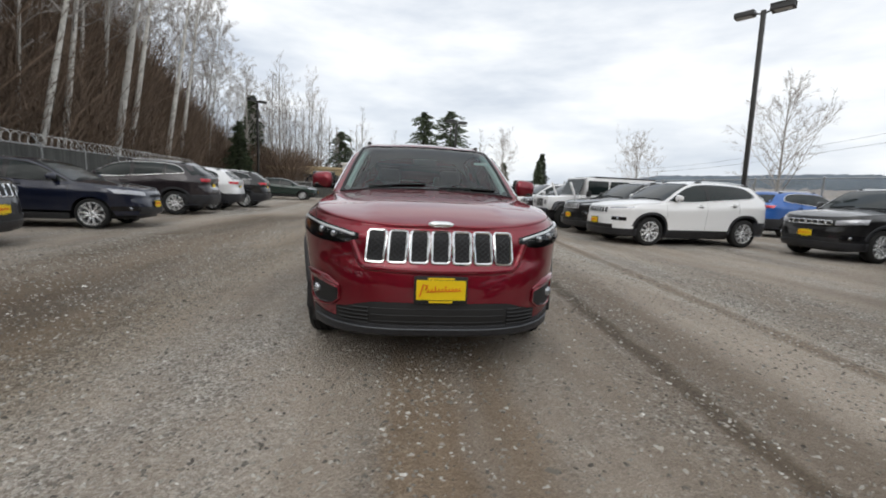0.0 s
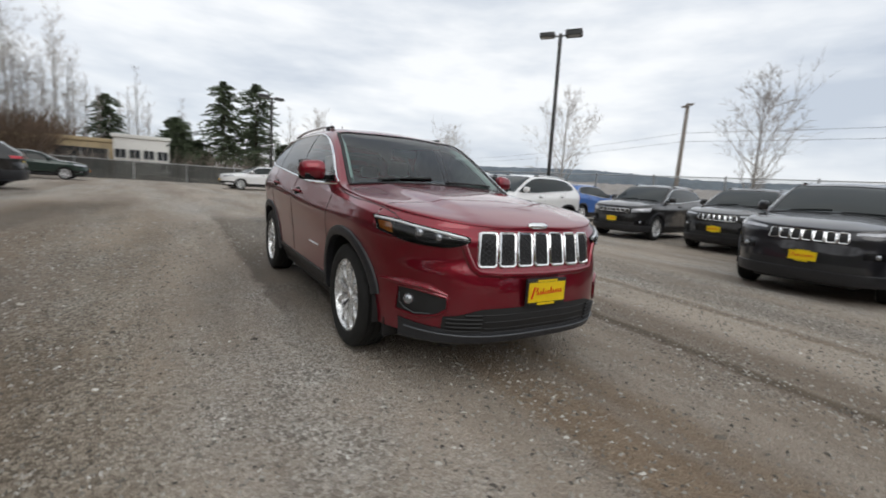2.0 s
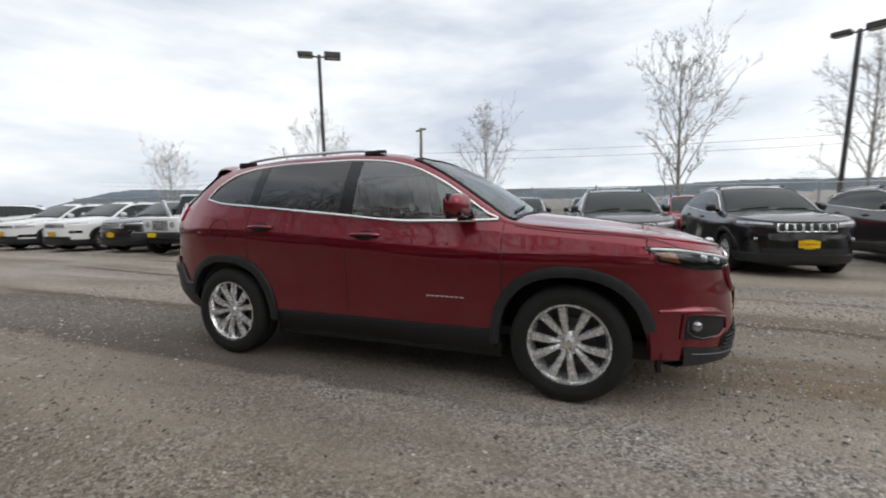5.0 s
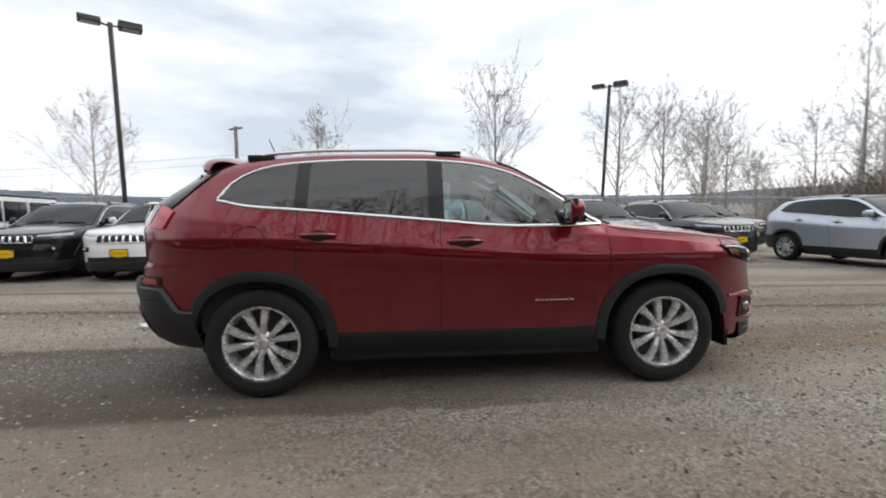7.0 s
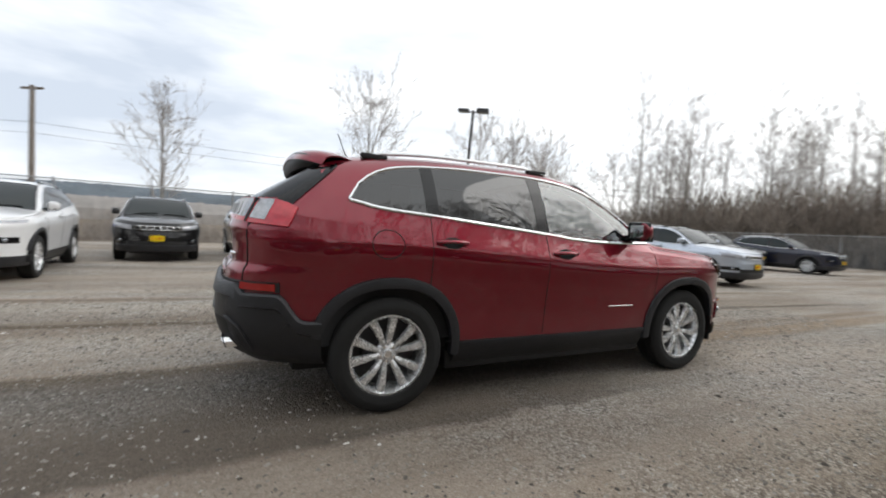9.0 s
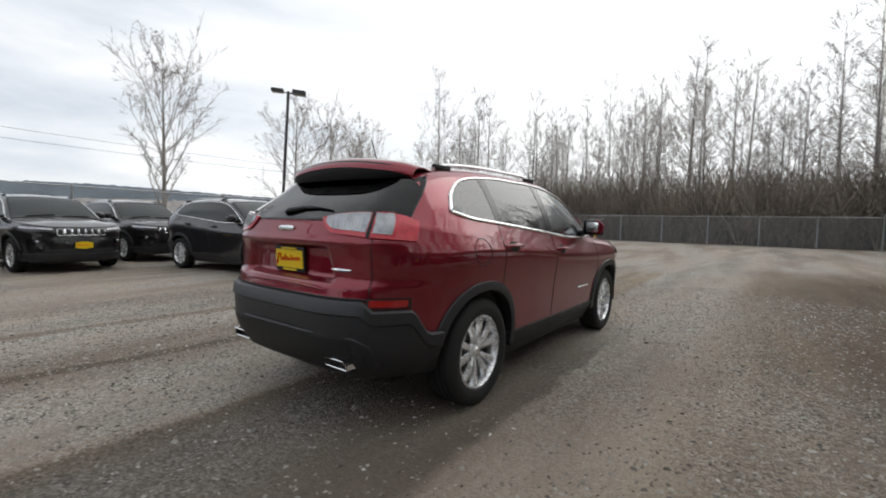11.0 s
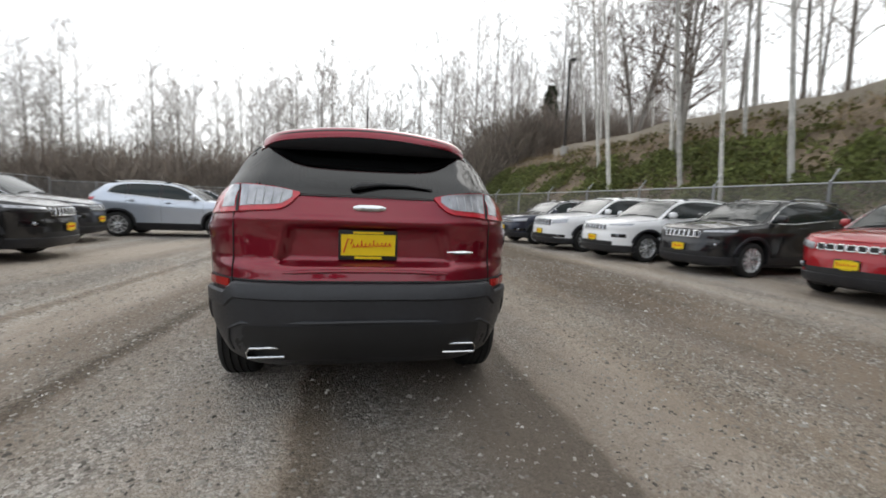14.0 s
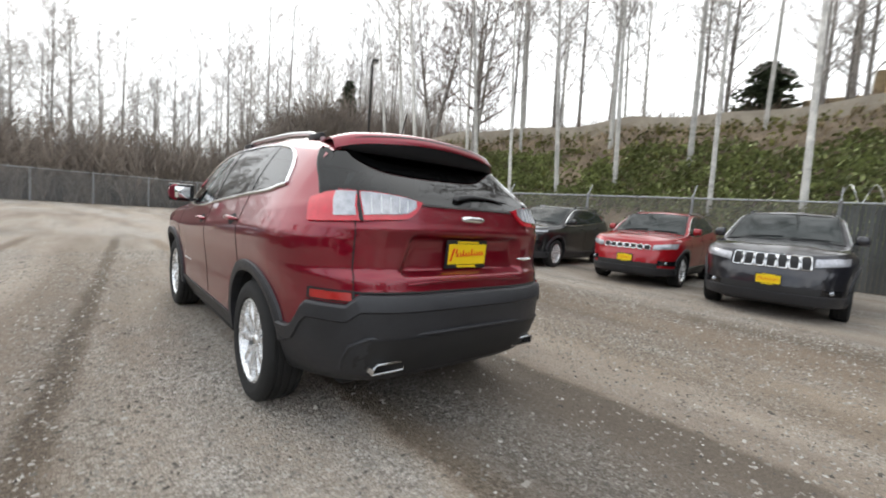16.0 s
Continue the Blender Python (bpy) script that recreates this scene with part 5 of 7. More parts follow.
    l.new(grit.outputs["Distance"], hh.inputs[0])
    inv = n.new("ShaderNodeMath")
    inv.operation = "SUBTRACT"
    inv.inputs[0].default_value = 1.0
    l.new(stone.outputs["Distance"], inv.inputs[1])
    l.new(inv.outputs[0], hh.inputs[2])
    l.new(hh.outputs[0], bp.inputs["Height"])
    l.new(bp.outputs[0], b.inputs["Normal"])
    M["gravel"] = m


gravel_material()
mat("forest_floor", (0.19, 0.145, 0.10), 0.95, vary=0.6, scale=0.8, bump=0.8, bump_scale=12)
mat("brush", (0.25, 0.212, 0.180), 0.95, vary=0.35, scale=0.4, island=0.35)
# the ridge's blue-grey is distance haze, put into the wood's colour
mat("hazy_wood", (0.105, 0.13, 0.155), 1.0, vary=0.35, scale=0.03)
mat("far_brush", (0.30, 0.275, 0.255), 1.0, vary=0.30, scale=0.05)


def build_ground():
    def axis(lo, hi, near0, near1, step):
        a = list(np.arange(near0, near1 + 1e-6, step))
        k, x = step, near1
        while x < hi:
            k *= 1.22
            x += k
            a.append(min(x, hi))
        k, x = step, near0
        while x > lo:
            k *= 1.22
            x -= k
            a.insert(0, max(x, lo))
        return a
    X, Y = axis(-900, 900, -30, 12, 0.5), axis(-900, 900, -30, 50, 0.6)
    vs = [(x, y, terrain(x, y)) for x in X for y in Y]
    ny = len(Y)
    fs, kinds = [], []
    for i in range(len(X) - 1):
        for j in range(ny - 1):
            fs.append((i * ny + j, (i + 1) * ny + j, (i + 1) * ny + j + 1, i * ny + j + 1))
            x, y = (X[i] + X[i + 1]) / 2, (Y[j] + Y[j + 1]) / 2
            wild = x < west_x(y) - 0.3 or x > east_x(y) + 0.5 or y < SOUTH_Y - 0.5 or y > NORTH_Y + 60
            kinds.append(1 if wild else 0)
    me = bpy.data.meshes.new("ground")
    me.from_pydata(vs, [], fs)
    me.materials.append(M["gravel"])
    me.materials.append(M["forest_floor"])
    me.polygons.foreach_set("material_index", kinds)
    me.polygons.foreach_set("use_smooth", [True] * len(fs))
    return tagged(new("ground", me), "grey-brown gravel lot with muddy tracks and a wooded bank", "ground", kind="structure")


build_ground()


def chip_material():
    """Crushed stone: every chip has its own tone, from near black to pale."""
    m = mat("stone_chip", (0.3, 0.29, 0.27), 0.85, vary=0.2, scale=30)
    n, l = m.node_tree.nodes, m.node_tree.links
    g, r, x = n.new("ShaderNodeNewGeometry"), n.new("ShaderNodeValToRGB"), n.new("ShaderNodeMix")
    el = r.color_ramp.elements
    for i, (p, c) in enumerate(((0.0, (0.10, 0.090, 0.079)), (1.0, (0.80, 0.78, 0.74)), (0.30, (0.25, 0.231, 0.204)), (0.62, (0.39, 0.365, 0.328)), (0.82, (0.47, 0.440, 0.395)), (0.975, (0.55, 0.53, 0.495)))):
        e = el[i] if i < 2 else el.new(p)
        e.position, e.color = p, (*c, 1)
    l.new(g.outputs["Random Per Island"], r.inputs[0])
    x.data_type, x.blend_type = "RGBA", "SOFT_LIGHT"
    x.inputs[0].default_value = 0.5
    b = n["Principled BSDF"]
    old = b.inputs["Base Color"].links[0].from_socket
    l.new(r.outputs[0], x.inputs[6])
    l.new(old, x.inputs[7])
    l.new(x.outputs[2], b.inputs["Base Color"])


chip_material()


def build_chips(count=128000, seed=11):
    """Loose crushed stone on the lot round the red car, thinner on the damp and muddy ground."""
    rng = np.random.default_rng(seed)
    r = np.where(rng.random(count) < 0.8, 1.2 + 4.6 * rng.random(count) ** 0.6, 5.5 + 6.0 * rng.random(count) ** 0.8)
    a = rng.random(count) * math.tau
    X, Y = r * np.cos(a) - 0.6, r * 1.12 * np.sin(a)
    keep = []
    for x, y, k in zip(X, Y, rng.random(count)):
        thin = 0.5 + 0.9 * noise.noise(Vector((x * 0.9, y * 0.35, 2.0))) + 0.5 * noise.noise(Vector((x * 3.0, y * 3.0, 6.0)))
        if -1.15 < x < 0.37 and -0.8 < y < 7.5:
            thin *= 0.3
        keep.append(k < max(thin, 0.12) + 0.25)
    X, Y = X[keep], Y[keep]
    n = len(X)
    Z = np.array([terrain(x, y) for x, y in zip(X, Y)])
    S = 0.0035 + 0.0100 * rng.random(n) ** 2.0 + np.where(rng.random(n) < 0.012, 0.014 * rng.random(n), 0)
    base = np.array([(-1, -0.75, -0.25), (1, -0.7, -0.25), (0.9, 0.75, -0.25), (-0.95, 0.7, -0.25), (-0.4, -0.05, 0.75), (0.45, 0.1, 0.62)])
    L = base[None] + rng.uniform(-0.32, 0.32, (n, 6, 3)) * np.array((1, 1, 0.5))
    L *= S[:, None, None] * np.stack([rng.uniform(0.8, 1.35, n), rng.uniform(0.65, 1.1, n), rng.uniform(0.55, 1.0, n)], 1)[:, None, :]
    t = rng.random(n) * math.tau
    c, q = np.cos(t)[:, None], np.sin(t)[:, None]
    V = np.stack([L[..., 0] * c - L[..., 1] * q + X[:, None], L[..., 0] * q + L[..., 1] * c + Y[:, None], L[..., 2] + (Z + S * 0.15)[:, None]], 2).reshape(-1, 3)
    tri = np.array([(0, 1, 5), (0, 5, 4), (2, 3, 4), (2, 4, 5), (1, 2, 5), (3, 0, 4)])
    F = (np.arange(n)[:, None, None] * 6 + tri[None]).reshape(-1, 3)
    me = bpy.data.meshes.new("loose_stones")
    me.from_pydata(V.tolist(), [], F.tolist())
    me.materials.append(M["stone_chip"])
    tagged(new("loose_stones", me), "loose crushed grey stones scattered on the lot", "gravel", kind="stuff")


build_chips()


def build_ridge(name, label, r0, a0, a1, low, high, rough, material, seed, drop=-3.0):
    """A far wooded ridge as one uneven strip with depth."""
    n = int(abs(a1 - a0) * 3)
    P = []
    for i in range(n + 1):
        a = radians(a0 + (a1 - a0) * i / n)
        row = []
        h = low + (high - low) * (0.5 + 0.5 * noise.noise(Vector((i * 0.018, seed, 0)))) + rough * noise.noise(Vector((i * 0.9, seed, 5))) + rough * 0.7 * noise.noise(Vector((i * 0.31, seed, 9)))
        h = drop + (h - drop) * smooth01(0, 40, i) * smooth01(0, 40, n - i)
        for f, k in ((1.0, drop), (1.01, h * 0.35), (1.05, h * 0.72), (1.09, h), (1.25, h * 0.9), (1.3, drop)):
            row.append((r0 * f * math.sin(a), r0 * f * math.cos(a), k))
        P.append(row)
    bm = bmesh.new()
    add_grid(bm, P)
    tagged(part(name, bm, material), label, "hill", kind="structure")


build_ridge("backdrop_ridge", "distant wooded ridge across the valley, blue-grey haze put into its colour", 640, 20, 150, 27, 45, 1.6, M["hazy_wood"], 2)
build_ridge("backdrop_brush", "pale brown winter brush beyond the lot", 150, 25, 150, 4.5, 7.0, 0.6, M["far_brush"], 7)


hero, hero_shape = build_hero(M["paint_red"])


# ---------------------------------------------------------------- trees and undergrowth
def bark(name, base, vary=0.4, scale=3):
    return mat(name, base, 0.9, vary=vary, scale=scale, bump=0.6, bump_scale=18, per_object=0.25)


bark("bark_pale", (0.60, 0.585, 0.55), 0.42, 4)
bark("bark_grey", (0.31, 0.29, 0.265), 0.35, 3)
bark("bark_dark", (0.075, 0.062, 0.052), 0.35, 3)
mat("twig", (0.41, 0.38, 0.355), 0.95, vary=0.3, scale=1.0, per_object=0.25)
mat("twig_red", (0.150, 0.105, 0.085), 0.95, vary=0.3, scale=1.0, per_object=0.2)
mat("needle", (0.075, 0.098, 0.055), 0.85, vary=0.5, scale=1.2, island=0.4)
mat("ivy", (0.25, 0.28, 0.115), 0.6, vary=0.45, scale=0.7, island=0.5)
mat("fern", (0.19, 0.19, 0.07), 0.8, vary=0.5, scale=0.6, island=0.5)
mat("deadwood", (0.165, 0.118, 0.086), 0.95, vary=0.4, scale=0.8, island=0.4)


def ribbon(V, F, pts, r0, r1, sides):
    """A tapering tube or, with two sides, a thin blade pair, added to lists."""
    n = len(pts)
    base = len(V)
    for i, p in enumerate(pts):
        d = (pts[min(i + 1, n - 1)] - pts[max(i - 1, 0)])
        s = d.orthogonal().normalized()
        u = d.cross(s).normalized()
        r = r0 + (r1 - r0) * i / (n - 1)
        for k in range(sides):
            a = math.tau * k / sides
            V.append(p + (s * math.cos(a) + u * math.sin(a)) * r)
    for i in range(n - 1):
        for k in range(sides):
            a, b = base + i * sides + k, base + i * sides + (k + 1) % sides
            F.append((a, b, b + sides, a + sides))


def blade(V, F, pts, r0, r1, rng):
    """A thin tapering twig as one flat strip."""
    n = len(pts)
    base = len(V)
    d = pts[-1] - pts[0]
    s = d.cross(Vector((rng.uniform(-1, 1), rng.uniform(-1, 1), rng.uniform(-1, 1)))).normalized()
    for i, p in enumerate(pts):
        r = r0 + (r1 - r0) * i / (n - 1)
        V.append(p - s * r)
        V.append(p + s * r)
    for i in range(n - 1):
        k = base + 2 * i
        F.append((k, k + 1, k + 3, k + 2))


def spike(V, F, a, b, r, rng):
    """The finest twig: one sliver that runs out to a point."""
    s = (b - a).cross(Vector((rng.uniform(-1, 1), rng.uniform(-1, 1), rng.uniform(-1, 1)))).normalized() * r
    i = len(V)
    V += [a - s, a + s, b]
    F.append((i, i + 1, i + 2))


def bare_tree(name, label, seed, height, trunk_r, bark_m, twig_m, first=0.35, limbs=26, reach=0.22, lean=0.03, up=0.8, forks=1, twigs=7, droop=0.0, thick=1.0):
    """A leafless tree: tapered trunk or trunks with limbs, branches and many fine twigs."""
    rng = random.Random(seed)
    tree = empty(name, label, "tree")
    tV, tF, wV, wF = [], [], [], []
    branches = max(4, twigs // 2)
    def jitter(k):
        return Vector((rng.uniform(-k, k), rng.uniform(-k, k), rng.uniform(-k, k)))
    for f in range(forks):
        ang = rng.uniform(0, math.tau)
        spread = 0.0 if forks == 1 else rng.uniform(0.10, 0.26)
        h = height * (1 if f == 0 else rng.uniform(0.75, 0.95))
        pts = []
        ox = oy = 0.0
        for i in range(12):
            t = i / 11
            ox += rng.uniform(-1, 1) * lean * 0.12 * h / 11 + lean * h / 11 * 0.4
            oy += rng.uniform(-1, 1) * lean * 0.12 * h / 11
            pts.append(Vector((ox + math.cos(ang) * spread * h * t, oy + math.sin(ang) * spread * h * t, h * t - 0.3 * (i == 0))))
        r = trunk_r * (1.0 if f == 0 else 0.75)
        ribbon(tV, tF, pts, r, r * 0.10, 7)
        for k in range(limbs):
            s = (k + rng.random()) / limbs
            t = min(first + (1 - first) * s, 0.985)
            i = int(t * 11)
            p = pts[i].lerp(pts[min(i + 1, 11)], t * 11 - i)
            a = k * 2.4 + rng.uniform(-0.5, 0.5)
            L = h * reach * (0.40 + 0.80 * math.sin(math.pi * min(s + 0.15, 1.0))) * rng.uniform(0.6, 1.2)
            d = Vector((math.cos(a), math.sin(a), up * rng.uniform(0.5, 1.2))).normalized()
            q = [p]
            for _ in range(4):
                d = (d + jitter(0.22) + Vector((0, 0, 0.12 - droop * 0.2))).normalized()
                q.append(q[-1] + d * L / 4)
            br = max(r * 0.38 * (1 - t) + 0.007, 0.009)
            ribbon(wV, wF, q, br, 0.005, 3)
            for j in range(branches):
                u = 0.7 + 3.2 * (j + rng.random()) / branches
                i0 = min(int(u), 3)
                b0 = q[i0].lerp(q[i0 + 1], u - i0)
                e = ((q[i0 + 1] - q[i0]).normalized() + jitter(0.85) + Vector((0, 0, 0.20 - droop))).normalized()
                l1 = L * rng.uniform(0.28, 0.55) * (1.15 - 0.14 * u)
                b1 = b0 + e * l1 * 0.5 + jitter(l1 * 0.07)
                b2 = b1 + (e + jitter(0.3) + Vector((0, 0, 0.12 - droop))).normalized() * l1 * 0.5
                blade(wV, wF, [b0, b1, b2], 0.011 * thick, 0.005 * thick, rng)
                for w in range(4):
                    v = 0.25 + 0.75 * (w + rng.random()) / 4
                    c0 = b0.lerp(b1, v * 2) if v < 0.5 else b1.lerp(b2, v * 2 - 1)
                    g = (e + jitter(0.75) + Vector((0, 0, 0.15 - droop))).normalized()
                    l2 = l1 * rng.uniform(0.28, 0.55)
                    c1 = c0 + g * l2
                    spike(wV, wF, c0, c1, 0.010 * thick, rng)
                    for _ in range(4):
                        z = rng.uniform(0.25, 0.9)
                        o = c0.lerp(c1, z)
                        spike(wV, wF, o, o + (g + jitter(0.8)).normalized() * l2 * rng.uniform(0.45, 0.9), 0.009 * thick, rng)
    for nm, V, F, m in (("trunk", tV, tF, bark_m), ("crown", wV, wF, twig_m)):
        me = bpy.data.meshes.new(nm)
        me.from_pydata(V, [], F)
        me.polygons.foreach_set("use_smooth", [True] * len(F))
        me.materials.append(m)
        ob = new(nm, me)
        ob.parent = tree
    return tree


def evergreen(name, label, seed, height, width, tiers=26, taper=0.8, low=0.12):
    """A conifer: trunk and drooping boughs of many needle blades."""
    rng = random.Random(seed)
    tree = empty(name, label, "tree")
    V, F = [], []
    ribbon(V, F, [Vector((0, 0, -0.3)), Vector((0.05, 0, height * 0.5)), Vector((0, 0.05, height))], height * 0.018, 0.02, 7)
    me = bpy.data.meshes.new("trunk")
    me.from_pydata(V, [], F)
    me.materials.append(M["bark_dark"])
    new("trunk", me).parent = tree
    V, F = [], []
    for t in range(tiers):
        f = t / (tiers - 1)
        z0 = height * (low + (0.98 - low) * f)
        w = width * (1 - f) ** taper * rng.uniform(0.75, 1.15) + 0.2
        for k in range(int(9 - 4 * f)):
            a = rng.uniform(0, math.tau)
            L = w * rng.uniform(0.6, 1.1)
            for s in range(9):
                g = (s + 1) / 9
                c = Vector((math.cos(a) * L * g, math.sin(a) * L * g, z0 - 0.22 * L * g * g + rng.uniform(-0.15, 0.15)))
                for _ in range(5):
                    d = Vector((math.cos(a) + rng.uniform(-1, 1), math.sin(a) + rng.uniform(-1, 1), rng.uniform(-0.7, 0.4))).normalized()
                    sd = d.orthogonal().normalized() * rng.uniform(0.06, 0.13)
                    ln = rng.uniform(0.25, 0.55) * (1.2 - 0.5 * g)
                    i = len(V)
                    V += [c - sd, c + sd, c + d * ln]
                    F.append((i, i + 1, i + 2))
    me = bpy.data.meshes.new("crown")
    me.from_pydata(V, [], F)
    me.materials.append(M["needle"])
    new("crown", me).parent = tree
    return tree


def plant(first, spots, seed, group, tilt=0.0):
    """Copies of trees at their spots, each turned and scaled a little differently."""
    rng = random.Random(seed)
    used = set()
    for x, y in spots:
        src = first[rng.randrange(len(first))]
        k = rng.uniform(0.82, 1.18)
        m = Matrix.Translation((x, y, terrain(x, y))) @ pose(0, 0, 0, 0, tilt, 0) @ Matrix.Rotation(rng.uniform(0, math.tau), 4, "Z") @ pose(0, 0, 0, rng.uniform(-1.6, 1.6), rng.uniform(-1.6, 1.6), 0)
        if src.name in used:
            ob = copy_thing(src, m)
        else:
            used.add(src.name)
            ob = src
            ob.matrix_basis = m
        ob.scale = (k, k, k * rng.uniform(0.92, 1.1))
        tagged(ob, group=group)


birches = [bare_tree("birch", "tall bare pale-barked tree on the wooded bank", 21 + i, 15 + 1.5 * i, 0.105, M["bark_pale"], M["twig"], first=0.34, limbs=24, reach=0.16, lean=0.02, up=1.0, twigs=10, thick=1.5) for i in range(3)]
alders = [bare_tree("alder", "bare grey alder in a winter tree line", 31 + i, 11.5 + 1.9 * i, 0.125, M["bark_grey"], M["twig"], first=0.18, limbs=28, reach=0.21, lean=0.03, up=1.1, twigs=12, thick=1.05) for i in range(3)]
lot_trees = [bare_tree("maple", "bare young tree with upright twigs beside the fence", 41 + i, 7.0 + 0.8 * i, 0.11, M["bark_grey"], M["twig"], first=0.18, limbs=26, reach=0.40, lean=0.02, up=1.5, twigs=12) for i in range(2)]
wide_trees = [bare_tree("old_tree", "old bare dark tree with many stems on the bank", 51, 11, 0.15, M["bark_grey"], M["twig_red"], first=0.2, limbs=20, reach=0.28, lean=0.05, up=0.7, forks=4, twigs=10)]
pines = [evergreen("pine", "broad dark green pine beyond the lot", 65, 10.5, 3.4, taper=0.42, low=0.2)]
shrubs = [evergreen("shrub", "rounded olive-green shrub beyond the lot", 67, 5.0, 2.2, taper=0.35, low=0.05)]
poplars = [bare_tree("poplar", "slim bare poplar with upright twigs", 81 + i, 10.5 + i, 0.13, M["bark_grey"], M["twig"], first=0.08, limbs=30, reach=0.16, lean=0.01, up=2.4, twigs=10) for i in range(2)]
firs = [evergreen("fir", "tall dark green conifer beyond the lot", 61 + i, 8 + 1.5 * i, 2.0) for i in range(2)]

rng = random.Random(5)
spots = [(-14.5, -7.7), (-13.6, -9.6), (-15.6, -5.6), (-16.8, -3.2), (-14.8, -1.6), (-15.4, 0.8), (-17.4, -7.0), (-14.2, -12.5), (-15.6, -15.0), (-13.4, -16.8), (-14.6, -20), (-16.8, -12.0), (-17.5, 2.6), (-16.2, 4.6)]
for _ in range(52):
    y = rng.uniform(8, 60)
    spots.append((west_x(y) - rng.uniform(1.8, 15), y))
for _ in range(14):
    y = rng.uniform(-30, 4)
    spots.append((west_x(y) - rng.uniform(6, 14), y))
plant(birches, spots, 3, "pale trees on the bank", 5.0)
big_birch = [bare_tree("birch", "thick pale leaning birch low on the bank", 91, 17, 0.20, M["bark_pale"], M["twig"], first=0.42, limbs=24, reach=0.18, lean=0.05, up=0.9, twigs=10, thick=1.5)]
plant(big_birch, [(west_x(y) - d, y) for y, d in ((11.5, 1.6), (14.0, 2.6), (16.5, 1.8), (19.5, 2.4), (23, 1.7), (27, 2.6), (31, 1.8), (36, 2.5))], 13, "thick birches by the fence", 10.0)
spots = []
for i in range(124):
    spots.append((-46 + 80 * (i + rng.random()) / 124, SOUTH_Y - rng.uniform(2, 22)))
for _ in range(10):
    y = rng.uniform(50, 75)
    spots.append((rng.uniform(-26, -12), y))
spots += [(-13.5, 46), (-15.5, 50), (-14.2, 54), (-16.8, 45), (-17.5, 57), (-12.6, 57)]
for _ in range(16):
    y = rng.uniform(-18, 3)
    spots.append((west_x(y) - rng.uniform(9.5, 20), y))
plant(alders, spots, 4, "bare tree line")
plant(lot_trees, [(20, 30.3), (20, 16.5), (20, 5.1), (20, -4.4), (20.6, -11.6), (21, -14.7), (21.5, -17.6), (24, -21), (26, -25), (23, -18.5), (27.5, -22), (22.5, -26), (29, -27.5), (12.0, 46)], 6, "young trees along the fence")
plant(wide_trees, [(-15.5, -14.5), (-19, -23), (-18.5, 9)], 7, "old trees on the bank")
plant(firs, [(16, 74), (20, 78), (25, 72), (28, 80), (9, 72), (-20, -39.5), (-16.5, 42), (-17.2, 49)], 8, "conifers")
plant(pines, [(3.0, 51), (6.2, 51.5), (-8.4, 60)], 9, "pines")
plant(poplars, [(-10.6, 63), (-8.8, 59), (-7.6, 64), (-5.6, 60), (-12.4, 62), (-11.5, 60), (-9.6, 62), (-6.6, 61), (-4.6, 63), (-13.5, 58), (-1.0, 66), (12, 60)], 10, "bare poplars")
plant(shrubs, [(-1.5, 50), (0.4, 52), (9.2, 50), (11.5, 52), (-0.4, 54), (-27.5, -3.6)], 11, "green shrubs")


def scatter(name, label, category, count, area, make, material, seed):
    rng = random.Random(seed)
    V, F = [], []
    for _ in range(count):
        p = area(rng)
        if p is not None:
            make(rng, V, F, Vector((p[0], p[1], terrain(*p))))
    me = bpy.data.meshes.new(name)
    me.from_pydata(V, [], F)
    me.materials.append(material)
    tagged(new(name, me), label, category, kind="stuff")


def leaf(size, lift):
    def make(rng, V, F, c):
        for _ in range(4):
            p = c + Vector((rng.uniform(-0.25, 0.25), rng.uniform(-0.25, 0.25), rng.uniform(0, lift)))
            d = Vector((rng.uniform(-1, 1), rng.uniform(-1, 1), rng.uniform(-0.2, 0.7))).normalized()
            s = d.orthogonal().normalized() * size * rng.uniform(0.4, 0.8)
            L = size * rng.uniform(0.7, 1.5)
            i = len(V)
            V += [p, p + d * L * 0.5 + s, p + d * L, p + d * L * 0.5 - s]
            F.append((i, i + 1, i + 2, i + 3))
    return make


def stalk(height, spread, count, w=1.0):
    def make(rng, V, F, c):
        for _ in range(count):
            d = Vector((rng.uniform(-spread, spread), rng.uniform(-spread, spread), 1)).normalized()
            L = height * rng.uniform(0.4, 1.0)
            m = c + d * L * 0.5
            e = c + d * L + Vector((rng.uniform(-1, 1), rng.uniform(-1, 1), 0)) * L * 0.25
            blade(V, F, [c - Vector((0, 0, 0.05)), m, e], 0.014 * w, 0.006 * w, rng)
            for _ in range(4):
                q = c.lerp(m, rng.uniform(0.3, 1.0))
                blade(V, F, [q, q + (d + Vector((rng.uniform(-1, 1), rng.uniform(-1, 1), rng.uniform(-0.3, 0.6)))).normalized() * L * 0.4], 0.010 * w, 0.004 * w, rng)
    return make


def bank_area(y0, y1, d0, d1):
    def area(rng):
        y = rng.uniform(y0, y1)
        return west_x(y) - rng.uniform(d0, d1), y
    return area


def patchy(area, cut):
    """Only where slow noise allows it, so that the cover grows in patches."""
    def where(rng):
        p = area(rng)
        return p if noise.noise(Vector((p[0] * 0.35, p[1] * 0.35, 4.0))) + 0.35 * noise.noise(Vector((p[0] * 1.3, p[1] * 1.3, 8.0))) > cut else None
    return where


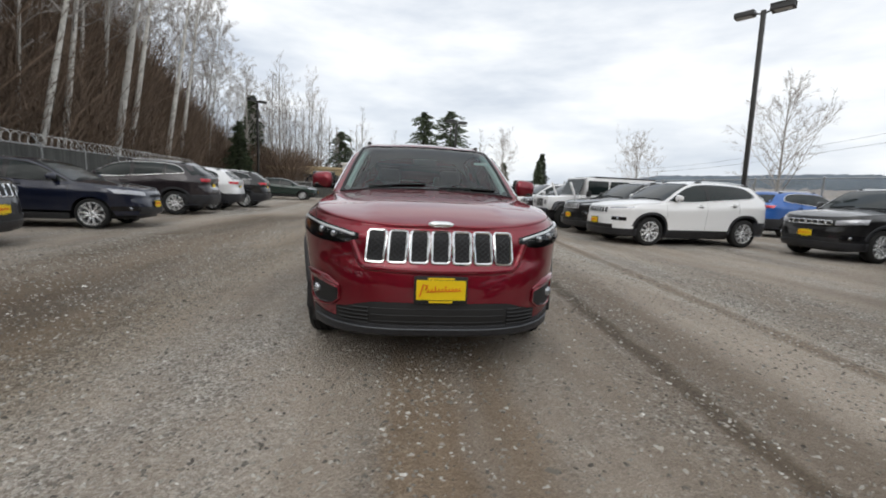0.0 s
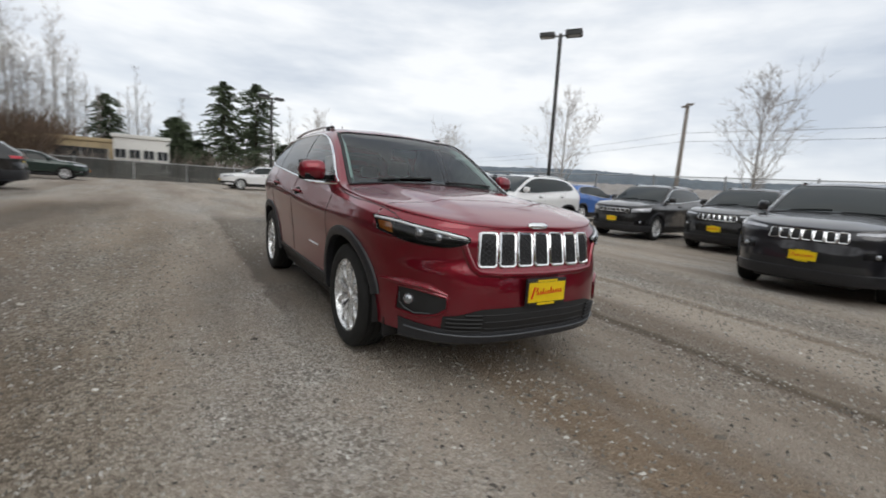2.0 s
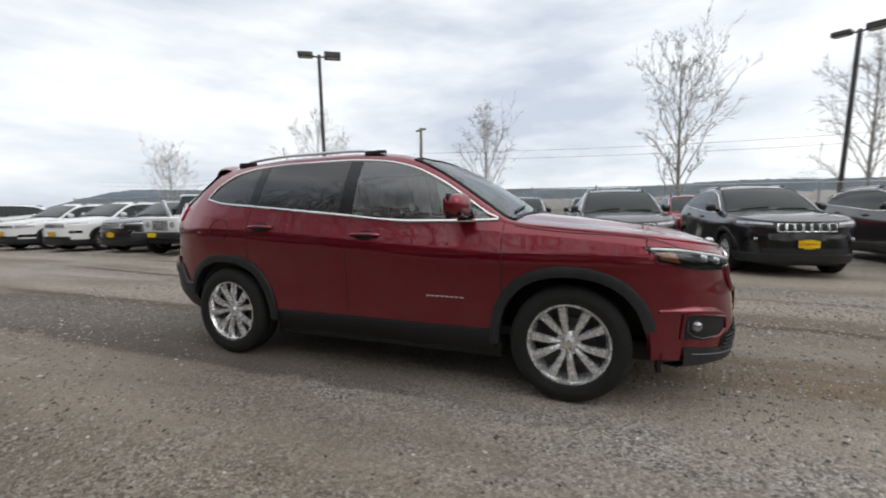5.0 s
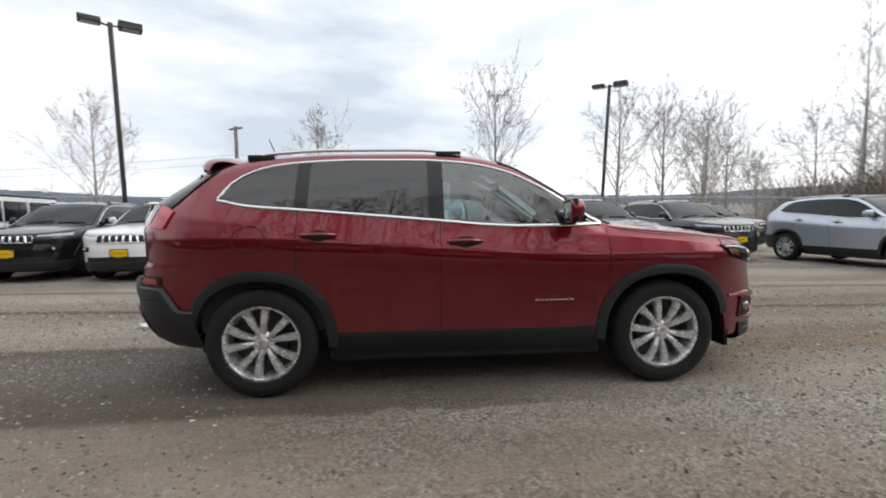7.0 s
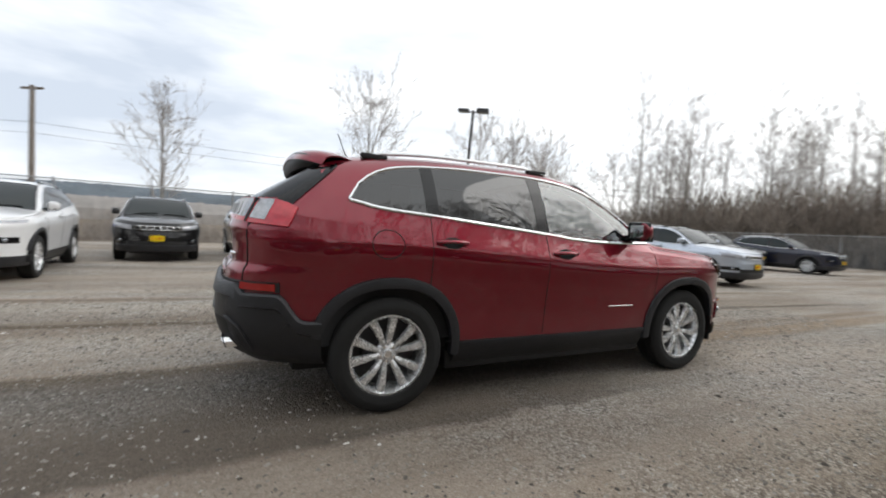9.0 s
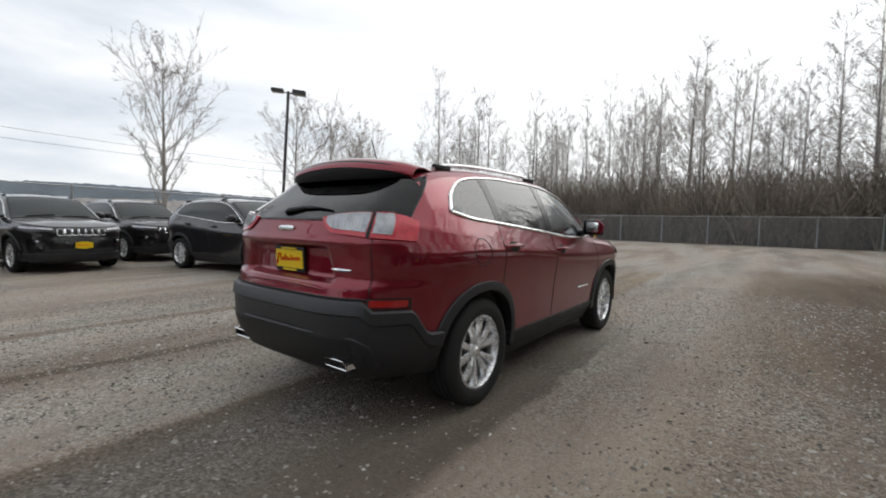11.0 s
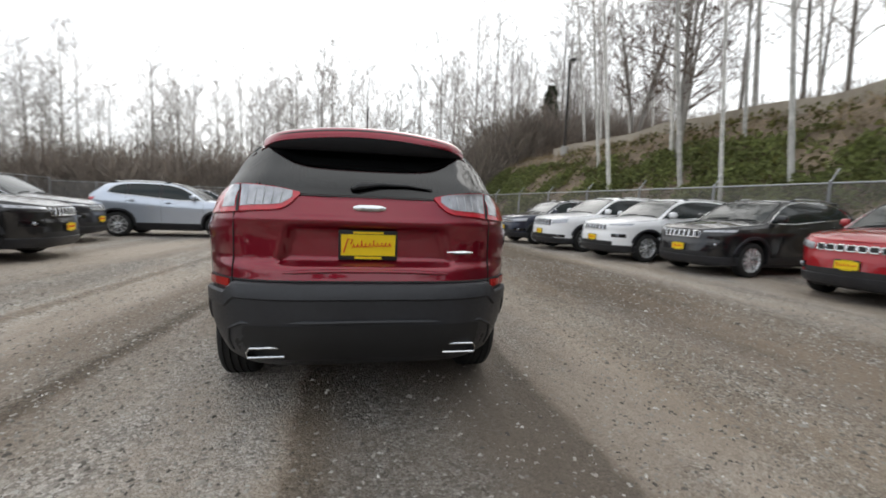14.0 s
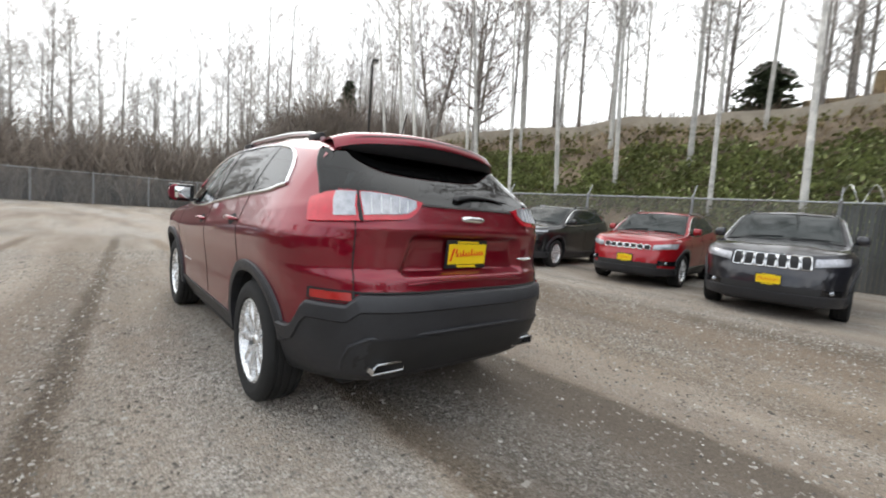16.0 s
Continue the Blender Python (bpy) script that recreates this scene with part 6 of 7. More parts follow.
mat("dry_grass", (0.30, 0.235, 0.145), 0.9, vary=0.35, scale=0.8, island=0.35)
scatter("ivy", "green ivy and bramble over the bank", "undergrowth", 24000, patchy(bank_area(-48, 8, 0.6, 5.6), -0.10), leaf(0.14, 0.32), M["ivy"], 71)
scatter("fern", "yellow-green ferns on the wooded bank", "undergrowth", 3400, bank_area(-26, 45, 1.0, 9.0), leaf(0.15, 0.30), M["fern"], 72)
scatter("dry_grass", "tan dry grass and dead stalks on the bank", "undergrowth", 1900, bank_area(-48, 12, 4.5, 9.5), stalk(0.55, 0.8, 3, 1.0), M["dry_grass"], 78)
scatter("bramble", "brown leafless thicket on the bank", "undergrowth", 4600, bank_area(8, 66, 1.2, 20), stalk(6.8, 0.45, 4, 2.0), M["deadwood"], 73)
scatter("hazel", "dark brown leafless hazel thicket between the birches", "undergrowth", 800, bank_area(8, 42, 3.0, 13), stalk(9.5, 0.35, 4, 2.6), M["deadwood"], 80)
scatter("thicket", "rounded brown leafless thicket at the end of the lot", "undergrowth", 900, lambda rng: (rng.uniform(-19, -11.8), rng.uniform(44, 58)), stalk(6.0, 0.5, 4, 2.2), M["deadwood"], 79)
scatter("bank_brush", "brown leafless brush along the top of the bank", "undergrowth", 1700, bank_area(-48, 8, 8.5, 18), stalk(1.7, 0.6, 4, 1.2), M["deadwood"], 74)
scatter("south_brush", "brown leafless brush under the tree line", "undergrowth", 3800, lambda rng: (rng.uniform(-40, 36), SOUTH_Y - rng.uniform(0.8, 9)), stalk(6.6, 0.40, 4, 2.6), M["brush"], 75)
scatter("east_brush", "brown leafless brush outside the fence", "undergrowth", 1100, lambda rng: ((lambda y: (east_x(y) + rng.uniform(4, 26), y))(rng.uniform(-30, 50))), stalk(2.8, 0.5, 4, 1.3), M["brush"], 76)
scatter("north_brush", "brown leafless brush far across the lot", "undergrowth", 700, lambda rng: (rng.uniform(-24, 34), rng.uniform(44, 70)), stalk(3.4, 0.5, 4, 1.5), M["brush"], 77)


# ---------------------------------------------------------------- fences, lamps, buildings
mat("galvanised", (0.42, 0.43, 0.44), 0.45, 0.6, vary=0.15, scale=6)
mat("razor_wire", (0.78, 0.78, 0.76), 0.4, 0.3)
mat("slat", (0.060, 0.062, 0.058), 0.7, vary=0.3, scale=2, island=0.3)
mat("pole_metal", (0.050, 0.048, 0.046), 0.5, 0.4, vary=0.25, scale=4)
mat("pole_wood", (0.24, 0.21, 0.185), 0.9, vary=0.35, scale=3, bump=0.4, bump_scale=30)
mat("lamp_head", (0.055, 0.055, 0.055), 0.5, 0.2)
mat("lamp_pane", (0.45, 0.46, 0.46), 0.2)
mat("wall_tan", (0.46, 0.36, 0.22), 0.85, vary=0.12, scale=1.2)
mat("wall_white", (0.74, 0.73, 0.70), 0.8, vary=0.08, scale=1.2)
mat("concrete", (0.42, 0.41, 0.39), 0.9, vary=0.2, scale=1.5, bump=0.3, bump_scale=20)
mat("pane_dark", (0.030, 0.034, 0.040), 0.08, coat=0.5)


def mesh_sheet(name, alpha, tone):
    """Chain-link seen from afar: thin wire lets most of the view through."""
    m = bpy.data.materials.new(name)
    m.use_nodes = True
    n, l = m.node_tree.nodes, m.node_tree.links
    b, o = n["Principled BSDF"], n["Material Output"]
    b.inputs["Base Color"].default_value = (*tone, 1)
    b.inputs["Roughness"].default_value, b.inputs["Metallic"].default_value = 0.5, 0.3
    t, mx = n.new("ShaderNodeBsdfTransparent"), n.new("ShaderNodeMixShader")
    mx.inputs[0].default_value = alpha
    l.new(t.outputs[0], mx.inputs[1])
    l.new(b.outputs[0], mx.inputs[2])
    l.new(mx.outputs[0], o.inputs[0])
    M[name] = m


mesh_sheet("chain_link", 0.24, (0.30, 0.31, 0.31))
mesh_sheet("wind_mesh", 0.42, (0.20, 0.185, 0.165))


def fence(name, label, pts, height, gap, filled, razor="", sheet="chain_link"):
    """Posts with caps, top and bottom rail, wire mesh or slats, and on the bank side arms with coiled wire."""
    f = empty(name, label, "fence")
    tagged(f, kind="structure")
    P = [Vector(p) for p in pts]
    run, total = [0.0], 0.0
    for a, b in zip(P, P[1:]):
        total += (b - a).length
        run.append(total)

    def at(d):
        d = min(max(d, 0), total)
        for i in range(len(P) - 1):
            if d <= run[i + 1] + 1e-6:
                t = (d - run[i]) / (run[i + 1] - run[i])
                return P[i].lerp(P[i + 1], t), (P[i + 1] - P[i]).normalized()
    n = int(total / gap)
    bm = bmesh.new()
    add_lathe(bm, [(0.0, 0.038), (height, 0.038), (height + 0.02, 0.046), (height + 0.05, 0.03), (height + 0.06, 0.0)], 8, axis="z")
    proto = part("post", bm, M["galvanised"], f)
    armp = None
    if razor:
        bm = bmesh.new()
        add_tube(bm, [(0, 0, height), (-0.30, 0, height + 0.36)], 0.02, 5)
        armp = part("arm", bm, M["galvanised"], proto)
    for i in range(n + 1):
        p, d = at(total * i / n)
        m = Matrix.Translation(p) @ Matrix.Rotation(math.atan2(d.y, d.x) - math.pi / 2, 4, "Z")
        if i == 0:
            proto.matrix_basis = m
        else:
            c = copy_thing(proto, m)
            c.parent = f
    bm = bmesh.new()
    add_tube(bm, [p + Vector((0, 0, height - 0.03)) for p in P], 0.024, 6)
    part("top_rail", bm, M["galvanised"], f)
    bm = bmesh.new()
    for a, b in zip(P, P[1:]):
        v = [bm.verts.new(q) for q in (a + Vector((0, 0, 0.04)), b + Vector((0, 0, 0.04)), b + Vector((0, 0, height - 0.05)), a + Vector((0, 0, height - 0.05)))]
        bm.faces.new(v)
    part("wire_mesh", bm, M[sheet], f)
    if filled:
        V, F = [], []
        k = 0.0
        rng = random.Random(3)
        while k < total:
            p, d = at(k)
            q = p + d * 0.082
            s = Vector((-d.y, d.x, 0)) * 0.008
            h = height - 0.06 - rng.uniform(0, 0.03)
            i = len(V)
            for base in (p, q):
                for e in (-1, 1):
                    V += [base + s * e + Vector((0, 0, 0.03)), base + s * e + Vector((0, 0, h))]
            F += [(i, i + 4, i + 5, i + 1), (i + 2, i + 3, i + 7, i + 6), (i + 1, i + 5, i + 7, i + 3), (i, i + 1, i + 3, i + 2), (i + 4, i + 6, i + 7, i + 5)]
            k += 0.093
        me = bpy.data.meshes.new("slats")
        me.from_pydata(V, [], F)
        me.materials.append(M["slat"])
        ob = new("slats", me)
        ob.parent = f
        tagged(ob, "dark grey privacy slats woven into the mesh", kind="stuff")
    if razor == "coil":
        bm = bmesh.new()
        pts2 = []
        k = 0.0
        while k < total:
            p, d = at(k)
            a = k / 0.46 * math.tau
            side = Vector((-d.y, d.x, 0))
            pts2.append(p + Vector((0, 0, height + 0.20)) + side * (0.12 + 0.23 * math.cos(a)) + Vector((0, 0, 0.23 * math.sin(a))))
            k += 0.045
        add_tube(bm, pts2, 0.012, 3)
        part("razor_coil", bm, M["razor_wire"], f, "coiled razor wire")
    return f


fence("fence_west", "chain-link fence with dark slats under coiled wire", [(west_x(y), y, terrain(west_x(y), y)) for y in span(2.0, NORTH_Y, 4)], 2.2, 3.0, True, "coil")
fence("fence_bank", "chain-link fence with angled arms below the green bank", [(west_x(y), y, terrain(west_x(y), y)) for y in span(SOUTH_Y, 2.0, 4)], 2.2, 3.0, False, "arms", "wind_mesh")
fence("fence_south", "tall chain-link fence before the tree line", [(x, SOUTH_Y, 0) for x in (west_x(SOUTH_Y), 0, east_x(SOUTH_Y))], 2.1, 3.0, False)
fence("fence_east", "chain-link fence along the lot", [(east_x(y), y, 0) for y in span(SOUTH_Y, NORTH_Y, 4)], 2.3, 3.0, False)
fence("fence_north", "dark covered fence across the lot", [(x, NORTH_Y, 0) for x in (west_x(NORTH_Y), 0, east_x(NORTH_Y))], 1.3, 3.0, True)


def lamp_post(x, y, height, turn, heads=2, lean=(0, 0)):
    """A square steel mast with flat box luminaires on short arms."""
    p = empty("street_lamp", "dark steel lot lamp with flat box heads", "lamp post", pose(x, y, terrain(x, y), *lean, 0) @ pose(0, 0, 0, 0, 0, turn), "lot lamps")
    bm = bmesh.new()
    add_lathe(bm, [(0, 0.30), (0.65, 0.30), (0.68, 0.27), (0.68, 0.0)], 16, axis="z")
    part("footing", bm, M["concrete"], p, "round concrete footing")
    bm = bmesh.new()
    add_box(bm, -0.075, -0.075, 0.66, 0.075, 0.075, height, 0.012)
    part("mast", bm, M["pole_metal"], p)
    for s in ((-1, 1) if heads == 2 else (1,)):
        bm = bmesh.new()
        add_tube(bm, [(0, 0, height - 0.12), (s * 0.28, 0, height - 0.06)], 0.035, 6)
        arm = part("arm", bm, M["pole_metal"], p)
        bm = bmesh.new()
        vs = add_box(bm, s * 0.26, -0.20, height - 0.12, s * 0.92, 0.20, height + 0.08, 0.03)
        head = part("head", bm, M["lamp_head"], arm, "flat dark box luminaire")
        bm = bmesh.new()
        add_box(bm, min(s * 0.34, s * 0.86), -0.15, height - 0.135, max(s * 0.34, s * 0.86), 0.15, height - 0.122)
        part("lamp_glass_pane", bm, M["lamp_pane"], p)
    return p


lamp_post(13.2, 10.85, 8.3, 125, lean=(-1, -0.5))
lamp_post(20.2, -10.5, 8.5, 50, lean=(2, -2))
lamp_post(4.36, 31.3, 6.7, 20)
lamp_post(-12.8, 36.0, 8.2, 60)
lamp_post(-15.9, -27.3, 7.0, 80, 1)


def utility_pole(x, y, height):
    p = empty("utility_pole", "brown wooden utility pole with a crossarm", "utility pole", pose(x, y, -1.0, 0, 0, 60))
    bm = bmesh.new()
    add_lathe(bm, [(0, 0.15), (height + 1, 0.10), (height + 1, 0.0)], 10, axis="z")
    part("mast", bm, M["pole_wood"], p)
    bm = bmesh.new()
    add_box(bm, -0.55, -0.05, height + 0.82, 0.55, 0.05, height + 0.92)
    part("crossarm", bm, M["pole_wood"], p)
    return p


utility_pole(23.8, 10.85, 6.9)
for i, (z, sag) in enumerate(((5.2, 0.8), (4.7, 0.7))):
    bm = bmesh.new()
    add_tube(bm, [(23.8 + 0.13 * (45 - 90 * t) * -1, 10.85 - 45 + 90 * t, z - sag * math.sin(math.pi * ((2 * t) % 1.0))) for t in span(0, 1, 40)], 0.007, 4)
    tagged(part("overhead_cable", bm, M["black"]), "thin black overhead cable", "cable")


def box_building(name, label, x, y, turn, w, d, h, wall, bays, win_z, win_h, canopy=False):
    b = empty(name, label, "building", pose(x, y, 0, 0, 0, turn))
    bm = bmesh.new()
    add_box(bm, -w / 2, -d / 2, 0, w / 2, d / 2, h, 0.03)
    part("wall", bm, wall, b)
    bm = bmesh.new()
    add_box(bm, -w / 2 - 0.15, -d / 2 - 0.15, h + 0.004, w / 2 + 0.15, d / 2 + 0.15, h + 0.35, 0.04)
    part("parapet", bm, wall, b)
    for i in range(bays):
        for side in (-1, 1):
            xa = -w / 2 + w * (i + 0.12) / bays
            xb = -w / 2 + w * (i + 0.88) / bays
            bm = bmesh.new()
            add_box(bm, xa, side * d / 2 - 0.05, win_z, xb, side * d / 2 + 0.05, win_z + win_h)
            win = part("window", bm, M["pane_dark"], b)
            bm = bmesh.new()
            for q in (0, 1, 2):
                xm = xa + (xb - xa) * q / 2
                add_box(bm, xm - 0.04, side * d / 2 - 0.08, win_z, xm + 0.04, side * d / 2 + 0.08, win_z + win_h)
            add_box(bm, xa, side * d / 2 - 0.09, win_z - 0.08, xb, side * d / 2 + 0.09, win_z)
            part("frame", bm, M["galvanised"], win)
    return b


box_building("workshop", "tan flat-roofed workshop with a dark door", -9.4, 52, 0, 5.4, 6, 2.9, M["wall_tan"], 1, 0.3, 2.0)
box_building("office_building", "white flat-roofed office with a window band", -4.4, 52, -4, 4.6, 7, 3.5, M["wall_white"], 4, 1.6, 0.8)
box_building("shed", "small tan shed beside the fence", -13.4, 47, 0, 2.6, 3.0, 2.6, M["wall_tan"], 1, 1.2, 1.0)


def house_on_bank():
    x, y = -36, 6
    z = terrain(x, y) - 0.2
    h = empty("house", "low tan house at the top of the bank", "house", pose(x, y, z, 0, 0, 8))
    bm = bmesh.new()
    add_box(bm, -5, -6, 0, 5, 6, 2.8, 0.03)
    part("wall", bm, M["wall_tan"], h)
    bm = bmesh.new()
    v = [bm.verts.new(p) for p in ((-5.5, -6.5, 2.8), (5.5, -6.5, 2.8), (5.5, 6.5, 2.8), (-5.5, 6.5, 2.8), (0, -6.5, 4.2), (0, 6.5, 4.2))]
    for f in ((0, 1, 4), (1, 2, 5, 4), (2, 3, 5), (3, 0, 4, 5), (3, 2, 1, 0)):
        bm.faces.new([v[i] for i in f])
    part("roof", bm, M["concrete"], h)
    for yy in (-4, 0, 4):
        bm = bmesh.new()
        add_box(bm, 4.96, yy - 0.7, 0.9, 5.05, yy + 0.7, 2.1)
        part("window", bm, M["pane_dark"], h)


house_on_bank()


def bank_wall():
    """A low pale wall and rail along the top of the bank."""
    w = empty("retaining_wall", "low pale concrete wall along the top of the bank", "wall")
    tagged(w, kind="structure")
    bm = bmesh.new()
    P = []
    for y in span(-30, 8, 24):
        x = west_x(y) - 8.6
        z = terrain(x, y)
        P.append([(x + 0.15, y, z - 0.3), (x + 0.15, y, z + 0.42), (x - 0.15, y, z + 0.42), (x - 0.15, y, z - 0.3)])
    add_grid(bm, P, centre=(-40, 0, 0))
    part("wall_run", bm, M["concrete"], w)


bank_wall()


# low concrete edge along the top of the bank and a tan house behind it
mat("ridge_concrete", (0.42, 0.37, 0.30), 0.9, vary=0.2, scale=2.0, bump=0.3, bump_scale=20)
bm = bmesh.new()
P = []
for y in span(-30, 6, 36):
    x = west_x(y) - 7.9
    z = terrain(x, y)
    P.append([(x + 0.16, y, z - 0.3), (x + 0.15, y, z + 0.62), (x - 0.15, y, z + 0.64), (x - 0.16, y, z - 0.3)])
add_grid(bm, P)
tagged(part("trim", bm, M["ridge_concrete"]), "pale tan concrete edge along the top of the bank", "wall", kind="structure")

house = box_building("house", "small tan flat-roofed house on top of the bank", -31.0, -0.2, 98, 4.6, 4.0, 2.6, M["wall_tan"], 2, 1.0, 0.9)
house.location.z = terrain(-31.0, -0.2) - 0.3


# ---------------------------------------------------------------- the other cars on the lot
def scaled(ky, kz, kw, **over):
    """The measures of another model: the first car's, stretched along its length and height."""
    out = {}
    for k in ("shoulder", "crown", "rail_x", "rail_z", "glass_sill", "glass_top"):
        v = BASE[k]
        out[k] = [(a * ky, b * kw if k == "rail_x" else (0.35 + (b - 0.35) * kz)) for a, b in v]
    for k in ("nose", "tail"):
        out[k] = [(0.2 + (z - 0.2) * kz, y * ky) for z, y in BASE[k]]
    out["width"] = [(0.2 + (z - 0.2) * kz, w) for z, w in BASE["width"]]
    out["W"] = BASE["W"] * kw
    out["wheel_y"] = BASE["wheel_y"] * ky
    out["yc"], out["yc2"] = BASE["yc"] * ky, BASE["yc2"] * ky
    out["doors"] = tuple(a * ky for a in BASE["doors"])
    out["glass_splits"] = tuple(a * ky for a in BASE["glass_splits"])
    out["screen"] = tuple(a * ky for a in BASE["screen"])
    g = BASE["rear_glass"]
    out["rear_glass"] = (g[0] * ky, 0.35 + (g[1] - 0.35) * kz, 0.35 + (g[2] - 0.35) * kz)
    out.update(over)
    return out


def simple_front(car, sh, paint, kz, grille, lamp, lower=None, bright=True, plate=True, chin=True):
    """A nose for the parked cars: slotted grille, head lamps, intake, lower lamps and chin."""
    Z = lambda z: 0.35 + (z - 0.35) * kz
    if grille:
        half, z0, z1 = grille
        add_grille(car, sh, half, Z(z0), Z(z1), M["chrome"] if bright else M["gloss_black"], mesh=False)
    for s in (-1, 1):
        x0, x1, za, zb, zc, zd = lamp
        h = bpy.data.objects.new("headlight", None)
        scene.collection.objects.link(h)
        h.parent = car
        lo = lambda x: Z(za + (zc - za) * (abs(x) - x0) / (x1 - x0))
        hi = lambda x: Z(zb + (zd - zb) * (abs(x) - x0) / (x1 - x0))
        bm = bmesh.new()
        add_grid(bm, front_grid(sh, [s * x for x in span(x0, x1, 10)], lo, hi, 3), 0.005, 0.02)
        part("lens", bm, M["clear_lens"], h)
        if lower:
            a, b, c, d = lower
            bm = bmesh.new()
            add_grid(bm, front_grid(sh, [s * x for x in span(a, b, 8)], lambda x: Z(c), lambda x: Z(d), 3), 0.004)
            part("lower_lamp", bm, M["gloss_black"], h)
            bm = bmesh.new()
            bmesh.ops.create_uvsphere(bm, u_segments=10, v_segments=6, radius=0.035, matrix=Matrix.Translation(out_front(sh, s * (a + b) / 2, Z((c + d) / 2), 0.0)))
            part("lower_bulb", bm, M["lamp_glass"], h)
    bm = bmesh.new()
    add_grid(bm, front_grid(sh, span(-0.60, 0.60, 14), lambda x: Z(0.32), lambda x: Z(0.50), 3), 0.005)
    part("lower_intake", bm, M["black"], car)
    if chin:
        bm = bmesh.new()
        P = []
        for a in span(-80, 80, 24):
            v = radians(abs(a))
            row = []
            for z, o in ((0.235, -0.10), (0.25, 0.004), (0.30, 0.02), (0.40, 0.014), (0.41, -0.004)):
                x, y = sh.point(("f", v), z)
                row.append((math.copysign(x, a) * (1 + o * 0.5), y - o, z))
            P.append(row)
        add_grid(bm, P)
        part("chin_spoiler", bm, M["plastic"], car)
    if plate:
        add_plate(car, Vector((0, sh.front_y(0, Z(0.57)) - 0.03, Z(0.57))), -1)


def simple_rear(car, sh, paint, kz, plate=True):
    Z = lambda z: 0.35 + (z - 0.35) * kz
    for s in (-1, 1):
        bm = bmesh.new()
        add_grid(bm, rear_grid(sh, [s * x for x in span(0.44, 0.80, 8)], lambda x: Z(1.03), lambda x: Z(1.12), 3), 0.006, 0.02)
        part("tail_light", bm, M["red_lens"], car, "red tail light")
    bm = bmesh.new()
    P = []
    for a in span(-84, 84, 26):
        v = radians(abs(a))
        row = []
        for z, o in ((0.30, -0.14), (0.33, 0.0), (0.42, 0.02), (0.58, 0.022), (0.64, 0.014), (0.645, -0.005)):
            x, y = sh.point(("r", v), z)
            row.append((math.copysign(x, a) + math.copysign(o * math.sin(v), a), y + o * math.cos(v), z))
        P.append(row)
    add_grid(bm, P)
    part("bumper_cover", bm, M["plastic"], car)
    if plate:
        add_plate(car, Vector((0, sh.rear_y(0, Z(0.90)) + 0.02, Z(0.90))), 1, lines=False)


def build_model(name, label, measures, kz, paint, face, rails=True, clad=True, dark_glass=True, cat="car"):
    sh = Shape(**measures)
    car = empty(name, label, cat, group="parked cars")
    build_body(sh, car, paint, 0.75, openings=False)
    put_wheels(car, sh, detail=0.5)
    add_glass(car, sh, M["pane_car"], M["pane_car"], M["chrome"] if rails else M["gloss_black"])
    add_lower(car, sh, clad)
    Z = lambda z: 0.35 + (z - 0.35) * kz
    ky = sh.wheel_y / 1.354
    if rails:
        add_rails(car, sh, -0.02 * ky, 1.62 * ky, M["satin_bright"])
    add_mirrors(car, sh, -0.70 * ky, Z(1.175), paint, 1.03 * sh.W / 0.925)
    add_handles(car, sh, ((0.0, Z(1.012)), (0.96 * ky, Z(1.055))), paint)
    add_seams(car, sh)
    simple_front(car, sh, paint, kz, **face)
    simple_rear(car, sh, paint, kz)
    return car


mat("pane_car", (0.012, 0.018, 0.018), 0.05, vary=0.2, scale=3, spec=0.4)
FACE_SLIM = dict(grille=(0.40, 0.775, 0.905), lamp=(0.46, 0.86, 0.885, 0.915, 0.905, 0.955), lower=(0.56, 0.80, 0.60, 0.69))
FACE_WIDE = dict(grille=(0.45, 0.775, 0.865), lamp=(0.50, 0.86, 0.77, 0.87, 0.82, 0.93), lower=(0.60, 0.84, 0.46, 0.56))
FACE_TALL = dict(grille=(0.46, 0.745, 0.925), lamp=(0.50, 0.86, 0.79, 0.90, 0.84, 0.94), lower=(0.60, 0.82, 0.42, 0.50))
FACE_ROAD = dict(grille=None, lamp=(0.40, 0.85, 0.78, 0.88, 0.84, 0.95), lower=(0.58, 0.84, 0.40, 0.52), chin=False)

ROW_W, ROW_E = 97.2, -83.5


def put(src, paint, label, x, y, turn, first=False):
    """Place a car; a copy takes its own paint."""
    m = pose(x, y, terrain(x, y), 0, 0, turn)
    if first:
        src.matrix_basis = m
        car = src
    else:
        car = copy_thing(src, m)
        for o in car.children_recursive:
            if o.type == "MESH" and o.material_slots and o.material_slots[0].link == "OBJECT":
                o.material_slots[0].material = paint
    return tagged(car, label, "car", "parked cars")


mid = build_model("mid_suv", "white compact SUV", scaled(1.0, 1.0, 1.0), 1.0, M["paint_white"], FACE_SLIM)
put(mid, M["paint_white"], "white compact SUV with black sills and a slotted grille", 7.15, 6.06, -84.9, True)
put(mid, M["paint_grey"], "dark grey compact SUV with a bright slotted grille", 7.40, -1.60, -82.8)
put(mid, M["paint_black"], "black compact SUV with a slotted grille and yellow plate", 7.47, -4.27, ROW_E)
put(mid, M["paint_black"], "black compact SUV parked in the second row", 11.3, 1.4, ROW_E)
put(mid, M["paint_black"], "black compact SUV half hidden in the second row", 12.6, -0.9, ROW_E)
put(mid, M["paint_black"], "black compact SUV beside the white off-roader", 7.3, 8.25, ROW_E)
put(mid, M["paint_black"], "black compact SUV under the bank fence", -8.92, -3.67, ROW_W)
put(mid, M["paint_white"], "white compact SUV under the bank fence", -8.28, -5.96, ROW_W)
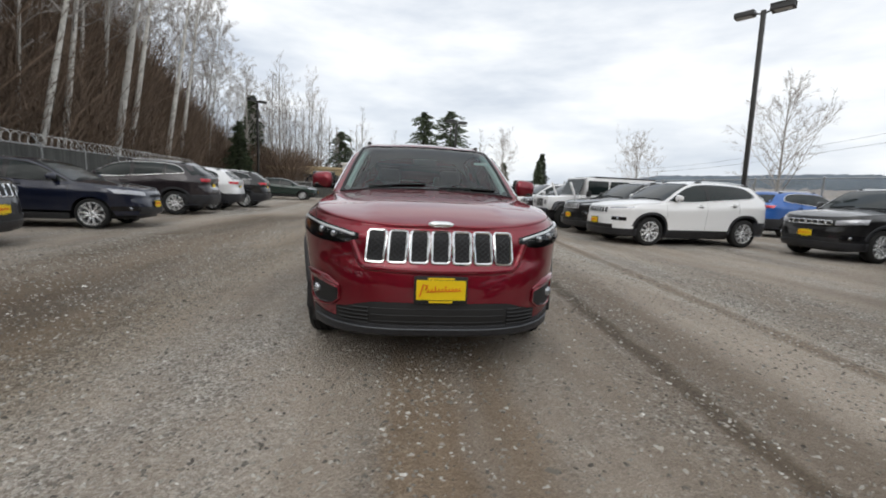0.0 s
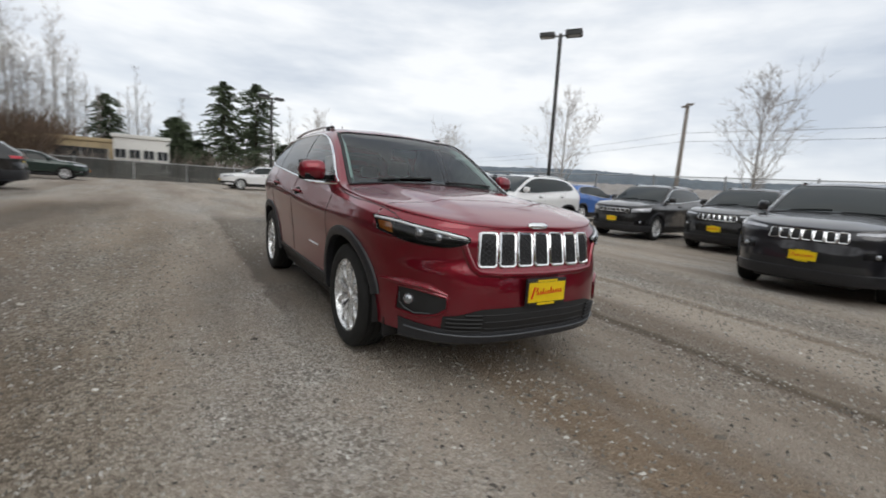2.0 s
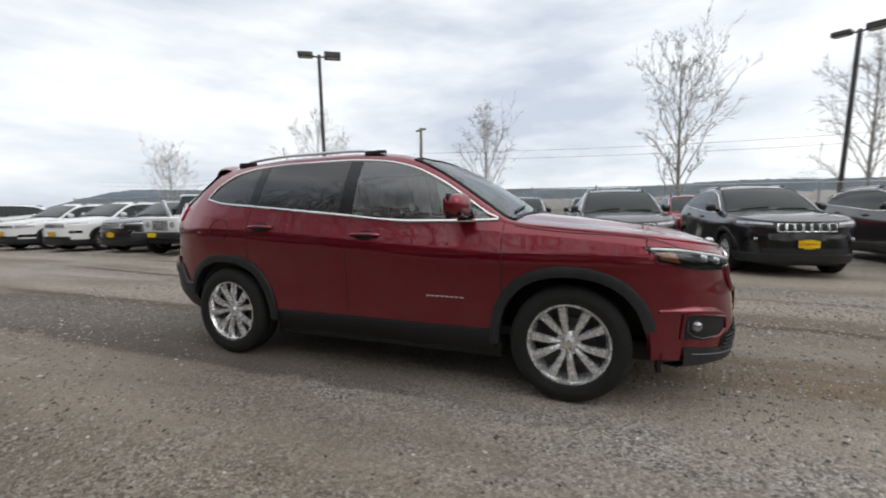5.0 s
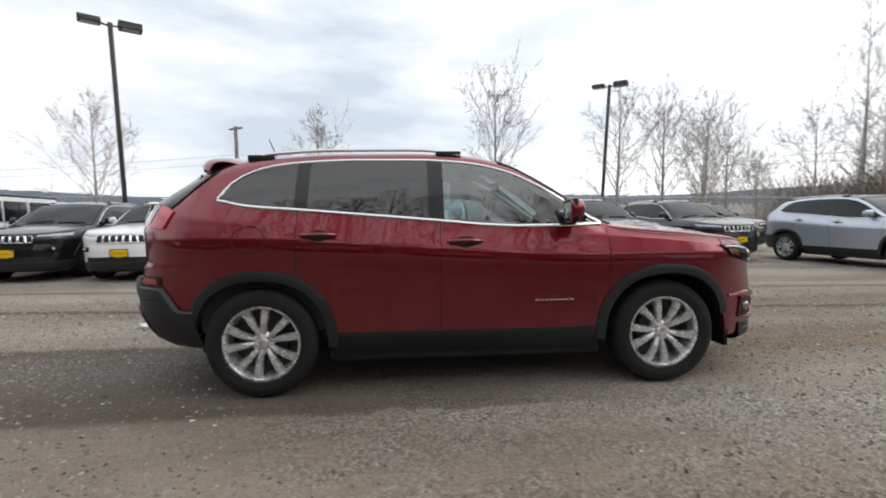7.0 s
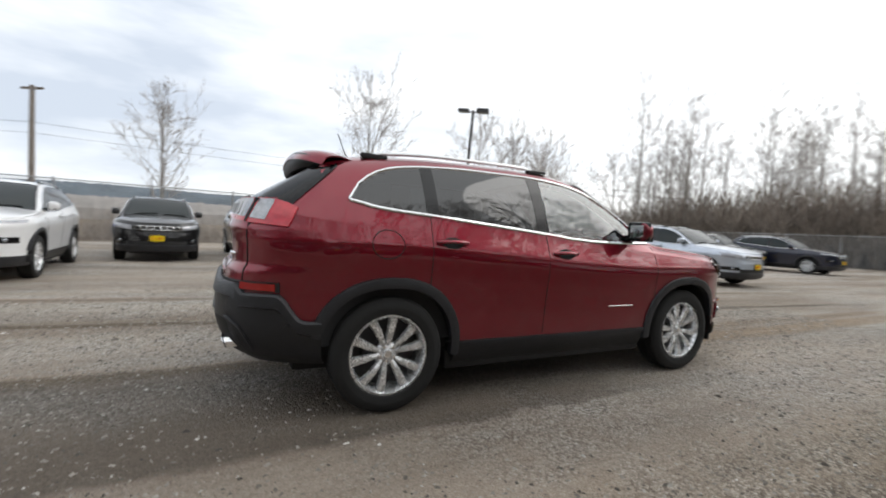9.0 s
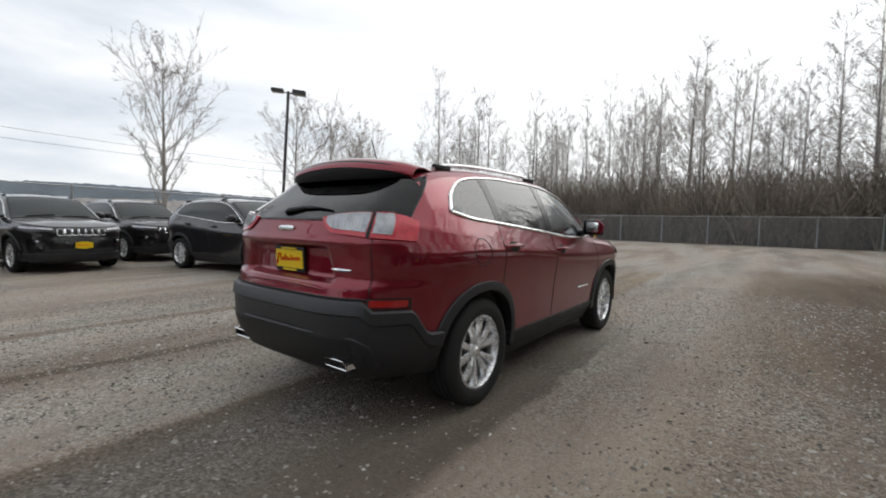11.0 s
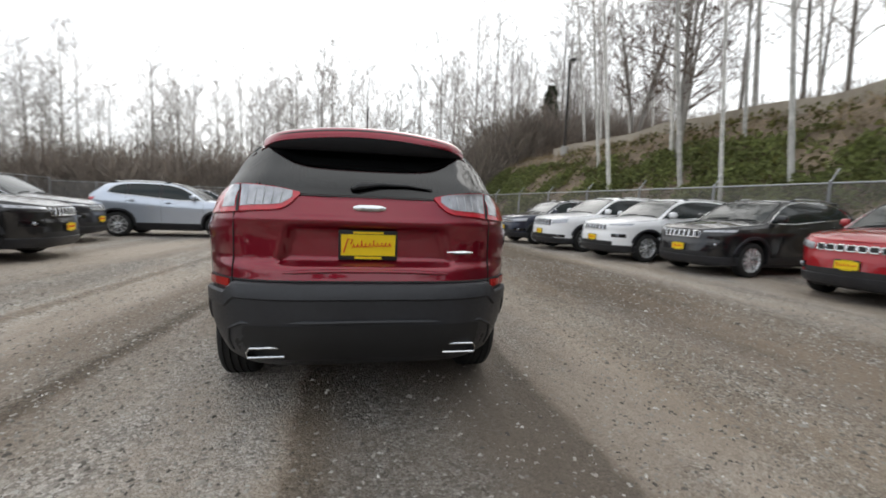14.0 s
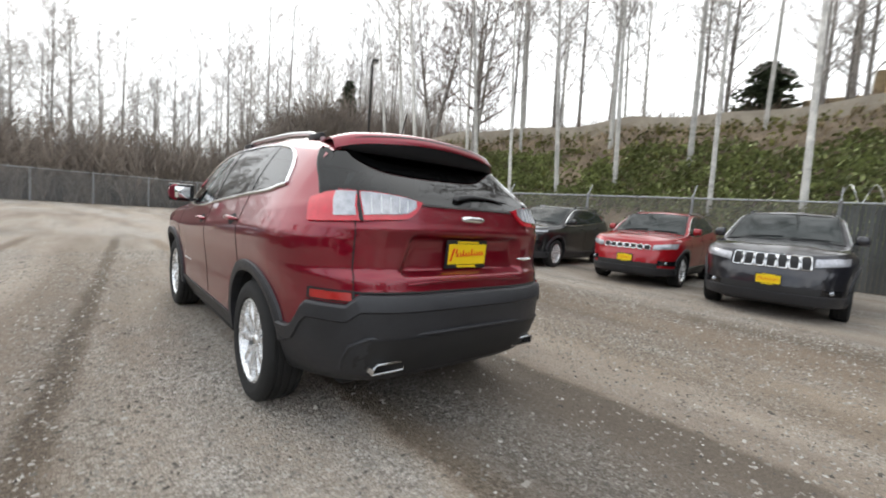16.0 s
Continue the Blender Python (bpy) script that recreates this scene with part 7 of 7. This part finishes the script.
put(mid, M["paint_grey"], "dark grey compact SUV with a grey bonnet", 8.6, -7.5, ROW_E)
put(mid, M["paint_grey"], "grey compact SUV behind the row", 11.6, -10.4, ROW_E)
put(mid, M["paint_bright_red"], "bright red compact SUV in the second row", 12.8, -3.9, ROW_E)
put(mid, M["paint_white"], "white compact SUV far down the row", 5.2, 20.6, ROW_E)
put(mid, M["paint_white"], "white compact SUV in the far row", 6.9, 15.3, ROW_E)
put(mid, M["paint_plum"], "dark compact SUV in the far row", 7.2, 12.9, ROW_E)
put(mid, M["paint_navy"], "dark compact SUV far along the south fence", 8.0, -21.5, -87)
put(mid, M["paint_black"], "black compact SUV far along the south fence", 10.4, -20.0, -87)

small = build_model("small_suv", "silver small SUV", scaled(0.955, 0.975, 0.985, wheel_r=0.35, arch_r=0.415), 0.975, M["paint_silver"], FACE_WIDE)
put(small, M["paint_silver"], "silver-grey small SUV with a dark roof standing across the lot", 5.42, -10.2, -87, True)
for o in small.children:
    if o.name.startswith("roof") and not o.name.startswith("roof_rail"):
        o.material_slots[0].material = M["gloss_black"]
        tagged(o, "gloss black painted roof")
put(small, M["paint_bright_red"], "bright red small SUV with a slotted grille", -9.12, -0.68, ROW_W)
put(small, M["paint_black"], "black small SUV with a yellow plate", 10.96, 4.06, ROW_E)
put(small, M["paint_blue"], "bright blue small SUV seen from behind", 14.3, 9.6, 96)
put(small, M["paint_white"], "white small SUV backed against the bank fence", -8.6, 13.0, ROW_E)
put(small, M["paint_black"], "black small SUV backed against the bank fence", -8.3, 15.6, ROW_E)
put(small, M["paint_white"], "white small SUV in the far row", 6.6, 17.8, ROW_E)
put(small, M["paint_navy"], "dark blue small SUV at the end of the bank row", -7.4, -10.7, ROW_W)

large = build_model("large_suv", "dark grey large SUV", scaled(1.043, 1.05, 1.045, wheel_r=0.375, arch_r=0.44), 1.05, M["paint_grey"], FACE_TALL)
put(large, M["paint_grey"], "dark grey large SUV with bright mirrors and a slotted grille", -8.5, 1.92, ROW_W, True)
put(large, M["paint_plum"], "dark brown-grey large SUV backed against the bank fence", -8.79, 10.45, ROW_E)
put(large, M["paint_white"], "white large crossover under the bank fence", -7.95, -8.3, ROW_W)

hatch = build_model("hatchback", "dark blue hatchback", scaled(0.965, 0.86, 0.965, wheel_r=0.325, arch_r=0.37), 0.86, M["paint_navy"], FACE_ROAD, rails=False, clad=False)
put(hatch, M["paint_navy"], "dark navy blue hatchback with split-spoke wheels", -8.10, 5.70, ROW_W, True)
put(hatch, M["paint_green"], "dark green car far across the lot", -8.2, 27.0, 92)
put(hatch, M["paint_white"], "white car far across the lot", 2.6, 25.5, -80)


def build_offroader():
    """A square four-door off-roader with round lamps and flat flares."""
    car = empty("off_roader", "white square four-door off-roader with black flares", "car", pose(6.95, 10.6, 0, 0, 0, -84), "parked cars")
    P = M["paint_white"]
    bm = bmesh.new()
    add_box(bm, -0.76, -1.0, 0.52, 0.76, 2.05, 1.17, 0.05)
    part("tub", bm, P, car)
    bm = bmesh.new()
    vs = add_box(bm, -0.66, -2.05, 0.62, 0.66, -0.98, 1.14, 0.06)
    for v in bm.verts:
        if v.co.y < -1.5:
            v.co.x *= 0.86
            v.co.z -= 0.05 * (v.co.z > 0.9)
    part("bonnet", bm, P, car)
    bm = bmesh.new()
    add_box(bm, -0.62, -2.10, 0.60, 0.62, -2.03, 1.08, 0.03)
    g = part("grille_panel", bm, P, car)
    for i in range(7):
        x = -0.24 + 0.08 * i
        bm = bmesh.new()
        add_box(bm, x - 0.022, -2.112, 0.72, x + 0.022, -2.098, 1.0, 0.006)
        part("grille_slot", bm, M["black"], g)
    for s in (-1, 1):
        bm = bmesh.new()
        add_lathe(bm, [(0.0, 0.0), (0.012, 0.06), (0.0, 0.085), (-0.02, 0.09)], 18, m=Matrix.Translation((s * 0.44, -2.11, 0.88)) @ pose(0, 0, 0, 0, 0, -90))
        part("headlight", bm, M["clear_lens"], car)
        bm = bmesh.new()
        add_box(bm, s * 0.70 - 0.04, -1.2, 1.16, s * 0.70 + 0.04, -1.14, 1.74, 0.01, Matrix.Translation((0, -0.9, 1.16)) @ pose(0, 0, 0, 24) @ Matrix.Translation((0, 0.95, -1.16)))
        part("screen_post", bm, P, car)
        for y in (-1.473, 1.473):
            bm = bmesh.new()
            pts = [(-0.50, 0.66), (-0.42, 0.86), (-0.30, 0.93), (0.32, 0.93), (0.46, 0.84), (0.54, 0.62)]
            Q = [[(s * 0.68, y + a, z), (s * 0.93, y + a, z - 0.02), (s * 0.93, y + a * 0.97, z - 0.08)] for a, z in pts]
            add_grid(bm, Q)
            part("arch_flare", bm, M["plastic"], car)
            w = build_wheel("wheel", car, r=0.39, rim_r=0.222, detail=0.5)
            w.matrix_basis = pose(s * 0.78, y, 0.39, 0, 0, 0 if s < 0 else 180)
        bm = bmesh.new()
        add_box(bm, s * 0.78, -0.75, 1.12, s * 0.99, -0.66, 1.32, 0.03)
        part("wing_mirror", bm, M["black"], car)
        for ya, yb in ((-0.66, 0.12), (0.20, 0.90), (1.0, 1.92)):
            bm = bmesh.new()
            add_box(bm, s * 0.735, ya, 1.20, s * 0.752, yb, 1.68, 0.005)
            part("window", bm, M["pane_car"], car)
        for y in (-0.90, 0.16, 0.95):
            bm = bmesh.new()
            add_box(bm, s * 0.758, y - 0.006, 0.58, s * 0.764, y + 0.006, 1.17)
            part("door_gap", bm, M["seam"], car)
    bm = bmesh.new()
    add_box(bm, -0.73, -0.72, 1.16, 0.73, 2.02, 1.80, 0.05)
    part("cabin_shell", bm, P, car)
    bm = bmesh.new()
    add_box(bm, -0.735, -0.40, 1.79, 0.735, 2.03, 1.84, 0.03)
    part("roof", bm, M["plastic"], car, "black hard top")
    bm = bmesh.new()
    V = [bm.verts.new(p) for p in ((-0.66, -0.985, 1.16), (0.66, -0.985, 1.16), (0.62, -0.735, 1.74), (-0.62, -0.735, 1.74))]
    bm.faces.new(V)
    part("windscreen", bm, M["pane_car"], car)
    bm = bmesh.new()
    add_box(bm, -0.80, -2.36, 0.50, 0.80, -2.14, 0.68, 0.04)
    part("front_bumper", bm, M["plastic"], car)
    bm = bmesh.new()
    add_box(bm, -0.55, -2.0, 0.34, 0.55, 2.0, 0.55)
    part("chassis", bm, M["black"], car)
    add_plate(car, Vector((0, -2.375, 0.60)), -1, lines=False)


build_offroader()
